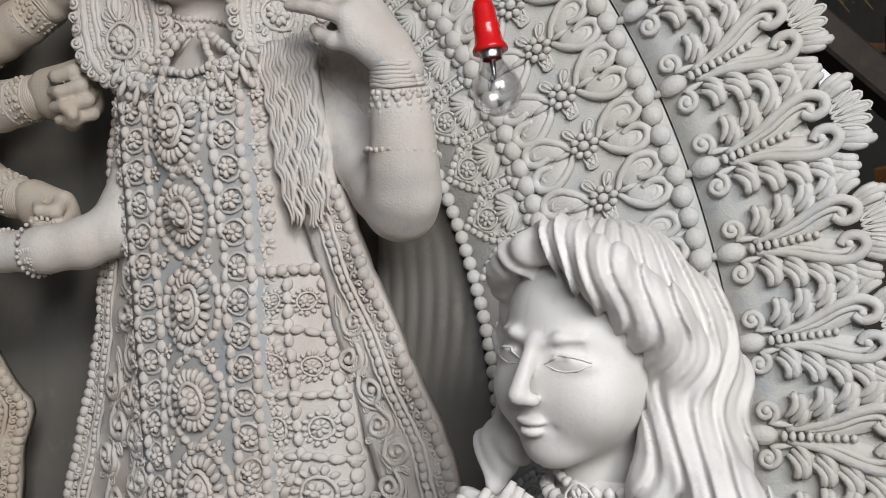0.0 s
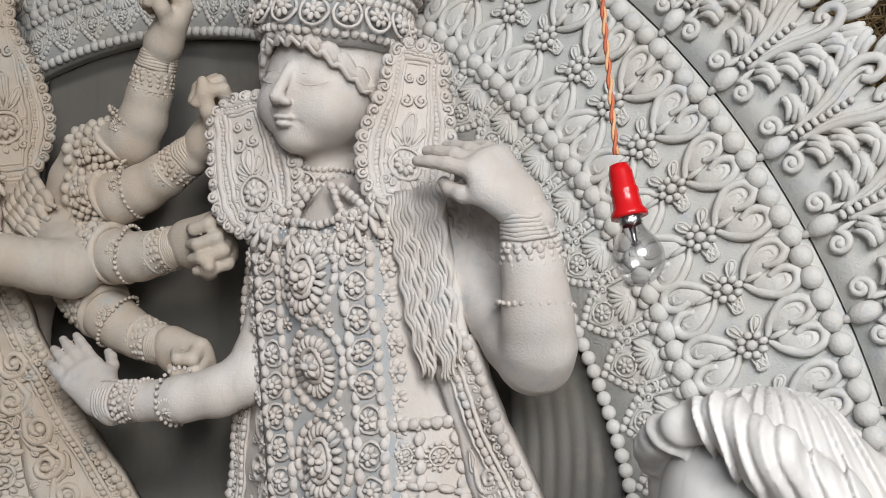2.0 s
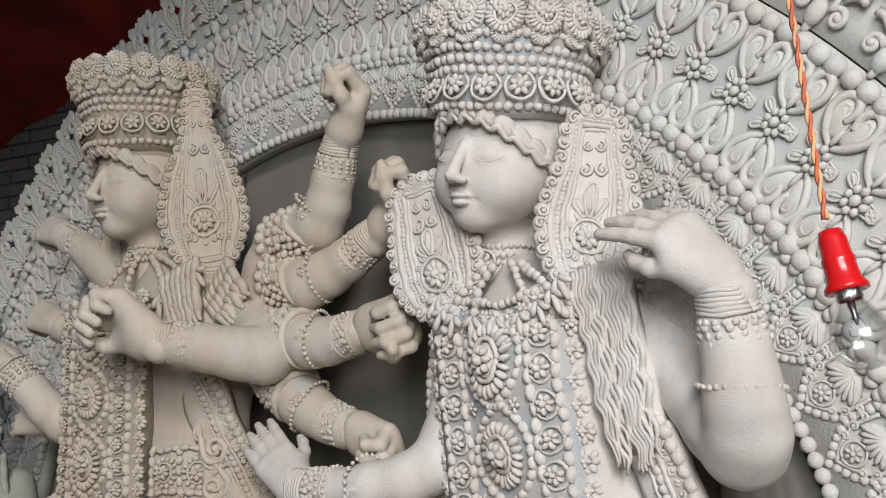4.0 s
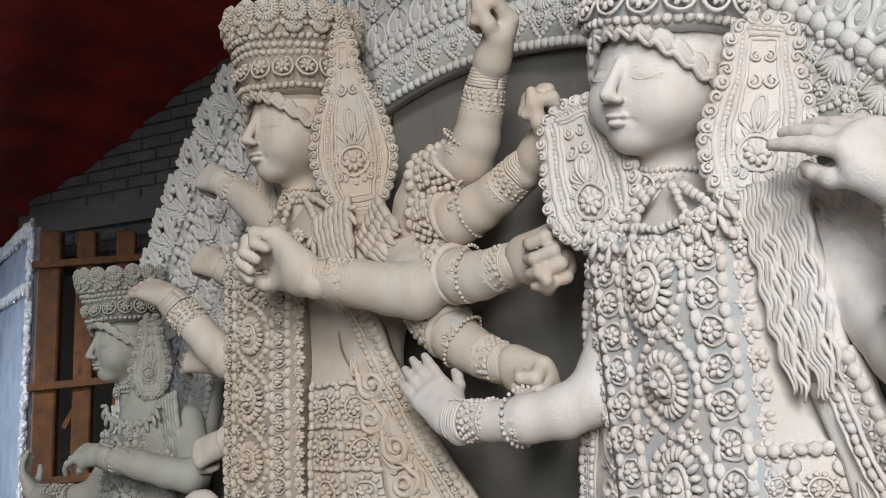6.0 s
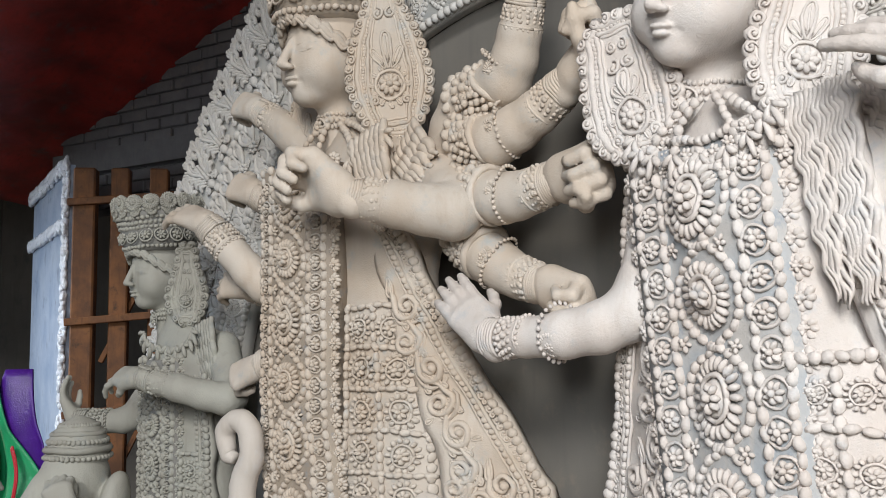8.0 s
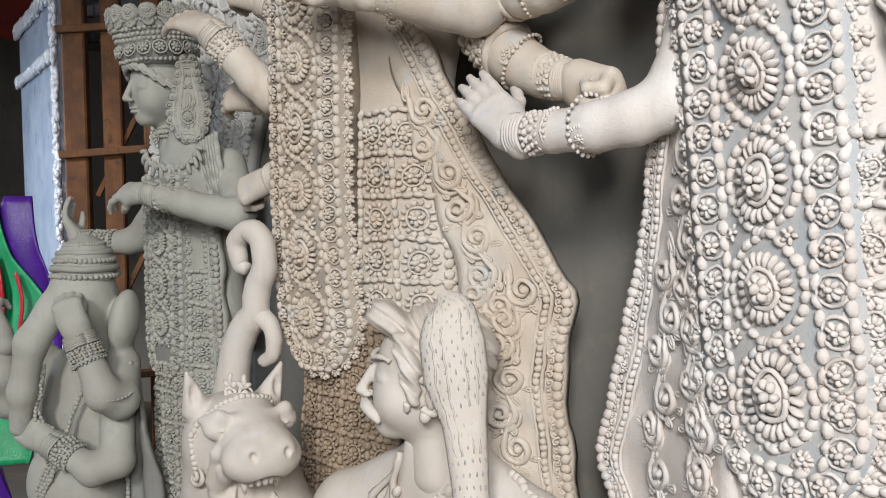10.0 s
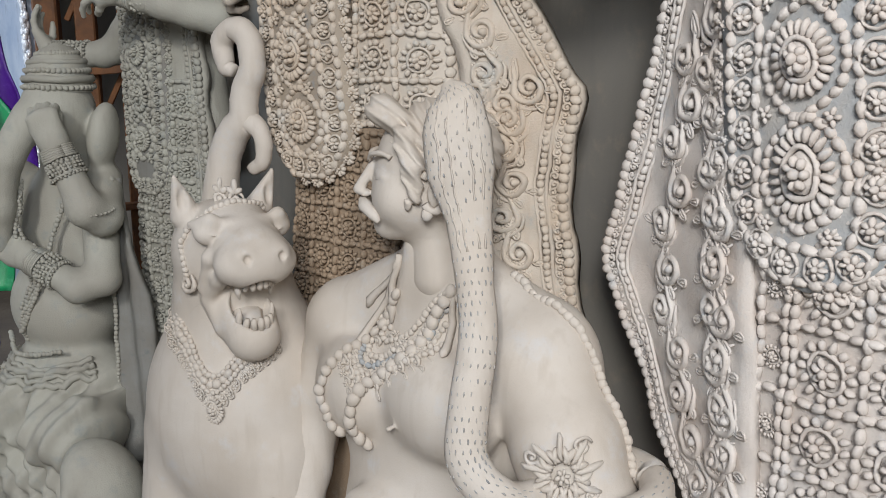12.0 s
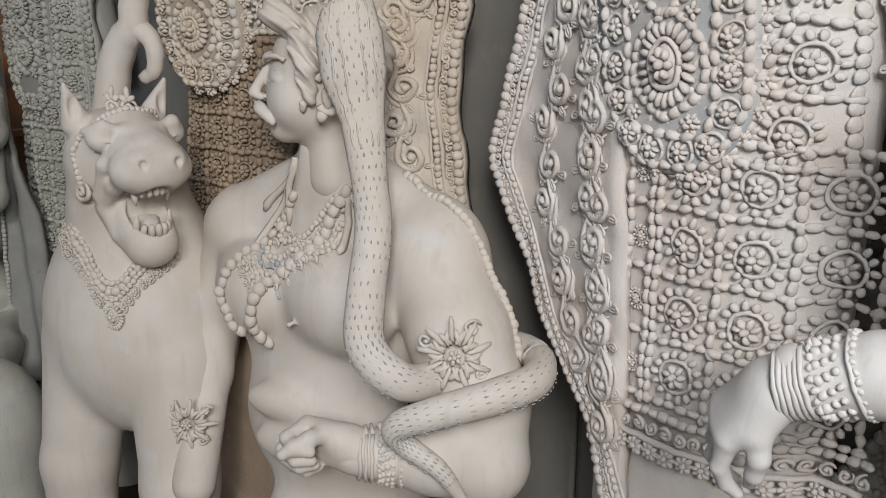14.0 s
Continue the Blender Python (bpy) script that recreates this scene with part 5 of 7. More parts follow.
# ---- statue: the bare-chested demon ----
def demon():
    r = Relief()
    g = Sculpt((-1.75, 1.42, -0.35), (-0.55, 2.2, 1.1), 0.0085)
    g.ell((-1.26, 1.97, 0.58), (0.30, 0.155, 0.27), 0.03, (0, 0, -16))
    g.ell((-1.41, 1.88, 0.63), (0.13, 0.088, 0.115), 0.028, (0, 0, -35))
    g.ell((-1.17, 1.845, 0.645), (0.175, 0.096, 0.125), 0.028, (0, 8, -20))
    g.ell((-1.245, 1.762, 0.60), (0.008, 0.012, 0.008), 0.012)
    g.ell((-1.25, 1.93, 0.30), (0.245, 0.15, 0.22), 0.06, (0, 0, -18))
    g.ell((-1.29, 1.805, 0.385), (0.10, 0.045, 0.045), 0.03)
    g.ell((-1.25, 1.80, 0.285), (0.12, 0.045, 0.05), 0.025)
    g.ell((-1.18, 1.93, 0.08), (0.2, 0.16, 0.16), 0.06)
    g.cone((-1.21, 1.96, 0.78), (-1.215, 1.93, 1.05), 0.092, 0.074, 0.05)
    for q in ((-1.29, 1.90, 0.80, -1.25, 1.87, 0.98), (-1.18, 1.885, 0.80, -1.17, 1.88, 1.0)):
        g.cone(q[:3], q[3:], 0.014, 0.012, 0.03)
    g.ell((-1.525, 1.99, 0.75), (0.075, 0.08, 0.08), 0.08)
    g.cone((-1.24, 1.97, 0.92), (-1.50, 1.99, 0.79), 0.07, 0.062, 0.06)
    g.cone((-1.19, 1.97, 0.92), (-0.96, 1.93, 0.81), 0.07, 0.075, 0.06)
    g.ell((-0.955, 1.905, 0.755), (0.125, 0.12, 0.115), 0.06)
    g.chain([(-0.95, 1.90, 0.75), (-0.865, 1.83, 0.62), (-0.80, 1.80, 0.48), (-0.775, 1.77, 0.36)], [0.105, 0.108, 0.10, 0.088], 0.04)
    g.chain([(-0.775, 1.77, 0.36), (-0.86, 1.69, 0.39), (-1.01, 1.62, 0.405)], [0.085, 0.07, 0.048], 0.04)
    g.chain([(-1.54, 1.99, 0.74), (-1.585, 1.98, 0.55), (-1.60, 1.93, 0.36), (-1.575, 1.81, 0.10)], [0.07, 0.066, 0.06, 0.056], 0.03)
    g.chain([(-1.26, 1.85, 0.0), (-1.3, 1.6, -0.05), (-1.32, 1.55, -0.3)], [0.13, 0.12, 0.1], 0.05)
    g.chain([(-1.08, 1.9, 0.0), (-0.85, 1.75, -0.08), (-0.83, 1.75, -0.3)], [0.13, 0.12, 0.1], 0.05)
    r.add(*g.skin())
    head = Matrix.Translation((-1.225, 1.897, 1.135)) @ Matrix.Rotation(radians(-58), 4, "Z") @ Matrix.Rotation(radians(-4), 4, "X")
    head_shape(r, head, 0.97, 0, 0.1)
    h = Relief()
    rnd = random.Random(8)
    c = Sculpt((-0.17, -0.2, -0.12), (0.17, 0.2, 0.24), 0.0042)
    c.ell((0, 0.035, 0.062), (0.124, 0.128, 0.112), 0.02)
    c.ell((0, -0.15, -0.03), (0.13, 0.12, 0.118), 0.012, (10, 0, 0), cut=True)
    c.chain([(0.06, -0.075, 0.115), (0.03, -0.105, 0.135), (-0.03, -0.105, 0.135), (-0.07, -0.075, 0.115)], [0.028, 0.03, 0.03, 0.028], 0.03)
    for q in (-1, 1):
        c.chain([(q * 0.10, -0.06, 0.09), (q * 0.118, -0.04, 0.03), (q * 0.115, -0.03, -0.03), (q * 0.105, -0.045, -0.06)], [0.024, 0.022, 0.014, 0.005], 0.015)
        c.chain([(q * 0.10, 0.05, 0.06), (q * 0.10, 0.09, -0.02), (q * 0.07, 0.115, -0.09)], [0.04, 0.035, 0.015], 0.02)
    c.ripple(lambda x, y, z: 0.0042 * np.sin(250 * (z * 0.62 + y * 0.5) + 2.0 * np.sin(y * 34 + x * 12)) + 0.0016 * np.sin(610 * (z * 0.6 + y * 0.5) + 3 * np.sin(y * 30)))
    h.add(*c.skin())
    for side in (-1, 1):
        # ear, moustache
        a = np.linspace(-2.4, 2.6, 16)
        h.tube(np.stack([np.full(16, side * 0.118), 0.012 + 0.030 * np.cos(a), -0.015 + 0.046 * np.sin(a)], 1), 0.0095, 6, up=(1, 0, 0))
        h.ball((side * 0.112, 0.012, -0.028), (0.012, 0.016, 0.026))
        h.ball((side * 0.115, -0.002, -0.068), (0.012, 0.014, 0.017))
        t = np.linspace(0, 1, 12)
        h.tube(np.stack([side * (0.004 + 0.058 * t), -0.138 + 0.040 * t ** 2, -0.064 - 0.036 * t ** 1.5], 1), 0.0135 * np.interp(t, [0, 0.4, 0.8, 1], [0.6, 1.15, 1.0, 0.4]), 8, up=(0, -1, 0.2))
        h.tube(np.stack([side * (0.012 + 0.07 * t), -0.128 + 0.045 * t ** 2, 0.03 + 0.018 * np.sin(t * 2.6)], 1), 0.006, 6, up=(0, -1, 0.2))
    r.take(h, head @ Matrix.Scale(0.97, 4))
    # two strings of large beads, and a broad collar of small ones
    ch = smooth_path([(-1.14, 1.80, 0.90), (-1.20, 1.80, 0.82), (-1.30, 1.765, 0.72), (-1.345, 1.745, 0.62), (-1.352, 1.75, 0.50)], 40)
    r.beads([g.snap(c, 0.008) for c in ch], 0.0145, 2.0, 1.25)
    ch = smooth_path([(-1.30, 1.84, 0.87), (-1.40, 1.80, 0.78), (-1.445, 1.775, 0.68), (-1.445, 1.77, 0.60), (-1.415, 1.77, 0.52)], 40)
    r.beads([g.snap(c, 0.008) for c in ch], 0.0125, 2.0, 1.25)
    for k in range(5):
        d = 0.018 * k
        ch = smooth_path([(-1.15, 1.81 - d * 0.25, 0.895 - d), (-1.24, 1.80 - d * 0.3, 0.83 - d), (-1.33, 1.80 - d * 0.3, 0.80 - d * 1.6), (-1.37, 1.83 - d * 0.3, 0.84 - d)], 24)
        r.beads([g.snap(c, 0.005) for c in ch], 0.0075, 2.0, 1.2, 1 if k == 2 else 0)
    for k in range(7):
        for j in range(8 - abs(k - 4)):
            c = g.snap((-1.20 - 0.026 * k - 0.009 * j, 1.77, 0.835 - 0.02 * j - 0.016 * math.sin(k * 0.5)), 0.004)
            r.rosette(c[0], c[2], 0.011, 6, False, c[1], 0) if (j + k) % 2 else r.ball(c, (0.009, 0.008, 0.007), 0.8 * k)
    # pierced collar of curling leaves falling to a point
    for k in range(6):
        for j in range(-3, 4):
            if abs(j) > 3.6 - 0.55 * k:
                continue
            c = g.snap((-1.29 + 0.030 * j - 0.012 * k, 1.74, 0.83 - 0.033 * k + 0.006 * abs(j)), 0.004)
            o = Relief()
            o.scroll(0, 0, 0.014, j * 0.6 + k, 1.3, 1 if (j + k) % 2 else -1, 0.28)
            o.petal(0.006, -0.006, 0.026, 0.008, -1.2 + 0.3 * j)
            r.take(o, Matrix.Translation(c) @ Matrix.Rotation(radians(-28), 4, "Z"))
    # loose hair ends on the shoulder
    for x0, z0_, x1_, z1_ in ((-1.125, 0.90, -1.085, 0.70), (-1.135, 0.90, -1.14, 0.78), (-1.12, 0.90, -1.10, 0.76), (-1.36, 0.97, -1.39, 0.80), (-1.35, 0.97, -1.34, 0.82), (-1.365, 0.96, -1.41, 0.84)):
        p = [g.snap((x0 + (x1_ - x0) * t, 1.80, z0_ + (z1_ - z0_) * t), 0.006) for t in np.linspace(0, 1, 9)]
        r.tube(p, np.interp(np.linspace(0, 1, 9), [0, 0.7, 0.85, 1], [0.007, 0.009, 0.012, 0.004]), 6, up=(0.3, -1, 0))
    # braid along the shoulder
    ch = smooth_path([(-1.06, 1.84, 0.885), (-0.96, 1.80, 0.865), (-0.87, 1.78, 0.79), (-0.80, 1.76, 0.68), (-0.745, 1.74, 0.55)], 40)
    ch = [g.snap(c + vec(0.02, 0.10, 0.02), 0.004) for c in ch]
    r.beads(ch, 0.010, 1.7, 1.3)
    # leaf relief on the upper arm
    f = Relief()
    for i in range(9):
        a = 2 * math.pi * i / 9
        f.leaf(0.02 * math.cos(a), 0.02 * math.sin(a), 0.075, 0.024, a, 0, 0, 3)
    f.rosette(0, 0, 0.02, 6, False, -0.006)
    for q in (-1, 1):
        f.scroll(q * 0.06, 0.05, 0.022, 0, 1.3, q, 0.22)
        f.scroll(q * 0.05, -0.06, 0.02, 2, 1.3, -q, 0.22)
    bend = lambda x, z: 5.0 * (x * x)
    q = Relief().take(f, Matrix.Scale(0.85, 4), drape=bend)
    r.take(q, Matrix.Translation((-0.825, 1.70, 0.62)) @ Matrix.Rotation(radians(22), 4, "Z") @ Matrix.Rotation(radians(-14), 4, "Y"))
    q = Relief().take(f, Matrix.Scale(0.75, 4), drape=bend)
    r.take(q, Matrix.Translation((-1.575, 1.80, 0.27)) @ Matrix.Rotation(radians(10), 4, "Z"))
    hand_shape(r, (-1.005, 1.62, 0.412), (-0.95, -0.2, 0.14), (-0.2, 0.9, 0.3), 1.32, (1.1, 1.45, 0.9), 0.02, 1, 0, 0.045, 0.9)
    cuff(r, (-1.0, 1.622, 0.404), (-0.93, 1.66, 0.398), 0.05, 0.062, rows=3)
    return thing("demon_statue", r, [CLAY_ASURA, SLIP_SHADE_A], FRAME_W, "bare-chested clay demon with moustache, bead strings and swept-back hair", "statue")


def cobra():
    r = Relief()
    pts = [(-1.125, 1.80, 1.335), (-1.10, 1.79, 1.30), (-1.095, 1.785, 1.24), (-1.085, 1.785, 1.16), (-1.065, 1.78, 1.07), (-1.03, 1.74, 0.95), (-1.005, 1.705, 0.86), (-0.998, 1.655, 0.735), (-0.985, 1.625, 0.645),
           (-0.93, 1.63, 0.585), (-0.885, 1.70, 0.555), (-0.80, 1.89, 0.57), (-0.70, 1.86, 0.58), (-0.665, 1.75, 0.578), (-0.72, 1.66, 0.568), (-0.83, 1.60, 0.535), (-0.90, 1.585, 0.50), (-0.89, 1.60, 0.46), (-0.82, 1.615, 0.41), (-0.78, 1.64, 0.34)]
    rad = [0.012, 0.05, 0.068, 0.068, 0.046, 0.037, 0.038, 0.040, 0.041, 0.041, 0.04, 0.039, 0.038, 0.038, 0.037, 0.033, 0.028, 0.024, 0.02, 0.012]
    p = smooth_path(pts, 190)
    q = np.interp(np.linspace(0, 1, len(p)), np.linspace(0, 1, len(rad)), rad)
    view = unit((0.5, -0.86, 0))
    flat = np.interp(np.linspace(0, 1, len(p)), [0, 0.18, 0.26, 0.5, 1], [0.42, 0.42, 0.7, 0.85, 0.95])
    # body: broad flattened hood, then a round coil
    n, seg = len(p), 14
    t = np.gradient(p, axis=0)
    t /= np.linalg.norm(t, axis=1)[:, None]
    s = np.cross(t, view)
    s /= np.linalg.norm(s, axis=1)[:, None] + 1e-9
    b = np.cross(s, t)
    a = 2 * np.pi * np.arange(seg) / seg
    v = p[:, None] + q[:, None, None] * (np.cos(a)[None, :, None] * s[:, None] + (flat[:, None] * np.sin(a)[None])[..., None] * b[:, None])
    i, j = np.meshgrid(np.arange(n - 1), np.arange(seg), indexing="ij")
    k = (j + 1) % seg
    r.add(v.reshape(-1, 3), np.stack([i * seg + j, i * seg + k, (i + 1) * seg + k, (i + 1) * seg + j], -1).reshape(-1, 4))
    for c in (-0.62, -0.3, 0.3, 0.62):
        m = slice(6, 46)
        ln = p[m] + q[m, None] * (c * s[m] - (flat[m] * math.sqrt(1 - c * c))[:, None] * -b[m])
        r.tube(ln, 0.0022, 4, up=view)
    # pressed scale marks in rows
    for i in range(4, n - 6, 2):
        for c in range(-3, 4):
            an = -math.pi / 2 + c * 0.36 + (0.18 if i % 4 else 0)
            for sign in (1,):
                pos = p[i] + q[i] * (math.cos(an) * s[i] - flat[i] * math.sin(an) * b[i] * sign) * 1.0
                r.tube([pos - t[i] * 0.0045, pos, pos + t[i] * 0.0045], [0.0008, 0.0018, 0.0008], 4, up=view, mat=1)
    return thing("cobra_statue", r, [CLAY_ASURA, SLIP_SHADE_A], FRAME_W, "pale clay cobra with pricked scales coiled round the demon's arm", "statue")


# ---- statue: the lion ----
def lion():
    r = Relief()
    g = Sculpt((-2.25, 1.55, -0.35), (-1.4, 2.35, 1.12), 0.0085)
    g.ell((-1.84, 1.98, 0.46), (0.272, 0.235, 0.33), 0.05)
    g.cone((-1.82, 1.98, 0.60), (-1.79, 1.92, 0.86), 0.175, 0.13, 0.08)
    for x, q in ((-2.0, -1), (-1.66, 1)):
        g.chain([(x - q * 0.03, 1.92, 0.38), (x, 1.86, 0.05), (x, 1.84, -0.34)], [0.13, 0.10, 0.085], 0.03)
    r.add(*g.skin())
    lm = Matrix.Translation((-1.775, 1.885, 0.93)) @ Matrix.Rotation(radians(62), 4, "Z") @ Matrix.Rotation(radians(4), 4, "X") @ Matrix.Scale(1.05, 4)
    c = Sculpt((-0.2, -0.27, -0.26), (0.2, 0.22, 0.2), 0.005)
    c.ell((0, 0.035, 0.0), (0.112, 0.125, 0.10), 0.03)
    c.cone((0, 0.05, -0.05), (0, 0.08, -0.2), 0.115, 0.12, 0.05)
    c.cone((0, -0.03, 0.03), (0, -0.13, 0.012), 0.084, 0.07, 0.03)
    c.ell((0, -0.150, -0.004), (0.094, 0.062, 0.058), 0.03)
    c.cone((0, 0.0, -0.12), (0, -0.13, -0.182), 0.085, 0.062, 0.03)
    c.ell((0, -0.165, -0.098), (0.052, 0.115, 0.058), 0.010, (-14, 0, 0), cut=True)
    for q in (-1, 1):
        c.ell((q * 0.036, -0.182, 0.022), (0.029, 0.026, 0.026), 0.012)
        c.ell((q * 0.040, -0.208, 0.020), (0.009, 0.012, 0.011), 0.005, cut=True)
        c.chain([(q * 0.062, -0.15, -0.02), (q * 0.066, -0.10, -0.05), (q * 0.072, -0.048, -0.11), (q * 0.058, -0.085, -0.172)], [0.018, 0.017, 0.016, 0.015], 0.015)
        c.chain([(q * 0.05, -0.12, 0.05), (q * 0.085, -0.09, 0.0), (q * 0.09, -0.05, -0.08)], [0.01, 0.012, 0.01], 0.02)
        c.ell((q * 0.078, -0.075, 0.055), (0.036, 0.03, 0.030), 0.006)
        c.chain([(q * 0.05, -0.105, 0.052), (q * 0.078, -0.108, 0.055), (q * 0.105, -0.08, 0.05)], [0.002, 0.0025, 0.002], 0.004)
        c.chain([(q * 0.035, -0.10, 0.075), (q * 0.08, -0.088, 0.086), (q * 0.112, -0.05, 0.07)], [0.008, 0.010, 0.007], 0.02)
        c.cone((q * 0.09, 0.05, 0.07), (q * 0.118, 0.035, 0.16), 0.036, 0.006, 0.015)
        c.ell((q * 0.105, 0.018, 0.11), (0.012, 0.018, 0.03), 0.008, cut=True)
    lh = Relief()
    lh.add(*c.skin())
    for z, sg, n in ((-0.044, -1, 9), (-0.150, 1, 9)):
        for i in range(n):
            a = (i - 4) / 4 * 1.3
            x, y = 0.046 * math.sin(a), -0.10 - 0.075 * math.cos(a)
            ln = 0.042 if i in (1, 7) else 0.02
            lh.tube([(x, y, z - sg * 0.006), (x, y, z + sg * ln * 0.6), (x, y, z + sg * ln)], [0.0085, 0.0078, 0.002 if i in (1, 7) else 0.005], 6, up=(0, -1, 0))
    lh.tube([(0, -0.03, -0.14), (0, -0.10, -0.136), (0, -0.14, -0.15)], [0.034, 0.034, 0.02], 8, up=(0, 0, 1), flat=0.4)
    r.take(lh, lm)
    # crest curls and collar
    for i in range(2, 4):
        q = Relief()
        q.scroll(0, 0, 0.022, 0, 1.5, 1 if i % 2 else -1, 0.25)
        q.leaf(0, 0.01, 0.04, 0.025, math.pi / 2, 0, 0, 3)
        r.take(q, Matrix.Translation((-1.85 + 0.035 * i, 1.84 + 0.012 * i, 1.045)) @ Matrix.Rotation(radians(20), 4, "Z"))
    brow = Relief()
    brow.beads([c_ for c_ in (c.snap(p, 0.003) for p in smooth_path([(0.08, -0.03, 0.10), (0, -0.05, 0.105), (-0.09, -0.02, 0.085), (-0.12, 0.0, 0.02), (-0.12, -0.01, -0.05), (-0.115, 0.01, -0.09)], 50))], 0.0075, 1.8, 1.2)
    q = Relief()
    q.scroll(0, 0, 0.026, 1.2, 1.4, -1, 0.25)
    brow.take(q, Matrix.Translation((-0.112, -0.02, -0.075)) @ Matrix.Rotation(radians(-75), 4, "Z"))
    r.take(brow, lm)
    vee = smooth_path([(-1.99, 1.93, 0.80), (-1.93, 1.83, 0.745), (-1.84, 1.77, 0.68), (-1.745, 1.75, 0.60), (-1.66, 1.78, 0.68), (-1.60, 1.86, 0.74)], 60)
    for k, (q, dz) in enumerate(((0.0075, 0.03), (0.011, 0.008), (0.007, -0.012))):
        r.beads([g.snap(c + vec(0, 0, dz), 0.004) for c in vee], q, 1.9, 1.2)
    for c in resample(vee, 0.026):
        c = g.snap(c - vec(0, 0, 0.042), 0.003)
        r.rosette(c[0], c[2], 0.015, 7, True, c[1])
    c = g.snap((-1.745, 1.75, 0.545), 0.003)
    r.medallion(c[0], c[2], 0.032, 1.1, c[1])
    # tail: a tall twice-curled plume
    at = lambda x, y: (-1.835 + (x - 440) * 0.0018, 2.0, 1.446 - (y - 410) * 0.00148)
    p = smooth_path([at(*c) for c in ((395, 730), (405, 660), (425, 590), (450, 555), (455, 510), (470, 470), (465, 428), (440, 408), (418, 430), (422, 470), (436, 480))], 60)
    r.tube(p, np.interp(np.linspace(0, 1, len(p)), [0, 0.3, 0.8, 1], [0.05, 0.038, 0.03, 0.018]), 10, up=(0.4, -0.9, 0))
    p = smooth_path([at(*c) for c in ((440, 575), (465, 565), (482, 590), (480, 630), (462, 645))], 24)
    r.tube(p, np.interp(np.linspace(0, 1, len(p)), [0, 0.3, 1], [0.03, 0.028, 0.016]), 8, up=(0.4, -0.9, 0))
    return thing("lion_statue", r, [CLAY_ASURA, SLIP_B], FRAME_W, "pale clay lion with open fanged mouth and curled tail", "statue")


# ---- statue: the seated big-eared god ----
def seated_god():
    r = Relief()
    g = Sculpt((-3.2, 1.85, -0.35), (-2.3, 2.5, 1.5), 0.01)
    g.ell((-2.80, 2.24, 0.80), (0.19, 0.13, 0.24), 0.05)
    g.ell((-2.81, 2.21, 0.56), (0.20, 0.16, 0.18), 0.06)
    g.ell((-2.80, 2.2, 0.33), (0.24, 0.18, 0.12), 0.05)
    g.cone((-2.76, 2.22, 0.95), (-2.73, 2.2, 1.12), 0.09, 0.08, 0.05)
    g.ell((-2.72, 2.17, 1.21), (0.11, 0.115, 0.12), 0.04)
    g.chain([(-2.73, 2.07, 1.19), (-2.76, 2.0, 1.08), (-2.80, 1.99, 0.92), (-2.83, 2.0, 0.80)], [0.055, 0.048, 0.042, 0.034], 0.03)
    g.ell((-2.585, 2.22, 1.13), (0.045, 0.075, 0.11), 0.02, (0, 10, 30))
    g.chain([(-2.60, 2.22, 0.99), (-2.50, 2.12, 0.90), (-2.50, 2.06, 0.93), (-2.585, 2.04, 1.12)], [0.06, 0.058, 0.052, 0.038], 0.025)
    g.chain([(-2.60, 2.2, 0.92), (-2.52, 2.12, 0.70), (-2.56, 2.06, 0.68), (-2.74, 2.03, 0.76)], [0.058, 0.052, 0.048, 0.036], 0.025)
    g.chain([(-2.97, 2.2, 0.97), (-3.02, 2.1, 0.85), (-2.99, 2.05, 0.95), (-2.96, 2.03, 1.08)], [0.065, 0.06, 0.055, 0.04], 0.04)
    g.ell((-2.62, 2.05, 0.20), (0.15, 0.16, 0.12), 0.05, (0, 0, 20))
    g.ell((-2.93, 2.05, 0.18), (0.16, 0.16, 0.12), 0.05, (0, 0, -20))
    for i in range(16):
        x = -3.02 + i * 0.031
        g.chain([(x + 0.02, 2.03, 0.30), (x + 0.008 * math.sin(i * 3), 1.99, 0.05), (x - 0.02 * math.cos(i), 2.02, -0.33)], [0.022, 0.026 + 0.008 * math.sin(i * 2.1), 0.03], 0.02)
    g.ripple(lambda x, y, z: (0.015 * np.sin(52 * x + 22 * z + 3.0 * np.sin(9 * z + 7 * x)) + 0.008 * np.sin(95 * x - 40 * z)) * np.clip((0.42 - z) * 9, 0, 1))
    r.add(*g.skin())
    hand_shape(r, (-2.585, 2.04, 1.12), (-0.2, -0.2, 0.8), (0.5, -0.8, 0), 1.1, (1.1, 1.3, 0.8), 0.05, 1, 0, 0.042, 0.8)
    hand_shape(r, (-2.74, 2.03, 0.76), (-0.8, -0.2, 0.35), (0, -0.9, 0.4), 1.1, (0.8, 1.0, 0.6), 0.05, 1, 0, 0.04, 0.8)
    hand_shape(r, (-2.96, 2.03, 1.08), (-0.3, -0.2, 0.8), (0.3, -0.9, 0), 1.1, (0.8, 1.0, 0.6), 0.05, 1, 0, 0.04, 0.8)
    cuff(r, (-2.58, 2.04, 1.11), (-2.55, 2.05, 1.03), 0.044, 0.052)
    for k, (z, rr, q) in enumerate(((1.285, 0.105, 0.009), (1.31, 0.10, 0.012), (1.335, 0.092, 0.009), (1.36, 0.08, 0.010), (1.385, 0.06, 0.009))):
        hoop(r, (-2.72, 2.18, z), (0, 0, 1), rr, q, n=40, beads=k % 2 == 0)
    c = Relief()
    lathe(c, [(0.10, 1.27), (0.10, 1.30), (0.085, 1.36), (0.05, 1.40), (0.01, 1.42)], 1.0)
    r.take(c, Matrix.Translation((-2.72, 2.18, 0)))
    q = Relief()
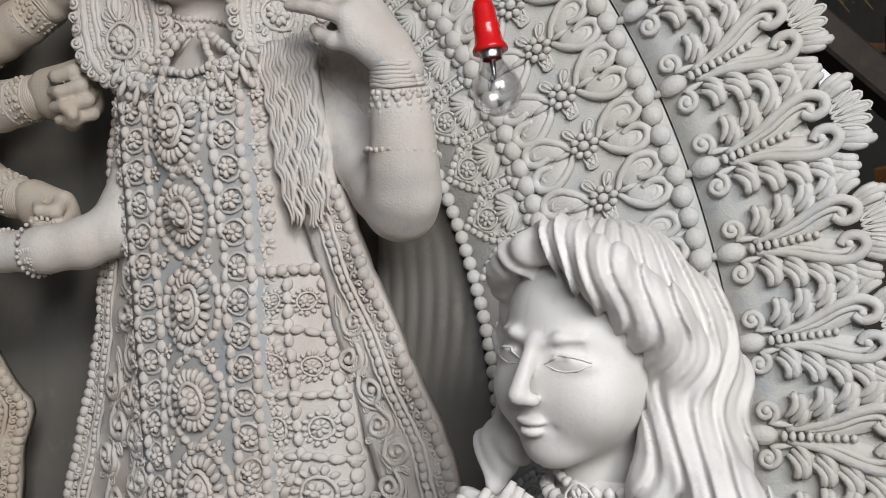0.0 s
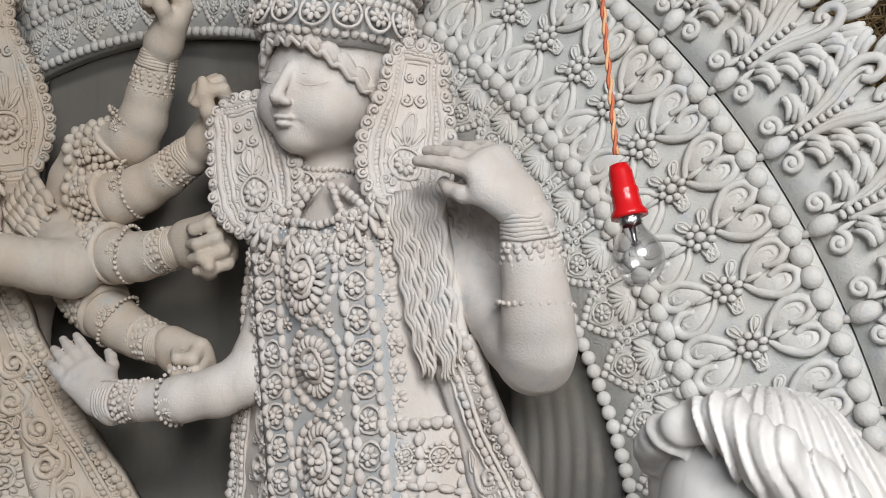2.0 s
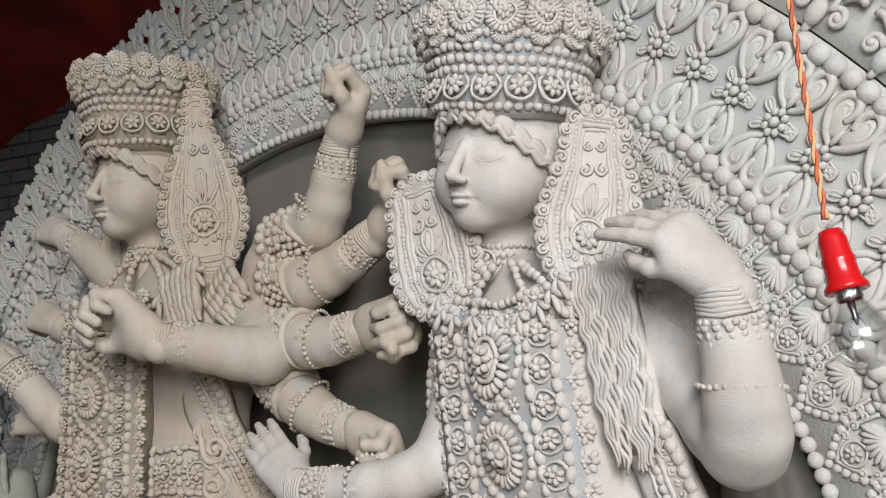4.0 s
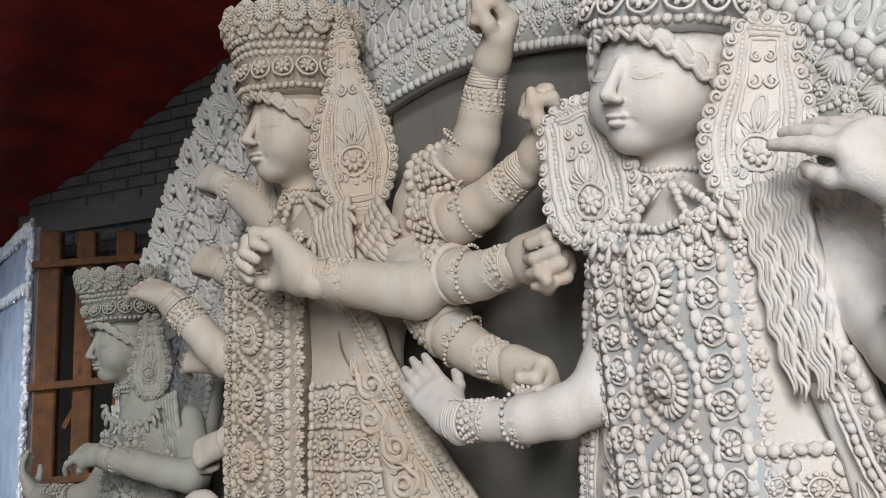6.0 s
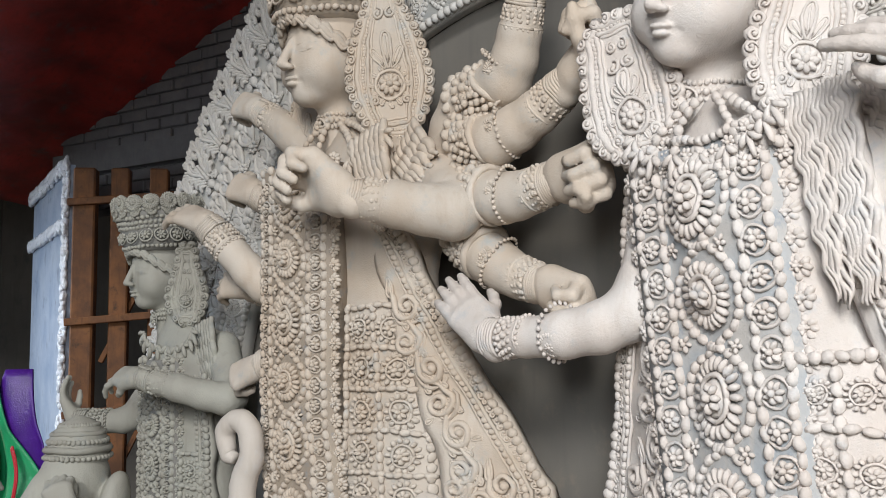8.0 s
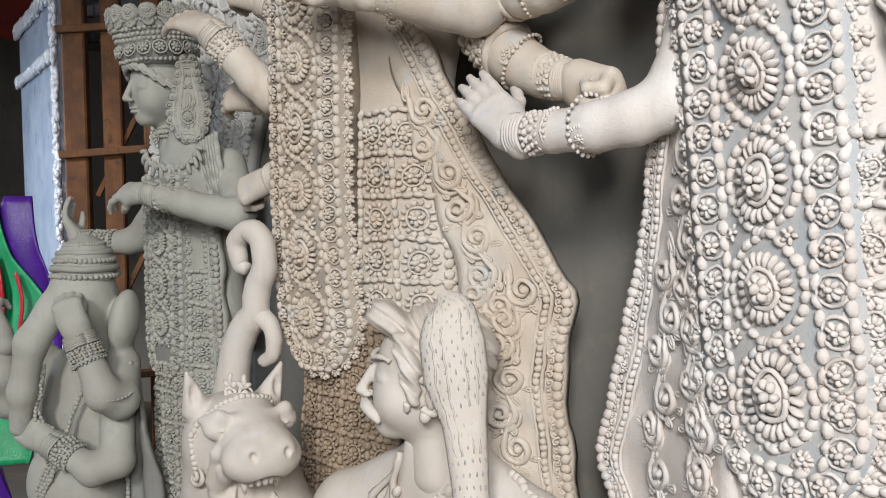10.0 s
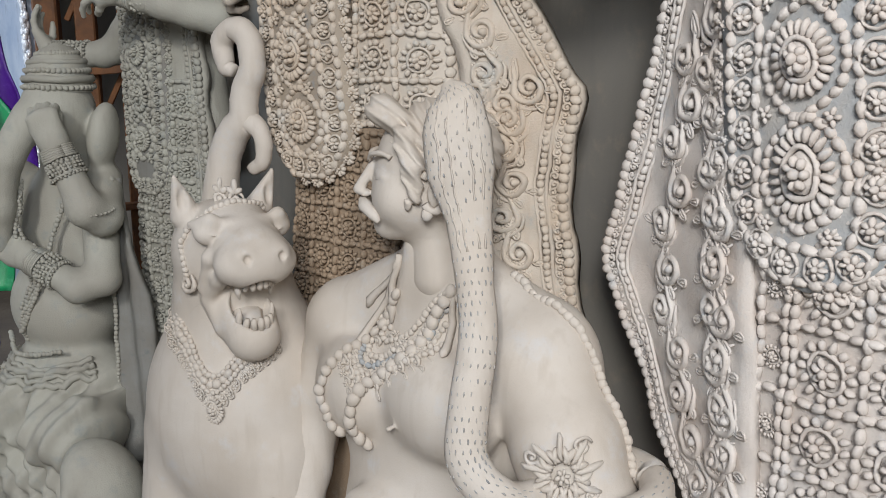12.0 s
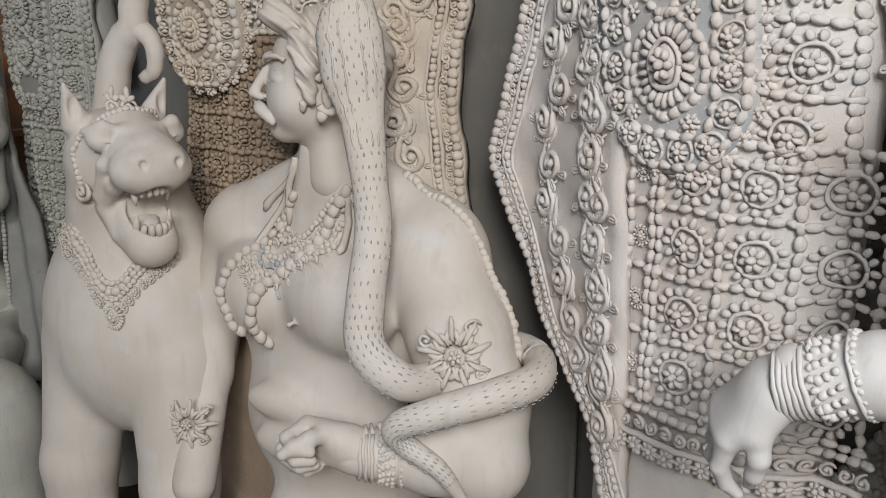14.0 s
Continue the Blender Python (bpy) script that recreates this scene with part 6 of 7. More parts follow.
    q.strip(line_of((1.0, -2.60), (0.6, -2.55), (0.05, -2.58)), line_of((1.0, -2.53), (0.6, -2.42), (0.05, -2.40)), 1.0, 0.05, 2.2, 0.02, 14, 40, 1, wave=lambda x, z: 0.012 * np.sin(x * 60 + z * 3))
    q.beads([(-2.53, 2.19, 1.0), (-2.55, 2.185, 0.6), (-2.57, 2.185, 0.1)], 0.008, 1.8, 1.2)
    r.take(q)
    # armlets, wristlet, sacred thread and a knotted girdle
    armlet(r, (-2.50, 2.065, 0.96), (-2.50, 2.10, 0.90), 0.054, 0.058, (-0.3, -1, 0), 0, False)
    cuff(r, (-2.72, 2.03, 0.755), (-2.63, 2.045, 0.715), 0.040, 0.047)
    for k in range(3):
        r.beads([g.snap(c, 0.004) for c in smooth_path([(-2.70 - 0.02 * k, 2.06, 0.98), (-2.73 - 0.02 * k, 2.04, 0.80), (-2.79 - 0.015 * k, 2.02, 0.60), (-2.86, 2.03, 0.46)], 30)], 0.0075, 1.8, 1.2)
    for k in range(4):
        p = [g.snap(c, 0.004) for c in smooth_path([(-3.0, 2.06, 0.44 - 0.02 * k), (-2.85, 2.0, 0.40 - 0.024 * k), (-2.68, 2.02, 0.42 - 0.022 * k), (-2.56, 2.1, 0.46 - 0.018 * k)], 30)]
        r.tube(p, 0.009 + 0.003 * (k % 2), 6, up=(0.3, -1, 0))
    r.beads(smooth_path([(-2.64, 2.12, 0.98), (-2.70, 2.08, 0.80), (-2.76, 2.05, 0.62), (-2.84, 2.05, 0.50)], 30), 0.009, 1.8, 1.2)
    r.beads(smooth_path([(-3.0, 2.12, 0.45), (-2.85, 2.04, 0.42), (-2.68, 2.06, 0.45)], 30), 0.009, 1.8, 1.2)
    return thing("god_statue", r, [CLAY_C, SLIP_C], FRAME_W, "grey clay seated god with big ears and draped legs", "statue")


def mouse():
    r = Relief()
    g = Sculpt((-2.62, 1.78, -0.36), (-2.2, 2.15, 0.3), 0.008)
    g.ell((-2.40, 1.96, 0.02), (0.13, 0.13, 0.22), 0.03)
    g.ell((-2.42, 1.93, 0.18), (0.075, 0.075, 0.07), 0.03)
    g.cone((-2.42, 1.88, 0.16), (-2.40, 1.83, 0.12), 0.04, 0.022, 0.03)
    g.cone((-2.40, 1.96, 0), (-2.40, 1.96, -0.33), 0.12, 0.12, 0.03)
    r.add(*g.skin())
    return thing("mouse_statue", r, [CLAY_C], FRAME_W, "small round grey clay mouse beside the seated god", "statue")


def basket(at):
    """A low round basket of woven hoops round upright stakes."""
    r = Relief()
    lathe(r, [(0.02, 0.02), (0.15, 0.02), (0.17, 0.10), (0.185, 0.21), (0.175, 0.21), (0.16, 0.10), (0.14, 0.035), (0.02, 0.035)], 1.0, 36)
    for k in range(9):
        z = 0.025 + 0.022 * k
        hoop(r, (0, 0, z), (0, 0, 1), 0.155 + 0.15 * z, 0.0095, n=40 - k % 2, beads=k % 2 == 0)
    hoop(r, (0, 0, 0.213), (0, 0, 1), 0.184, 0.013, n=40)
    return thing("basket", r, [CLAY_C], pose(*at) @ Matrix.Diagonal((0.75, 0.75, 2.6, 1)), "pale clay-smeared round woven basket on the ground", "basket")


attendant_goddess()
many_armed_goddess()
small_goddess()
young_god()
demon()
cobra()
lion()
seated_god()
mouse()
basket((-2.58, 2.43, -0.005))


# ---- the great halo behind the statues: centre (-1.25, 1.22), rings of beads, flowers and palmettes ----
HX, HZ = -1.25, 1.22


def bend(u):
    return -0.16 * max(0.0, -1.0 - u)


def on_halo(r, a, turn, lift=0.0, size=1.0):
    u = HX + r * math.cos(a)
    lean = math.atan(0.16) if u < -1.0 else 0.0
    return Matrix.Translation((u, bend(u) - lift, HZ + r * math.sin(a))) @ Matrix.Rotation(lean, 4, "Z") @ Matrix.Rotation(-turn, 4, "Y") @ Matrix.Scale(size, 4)


def ring_slab(r0, r1, a0, a1, y, thick, mats, name, wobble=0.0, n=120):
    q = Relief()
    a = np.linspace(a0, a1, n)
    rows = []
    for dy in (0, thick):
        for k in range(5):
            rr = r0 + (r1 - r0) * k / 4
            if k == 4:
                rr = rr + wobble * np.abs(np.sin(a * 38.3))
            u = HX + rr * np.cos(a)
            rows.append(np.stack([u, y + dy + np.array([bend(x) for x in u]), HZ + rr * np.sin(a)], 1))
    v = np.concatenate(rows)
    f = []
    for i in range(n - 1):
        for k in range(4):
            f.append((k * n + i, (k + 1) * n + i, (k + 1) * n + i + 1, k * n + i + 1))
            f.append(((k + 5) * n + i, (k + 5) * n + i + 1, (k + 6) * n + i + 1, (k + 6) * n + i))
        f.append((4 * n + i, 9 * n + i, 9 * n + i + 1, 4 * n + i + 1))
        f.append((i, i + 1, 5 * n + i + 1, 5 * n + i))
    q.add(v, f)
    return q.mesh(name, mats)


A0, A1 = -0.62, 3.3
halo = new("halo_arch", ring_slab(1.365, 1.805, A0, A1, 0.0, 0.05, [HALO_FIELD], "halo_arch"))
halo.matrix_world = FRAME_A
tagged(halo, "pale clay-coated arch with bead rows and moulded flowers", "arch")
border = new("halo_border", ring_slab(1.8085, 2.0, A0, A1, 0.008, 0.035, [HALO_FIELD], "halo_border", 0.03, 400))
border.matrix_world = FRAME_A
tagged(border, "pale outer halo board with curling palmettes, jagged rim", "arch")


def bead_mesh():
    q = Relief()
    q.v, q.f = [], []
    v, f = ball_template(12, 8)
    q.add(v * vec(0.0195, 0.017, 0.0185), f)
    return q.mesh("bead", [HALO])


def flower_mesh():
    """A flower with a beaded eye, four broad double-rimmed wings and small leaves between them."""
    q = Relief()
    q.ball((0, -0.014, 0), (0.0105, 0.009, 0.0105))
    for i in range(8):
        a = 2 * math.pi * i / 8
        q.ball((0.020 * math.cos(a), -0.010, 0.020 * math.sin(a)), (0.0085, 0.008, 0.0075), a)
    for s in (-1, 1):
        for h in (-1, 1):
            wing = smooth_path([(s * 0.026, 0, h * 0.004), (s * 0.044, -0.004, h * 0.030), (s * 0.074, -0.007, h * 0.052), (s * 0.104, -0.006, h * 0.046), (s * 0.112, -0.004, h * 0.022), (s * 0.094, -0.005, h * 0.007), (s * 0.070, -0.004, h * 0.012)], 36)
            q.tube(wing, 0.0088 * np.interp(np.linspace(0, 1, len(wing)), [0, 0.2, 0.8, 1], [0.6, 1, 1, 0.8]), 7)
            inner = smooth_path([(s * 0.046, -0.002, h * 0.016), (s * 0.068, -0.005, h * 0.036), (s * 0.090, -0.005, h * 0.036), (s * 0.094, -0.004, h * 0.022), (s * 0.082, -0.004, h * 0.020)], 20)
            q.tube(inner, 0.0052, 6)
            q.ball((s * 0.072, 0.0, h * 0.028), (0.044, 0.011, 0.025), s * h * 0.45)
            q.petal(h * 0.010, s * 0.020, 0.034, 0.011, s * (math.pi / 2 - h * s * 0.5), -0.002)
        q.ball((s * 0.046, -0.006, 0), (0.018, 0.007, 0.006), 0)
    q.v = [p * vec(1, 1, 0.86) for p in q.v]
    return q.mesh("flower_ornament", [HALO])


def palmette_mesh():
    """A tall palmette, its foot at x = 0 and its tip at x = 0.25: a heart of two scrolled fronds, comma leaves down its sides."""
    q = Relief()
    q.ball((-0.004, -0.008, 0), (0.026, 0.014, 0.017))
    q.ball((-0.028, -0.004, 0), (0.014, 0.008, 0.007))

    def comma(x, z, length, angle, hand, wide=1.0):
        t = np.linspace(0, 1, 9)
        for k, (off, ln, rr) in enumerate(((0.0, 1.0, 0.0082), (0.0105, 0.86, 0.0072), (-0.0105, 0.82, 0.0072))):
            b = angle + hand * (2.1 * t ** 2.2)
            px_ = x + np.cumsum(np.cos(b)) * length * ln / 9 - off * math.sin(angle) * wide
            pz_ = z + np.cumsum(np.sin(b)) * length * ln / 9 + off * math.cos(angle) * wide
            q.tube(np.stack([px_, -0.004 - 0.006 * np.sin(t * 3), pz_], 1), rr * np.interp(t, [0, 0.4, 0.85, 1], [0.5, 1, 1.15, 0.6]), 6)
    for s in (-1, 1):
        q.scroll(0.004, s * 0.036, 0.018, -s * 1.2, 1.4, s, 0.36, -0.004, tail=(0.050, 0, s * 0.014))
        for k in range(4):
            comma(0.034 + 0.034 * k, s * (0.018 + 0.011 * k), 0.060, s * (0.62 - 0.05 * k), s * (0.9 - 0.1 * k))
            q.ball((0.060 + 0.034 * k, 0.0, s * (0.036 + 0.010 * k)), (0.030, 0.007, 0.014), s * 0.8)
        heart = smooth_path([(0.034, -0.004, s * 0.009), (0.085, -0.008, s * 0.019), (0.135, -0.011, s * 0.040), (0.172, -0.012, s * 0.048), (0.196, -0.011, s * 0.034), (0.192, -0.010, s * 0.016), (0.172, -0.009, s * 0.012), (0.160, -0.009, s * 0.023)], 40)
        q.tube(heart, 0.0088 * np.interp(np.linspace(0, 1, len(heart)), [0, 0.3, 0.8, 1], [0.6, 1, 1, 0.85]), 7)
        p = smooth_path([(0.06, -0.005, s * 0.009), (0.105, -0.008, s * 0.016), (0.14, -0.010, s * 0.030), (0.165, -0.010, s * 0.034), (0.178, -0.009, s * 0.025)], 22)
        q.tube(p, 0.0052, 6)
        q.ball((0.173, -0.010, s * 0.024), 0.0075)
        q.ball((0.12, -0.001, s * 0.020), (0.075, 0.008, 0.020), s * 0.25)
        comma(0.160, s * 0.052, 0.060, s * 0.75, -s * 0.3)
        comma(0.190, s * 0.034, 0.058, s * 0.45, -s * 0.25, 0.8)
    for k in range(9):
        q.ball((0.030 + 0.0125 * k, -0.011, 0), (0.0056, 0.0075, 0.0088 - 0.0003 * k), 0)
    for a in (-0.42, -0.21, 0, 0.21, 0.42):
        q.petal(0.196, a * 0.04, 0.060 - 0.03 * abs(a), 0.010, a * 1.1, -0.004)
    return q.mesh("palmette", [HALO])


def fan_mesh():
    """A pointed leaf with a beaded edge: its foot at x = 0, its tip at x = 0.115, a flower and ribs within."""
    q = Relief()
    out = []
    for s in (-1, 1):
        e = smooth_path([(0.0, 0, s * 0.052), (0.045, 0, s * 0.052), (0.08, 0, s * 0.034), (0.112, 0, 0.0)], 24)
        q.beads(e, 0.0075, 1.9, 1.1)
        q.tube(e * vec(0.84, 1, 0.78) + vec(0.004, -0.001, 0), 0.004, 5)
        for k in range(3):
            q.scroll(0.028 + 0.02 * k, s * (0.046 - 0.008 * k), 0.009, 0, 1.2, s, 0.3, -0.003)
    for i in range(7):
        a = (i - 3) / 3 * 0.75
        t = np.linspace(0.1, 1, 6)
        q.tube(np.stack([0.008 + 0.04 * t * np.cos(a), -0.004 - 0.004 * np.sin(t * 3), 0.052 * t * np.sin(a)], 1), 0.0042 * np.interp(t, [0, 0.8, 1], [0.5, 1.2, 0.8]), 5)
    q.rosette(0.066, 0, 0.02, 7, True, -0.005)
    q.ball((0.05, 0.002, 0), (0.055, 0.006, 0.042))
    return q.mesh("fan_leaf", [HALO])


BEAD, FLOWER, PALMETTE, FAN = bead_mesh(), flower_mesh(), palmette_mesh(), fan_mesh()
rng = random.Random(3)
for r_, step, owner in ((1.53, 0.0355, halo), (1.785, 0.0375, halo)):
    a = A0 + 0.02
    while a < A1 - 0.02:
        part("bead", BEAD, owner, on_halo(r_, a, a + math.pi / 2, 0.006, 1 + rng.uniform(-0.05, 0.05)))
        a += step / r_
for r_, step, sz in ((1.373, 0.026, 0.72), (1.512, 0.024, 0.62)):
    a, count = A0 + 0.02, 0
    while a < A1 - 0.02 and count < 290:
        part("small_bead", BEAD, halo, on_halo(r_, a, a + math.pi / 2, 0.004, sz))
        a += step / r_
        count += 1
a, i = A0 + 0.04, 0
while a < A1 - 0.05:
    part("flower_ornament", FLOWER, halo, on_halo(1.657, a, a + rng.uniform(-0.06, 0.06), 0.003, rng.uniform(0.95, 1.03)))
    a += 0.0605
a = A0 + 0.04
while a < A1 - 0.05:
    part("palmette", PALMETTE, border, on_halo(1.84, a, a + rng.uniform(-0.04, 0.04), 0.0, rng.uniform(0.97, 1.05)))
    a += 0.082
a = A0 + 0.04
while a < A1 - 0.05:
    part("fan_leaf", FAN, halo, on_halo(1.502, a, a + math.pi + rng.uniform(-0.05, 0.05), 0.003))
    a += 0.072

# grey cloth stretched behind the statues, in three breadths
def half_chord(x):
    return HZ + math.sqrt(max(1.39 ** 2 - (x - HX) ** 2, 0.0004))


for x0, x1 in ((-2.62, -1.6), (-1.605, -0.758), (-0.749, 0.12)):
    q = Relief()
    nx, nz = 50, 50
    xs = np.linspace(x0, x1, nx)
    tops = np.array([half_chord(x) for x in xs])
    k = np.linspace(0, 1, nz)[:, None]
    z = tops[None] * (1 - k) + (-0.34) * k
    x = np.repeat(xs[None], nz, 0)
    y = 0.05 + 0.0012 * np.sin(x * 23 + 2 * np.sin(z * 2.3)) + 0.008 * np.sin(x * 5 + z) - 0.16 * np.maximum(0, -1.0 - x)
    front = np.stack([x, y, z], -1).reshape(-1, 3)
    i, j = np.meshgrid(np.arange(nz - 1), np.arange(nx - 1), indexing="ij")
    f = np.stack([i * nx + j, (i + 1) * nx + j, (i + 1) * nx + j + 1, i * nx + j + 1], -1).reshape(-1, 4)
    n = nx * nz
    rim = np.array(list(range(nx)) + [c * nx + nx - 1 for c in range(1, nz)] + list(range(n - 2, n - nx - 1, -1)) + [c * nx for c in range(nz - 2, 0, -1)])
    nxt = np.roll(rim, -1)
    q.add(np.concatenate([front, front + vec(0, 0.012, 0)]), np.concatenate([f, f[:, ::-1] + n, np.stack([rim, nxt, nxt + n, rim + n], 1)]))
    thing("grey_cloth", q, [GREY_CLOTH], FRAME_A, "dull grey cloth stretched flat behind the statues", "cloth")

# pinched cloth gathers beside the garlanded goddess
q = Relief()
rnd = random.Random(4)
edge = line_of((1.85, -0.07), (1.752, -0.012), (1.571, 0.058), (1.33, 0.10), (0.9, 0.13))
q.strip(lambda z: -0.16, edge, 1.85, 0.9, 0.03, 0.012, 40, 60, wave=lambda x, z: -0.006 * np.abs(np.sin(x * 95 + 3 * np.sin(z * 7))) * np.exp(-((z - 1.52) / 0.13) ** 2) + 0.003 * np.sin(x * 11 + z * 7))
thing("gathered_cloth", q, [GREY_CLOTH], FRAME_A, "grey cloth with pinched gathers hanging beside a statue", "cloth")

# ---- the hanging lamp ----
def hanging_lamp():
    lamp = new("hanging_bulb")
    lamp.matrix_world = FRAME_A @ pose(0.302, -0.5, 1.92)
    tagged(lamp, "unlit clear bulb in a red plastic holder on a twisted cord", "lamp")
    tilt = pose(0.004, 0, 0.0, 0, -10, 0) @ Matrix.Scale(0.9, 4)
    q = Relief()
    lathe(q, [(0.004, 0.068), (0.013, 0.066), (0.0165, 0.055), (0.0175, 0.034), (0.0195, 0.030), (0.0195, 0.026), (0.0185, 0.022), (0.0205, 0.004), (0.0255, -0.004), (0.0255, -0.009), (0.022, -0.010), (0.012, -0.006)], 1, 28)
    part("holder", q.mesh("holder", [RED_PLASTIC]), lamp, tilt, "red plastic bulb holder")
    q = Relief()
    lathe(q, [(0.0155, -0.004), (0.016, -0.012), (0.015, -0.014), (0.016, -0.017), (0.0145, -0.020)], 1, 24)
    part("cap", q.mesh("cap", [METAL]), lamp, tilt, "metal bulb cap")
    q = Relief()
    prof = [(0.0145, -0.018), (0.0165, -0.024), (0.0225, -0.034), (0.0300, -0.046), (0.0345, -0.058), (0.0352, -0.068), (0.0325, -0.081), (0.0245, -0.093), (0.0130, -0.1005), (0.0005, -0.103)]
    lathe(q, prof, 1, 32)
    part("glass", q.mesh("glass", [GLASS]), lamp, tilt, "clear glass")
    q = Relief()
    q.tube([(0, 0, -0.022), (0, 0, -0.045), (0, 0, -0.05)], [0.005, 0.003, 0.001], 8, up=(0, -1, 0))
    for s in (-1, 1):
        q.tube([(s * 0.003, 0, -0.04), (s * 0.011, 0, -0.055), (s * 0.012, 0, -0.06)], 0.0007, 5)
    q.tube([(-0.012, 0, -0.06), (-0.004, 0.004, -0.063), (0.004, 0.004, -0.063), (0.012, 0, -0.06)], 0.0004, 4)
    part("filament", q.mesh("filament", [METAL]), lamp, tilt)
    for k, mat in ((0, CORD_A), (1, CORD_B)):
        q = Relief()
        t = np.linspace(0, 1, 260)
        a = t * 2 * np.pi * 42 + k * math.pi
        q.tube(np.stack([-0.009 - 0.13 * t + 0.012 * np.sin(t * 3) + 0.0022 * np.cos(a), 0.0022 * np.sin(a), 0.072 + 1.9 * t], 1), 0.0024, 5, up=(0, -1, 0))
        part("cord_strand", q.mesh("cord_strand", [mat]), lamp, None, "twisted cloth-covered cord")


hanging_lamp()

# ---- the shed ----
plain_box("floor", (-9, -5, -0.1), (6, 7, 0.0), EARTH, label="bare earth workshop floor", category="floor")
plain_box("wall_back", (-9, 6.0, 0.0), (6, 6.2, 5.0), PLASTER, label="dull shed wall", category="wall")
plain_box("wall_left", (-9.2, -5, 0.0), (-9, 6.2, 5.0), PLASTER, label="dull shed wall", category="wall")
plain_box("wall_right", (4.6, -5, 0.0), (4.8, 6.2, 5.0), PLASTER, label="dull shed wall", category="wall")
plain_box("ceiling", (-9.2, -0.3, 4.7), (4.8, 6.2, 4.8), DARK_WOOD, label="dark shed roof", category="ceiling")
for nm, lo, hi in (("plinth", (-3.4, 1.3, 0.004), (0.2, 2.75, 0.03)),):
    plain_box(nm, lo, hi, DARK_WOOD, kind="", label="low timber base boards under the statues", category="base")


def brick_wall(name, x0, x1, y, z0, z1, m):
    wall = plain_box(name, (x0, y + 0.012, z0), (x1, y + 0.22, z1), MORTAR, label="rough dark brick wall", category="wall", m=m)
    bm = bmesh.new()
    bmesh.ops.create_cube(bm, size=1)
    bmesh.ops.scale(bm, vec=(0.235, 0.03, 0.068), verts=bm.verts)
    bmesh.ops.bevel(bm, geom=bm.edges[:], offset=0.006, segments=1, affect="EDGES")
    me = bpy.data.meshes.new("brick")
    bm.to_mesh(me)
    bm.free()
    me.materials.append(BRICK)
    row, z = 0, z0 + 0.04
    rr = random.Random(2)
    while z < z1 - 0.03:
        x = x0 + 0.12 + (0.12 if row % 2 else 0)
        while x < x1 - 0.12:
            part("brick", me, wall, pose(x, y + rr.uniform(-0.004, 0.006), z, 0, rr.uniform(-0.8, 0.8), 0))
            x += 0.25
        z += 0.08
        row += 1
    return wall


brick_wall("wall_brick", -5.6, -2.2, 4.2, 2.55, 4.3, FRAME_W)
plain_box("brick_lintel", (-5.6, 4.13, 2.80), (-2.2, 4.20, 2.95), MORTAR, label="rough concrete band along the brick wall", category="wall", m=FRAME_W)

# sagging red roof sheet, a lean-to slope over the shed's back corner
q = Relief()
q.strip(lambda z: -1.0, lambda z: 3.0, 1.7, -3.2, 0, 0.01, 60, 50, wave=lambda x, z: 0.03 * np.sin(x * 3.1) + 0.025 * np.sin(z * 5 + x) + 0.012 * np.sin(x * 17))
thing("roof_sheet", q, [RED_SHEET], FRAME_W @ pose(-5.43, 4.2, 3.10) @ pose(0, 0, 0, 0, -21.3, 0) @ pose(0, 0, 0, -90, 0, 0), "sagging dark red roof sheeting", "sheet", kind="structure")


def timber(name, a, b, w, mat, parent=None, label="", category=""):
    a, b = Vector(a), Vector(b)
    bm = bmesh.new()
    bmesh.ops.create_cube(bm, size=1)
    bmesh.ops.scale(bm, vec=(w, w * 0.8, (b - a).length), verts=bm.verts)
    bmesh.ops.bevel(bm, geom=bm.edges[:], offset=w * 0.08, segments=1, affect="EDGES")
    me = bpy.data.meshes.new(name)
    bm.to_mesh(me)
    bm.free()
    me.materials.append(mat)
    ob = new(name, me)
    m = Matrix.Translation((a + b) / 2) @ (b - a).to_track_quat("Z", "Y").to_matrix().to_4x4()
    if parent is not None:
        ob.parent = parent
        ob.matrix_local = m
    else:
        ob.matrix_world = m
        tagged(ob, label, category)
    return ob


# timber lattice frame standing behind on the left
lattice = tagged(new("timber_frame"), "brown timber lattice frame standing against the dark", "frame")
lattice.matrix_world = FRAME_W @ pose(-4.17, 3.6, -0.35, 0, 0, 38)
for x in (-0.24, -0.05, 0.16):
    timber("post", (x, 0, 0), (x, 0, 2.98), 0.10 if x > -0.1 else 0.12, WOOD, lattice)
for z in (0.9, 1.62, 2.12, 2.78):
    timber("rail", (-0.32, -0.06, z), (0.34, -0.06, z + 0.05), 0.05, WOOD, lattice)
for z in (1.1, 1.9):
    timber("brace", (-0.15, 0.03, z), (0.22, 0.03, z + 0.75), 0.035, WOOD, lattice)

# pale board with a crinkled foil border
board = plain_box("framed_board", (-1.5, 0, 0), (0, 0.03, 3.0), WHITE_BOARD, kind="", label="pale blue board edged with crinkled silver foil", category="board", m=FRAME_W @ pose(-4.50, 3.45, -0.33, 0, 0, -28))


def foil_strip(a, b, w):
    q = Relief()
    rr = random.Random(7)
    p = resample([a, b], 0.028)
    for k in p:
        for j in range(4):
            q.ball((k[0] + rr.uniform(-w, w), k[1] - 0.01 + rr.uniform(-0.01, 0.01), k[2] + rr.uniform(-w, w)), (0.03, 0.014, 0.022), rr.uniform(0, 3))
    return q.mesh("foil_border", [FOIL])


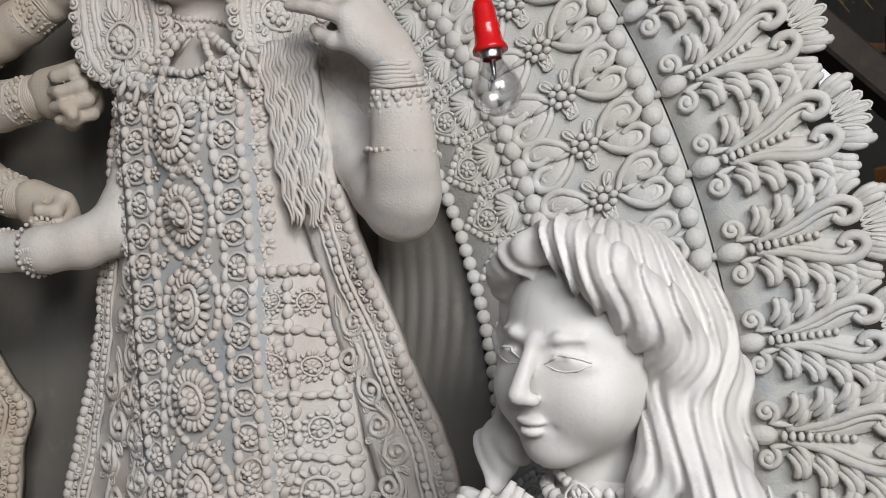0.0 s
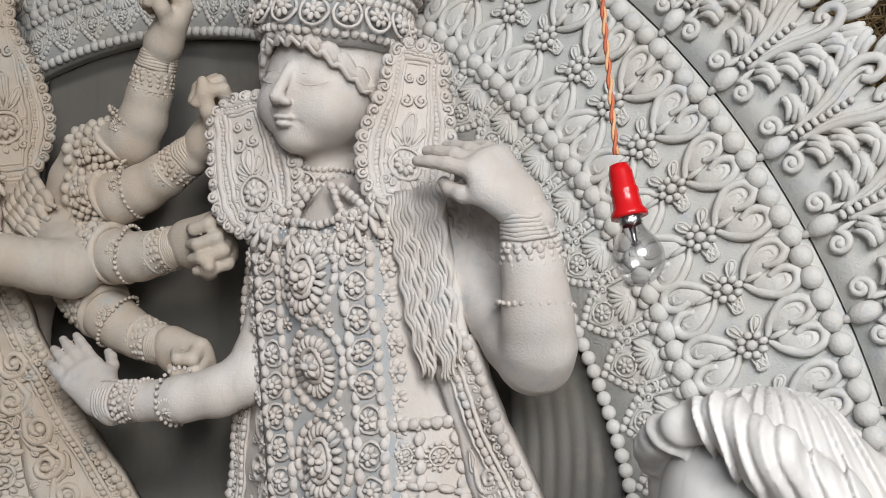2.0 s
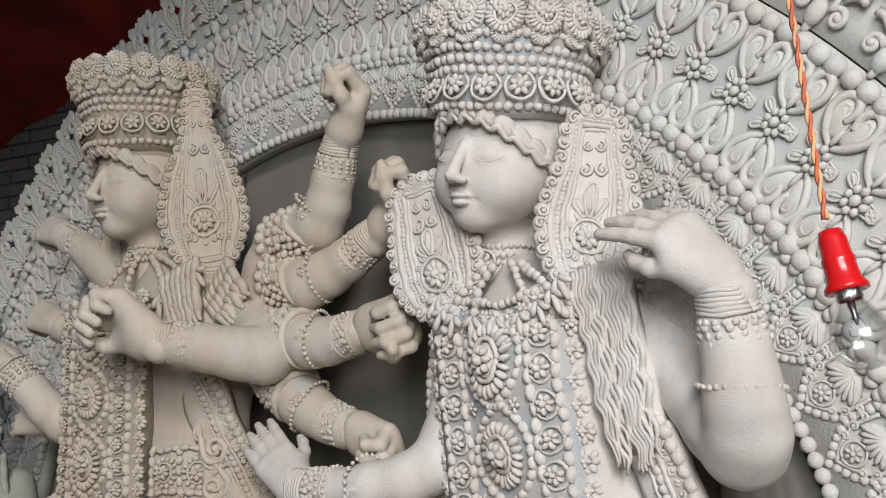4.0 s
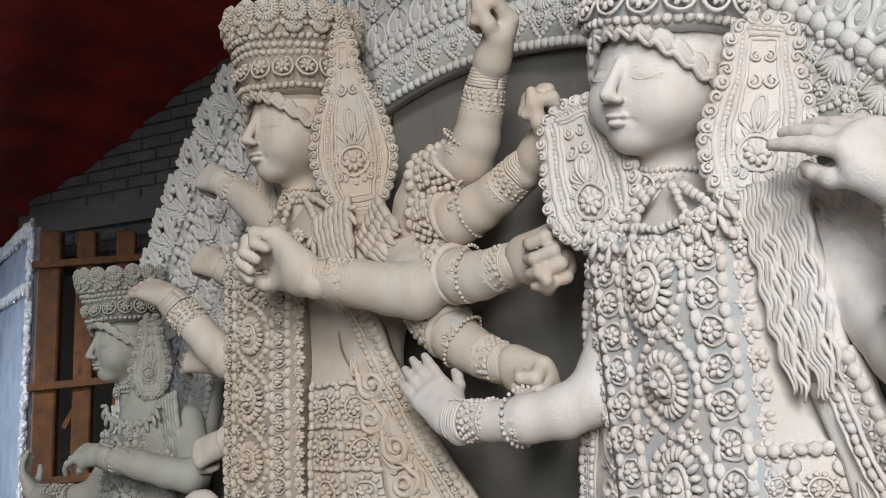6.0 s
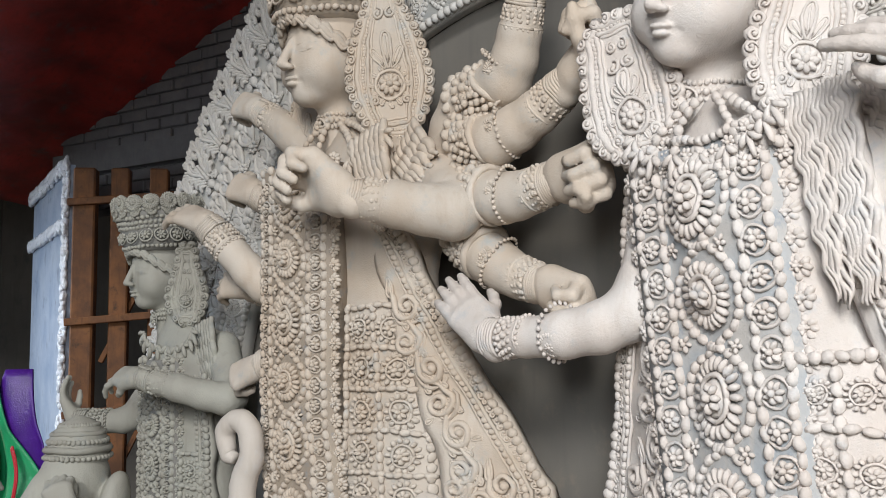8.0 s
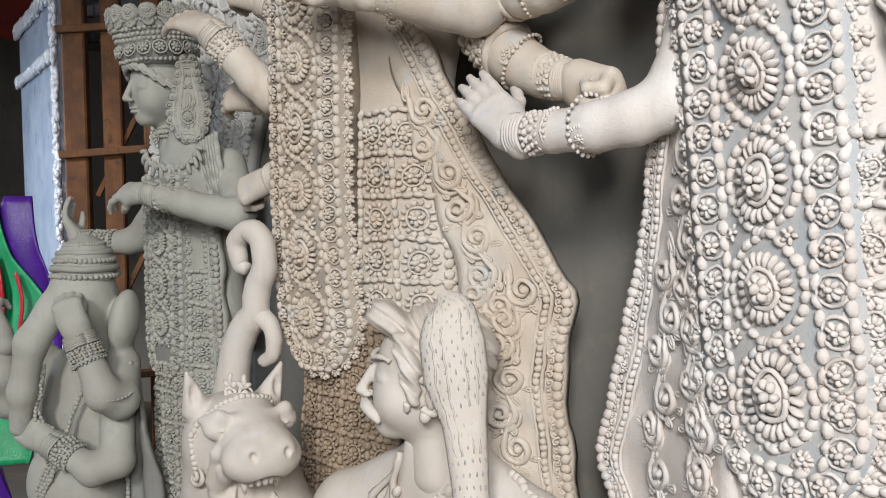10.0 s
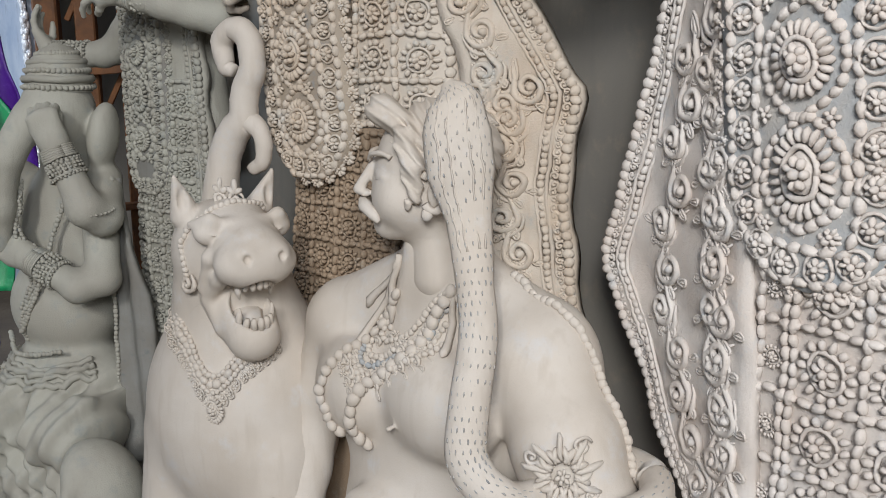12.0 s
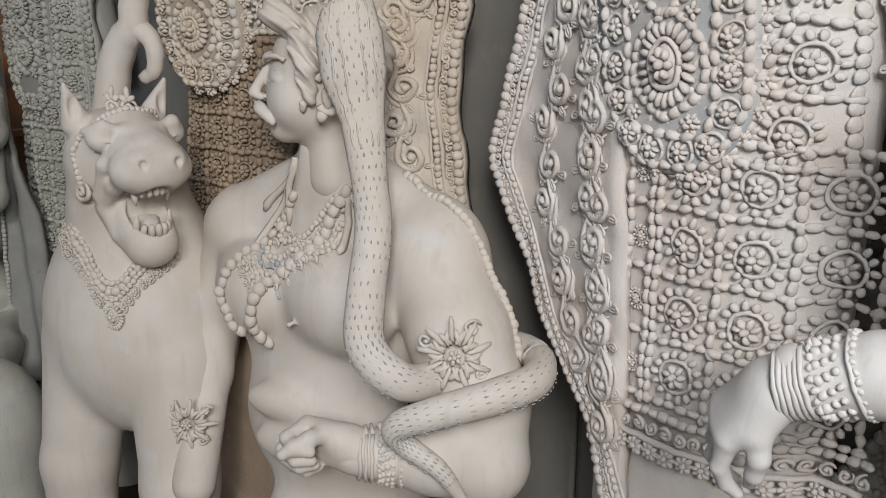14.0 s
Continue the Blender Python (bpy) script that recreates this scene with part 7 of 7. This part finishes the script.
part("foil_border", foil_strip((0.0, -0.01, 0), (0.0, -0.01, 3.0), 0.03), board)
part("foil_border", foil_strip((-1.5, -0.01, 3.0), (0, -0.01, 3.0), 0.03), board)
part("foil_border", foil_strip((-1.5, -0.01, 2.66), (-0.1, -0.01, 2.66), 0.02), board)


# bright satin dress cloth at the far left
def satin():
    q = Relief()

    def sheet(l, rgt, z0, z1, y, mat):
        q.strip(l, rgt, z0, z1, y, 0.008, 24, 50, mat, wave=lambda x, z: 0.035 * np.sin(x * 26 + z * 4) + 0.02 * np.sin(z * 11 + x * 7))
    sheet(line_of((1.75, -3.70), (-0.14, -4.2)), line_of((1.75, -3.62), (1.5, -3.56), (1.29, -3.43), (1.0, -3.50), (0.8, -3.62), (0.6, -3.8), (-0.14, -3.95)), 1.75, -0.14, 0.0, 1)
    sheet(line_of((1.72, -3.76), (0.6, -4.2)), line_of((1.72, -3.70), (1.5, -3.64), (1.29, -3.52), (1.0, -3.58), (0.6, -3.66)), 1.72, 0.6, -0.03, 0)
    sheet(line_of((1.50, -3.95), (1.2, -4.0)), line_of((1.50, -3.76), (1.36, -3.70), (1.2, -3.74)), 1.5, 1.2, -0.075, 2)
    for i in range(40):
        t = i / 39
        q.ball((-3.60 + 0.02 * math.sin(t * 9) + 0.06 * t, -0.065, 1.42 - 0.5 * t), (0.012, 0.006, 0.016), None, 2)
    thing("satin_cloth", q, [GREEN, PURPLE, RED_SATIN], FRAME_W @ pose(0, 2.6, -0.2, 0, 0, 0), "shiny green and purple satin cloth with red edging", "cloth")


satin()

# straw, old beams and a bright opening beyond the halo's edge
win = new("window_opening")
tagged(win, "bright gap in the far shed wall with pale sill", "window", kind="structure")
pane = plain_box("pane", (-0.11, 0, -0.10), (0.09, 0.01, 0.085), WHITE_BOARD, kind="")
pane.parent = win
win.matrix_world = FRAME_W @ pose(1.36, 3.0, 2.24)
glow = bpy.data.materials.new("daylight_beyond")
glow.use_nodes = True
glow.node_tree.nodes["Principled BSDF"].inputs["Emission Color"].default_value = (0.85, 0.92, 1, 1)
glow.node_tree.nodes["Principled BSDF"].inputs["Emission Strength"].default_value = 0.8
pane.data.materials.clear()
pane.data.materials.append(glow)
sill = plain_box("sill", (-0.16, -0.04, 0.085), (0.12, 0.02, 0.11), WOOD, kind="")
sill.parent = win
for a, b, w, mt in (((0.98, 2.62, 2.75), (1.02, 2.62, 4.1), 0.10, WOOD), ((1.10, 2.55, 2.8), (1.06, 2.55, 4.0), 0.16, DARK_WOOD), ((0.92, 2.4, 2.66), (1.6, 2.4, 2.08), 0.11, DARK_WOOD), ((1.36, 2.6, 2.72), (1.42, 2.6, 0.0), 0.15, DARK_WOOD), ((1.12, 2.3, 2.2), (1.7, 2.5, 2.32), 0.07, WOOD), ((1.2, 2.7, 2.2), (1.3, 2.7, 0.0), 0.4, DARK_WOOD)):
    timber("old_beam", a, b, w, mt, None, "rough dark wooden beam leaning beyond the halo", "beam")["group"] = "old beams beyond the halo"
q = Relief()
rr = random.Random(11)
for i in range(1500):
    c = vec(rr.uniform(0.7, 1.25), rr.uniform(2.62, 2.8), rr.uniform(2.48, 3.1))
    d = vec(rr.gauss(0, 1), rr.gauss(0, 0.5), rr.gauss(0, 0.8))
    d = unit(d) * rr.uniform(0.05, 0.14)
    q.tube([c - d, c + vec(0, 0, rr.uniform(-0.02, 0.02)), c + d], 0.003, 4, up=(0.2, -1, 0.3))
thing("straw_heap", q, [STRAW], FRAME_W, "loose dry straw stuffed among the beams", "straw", kind="stuff")
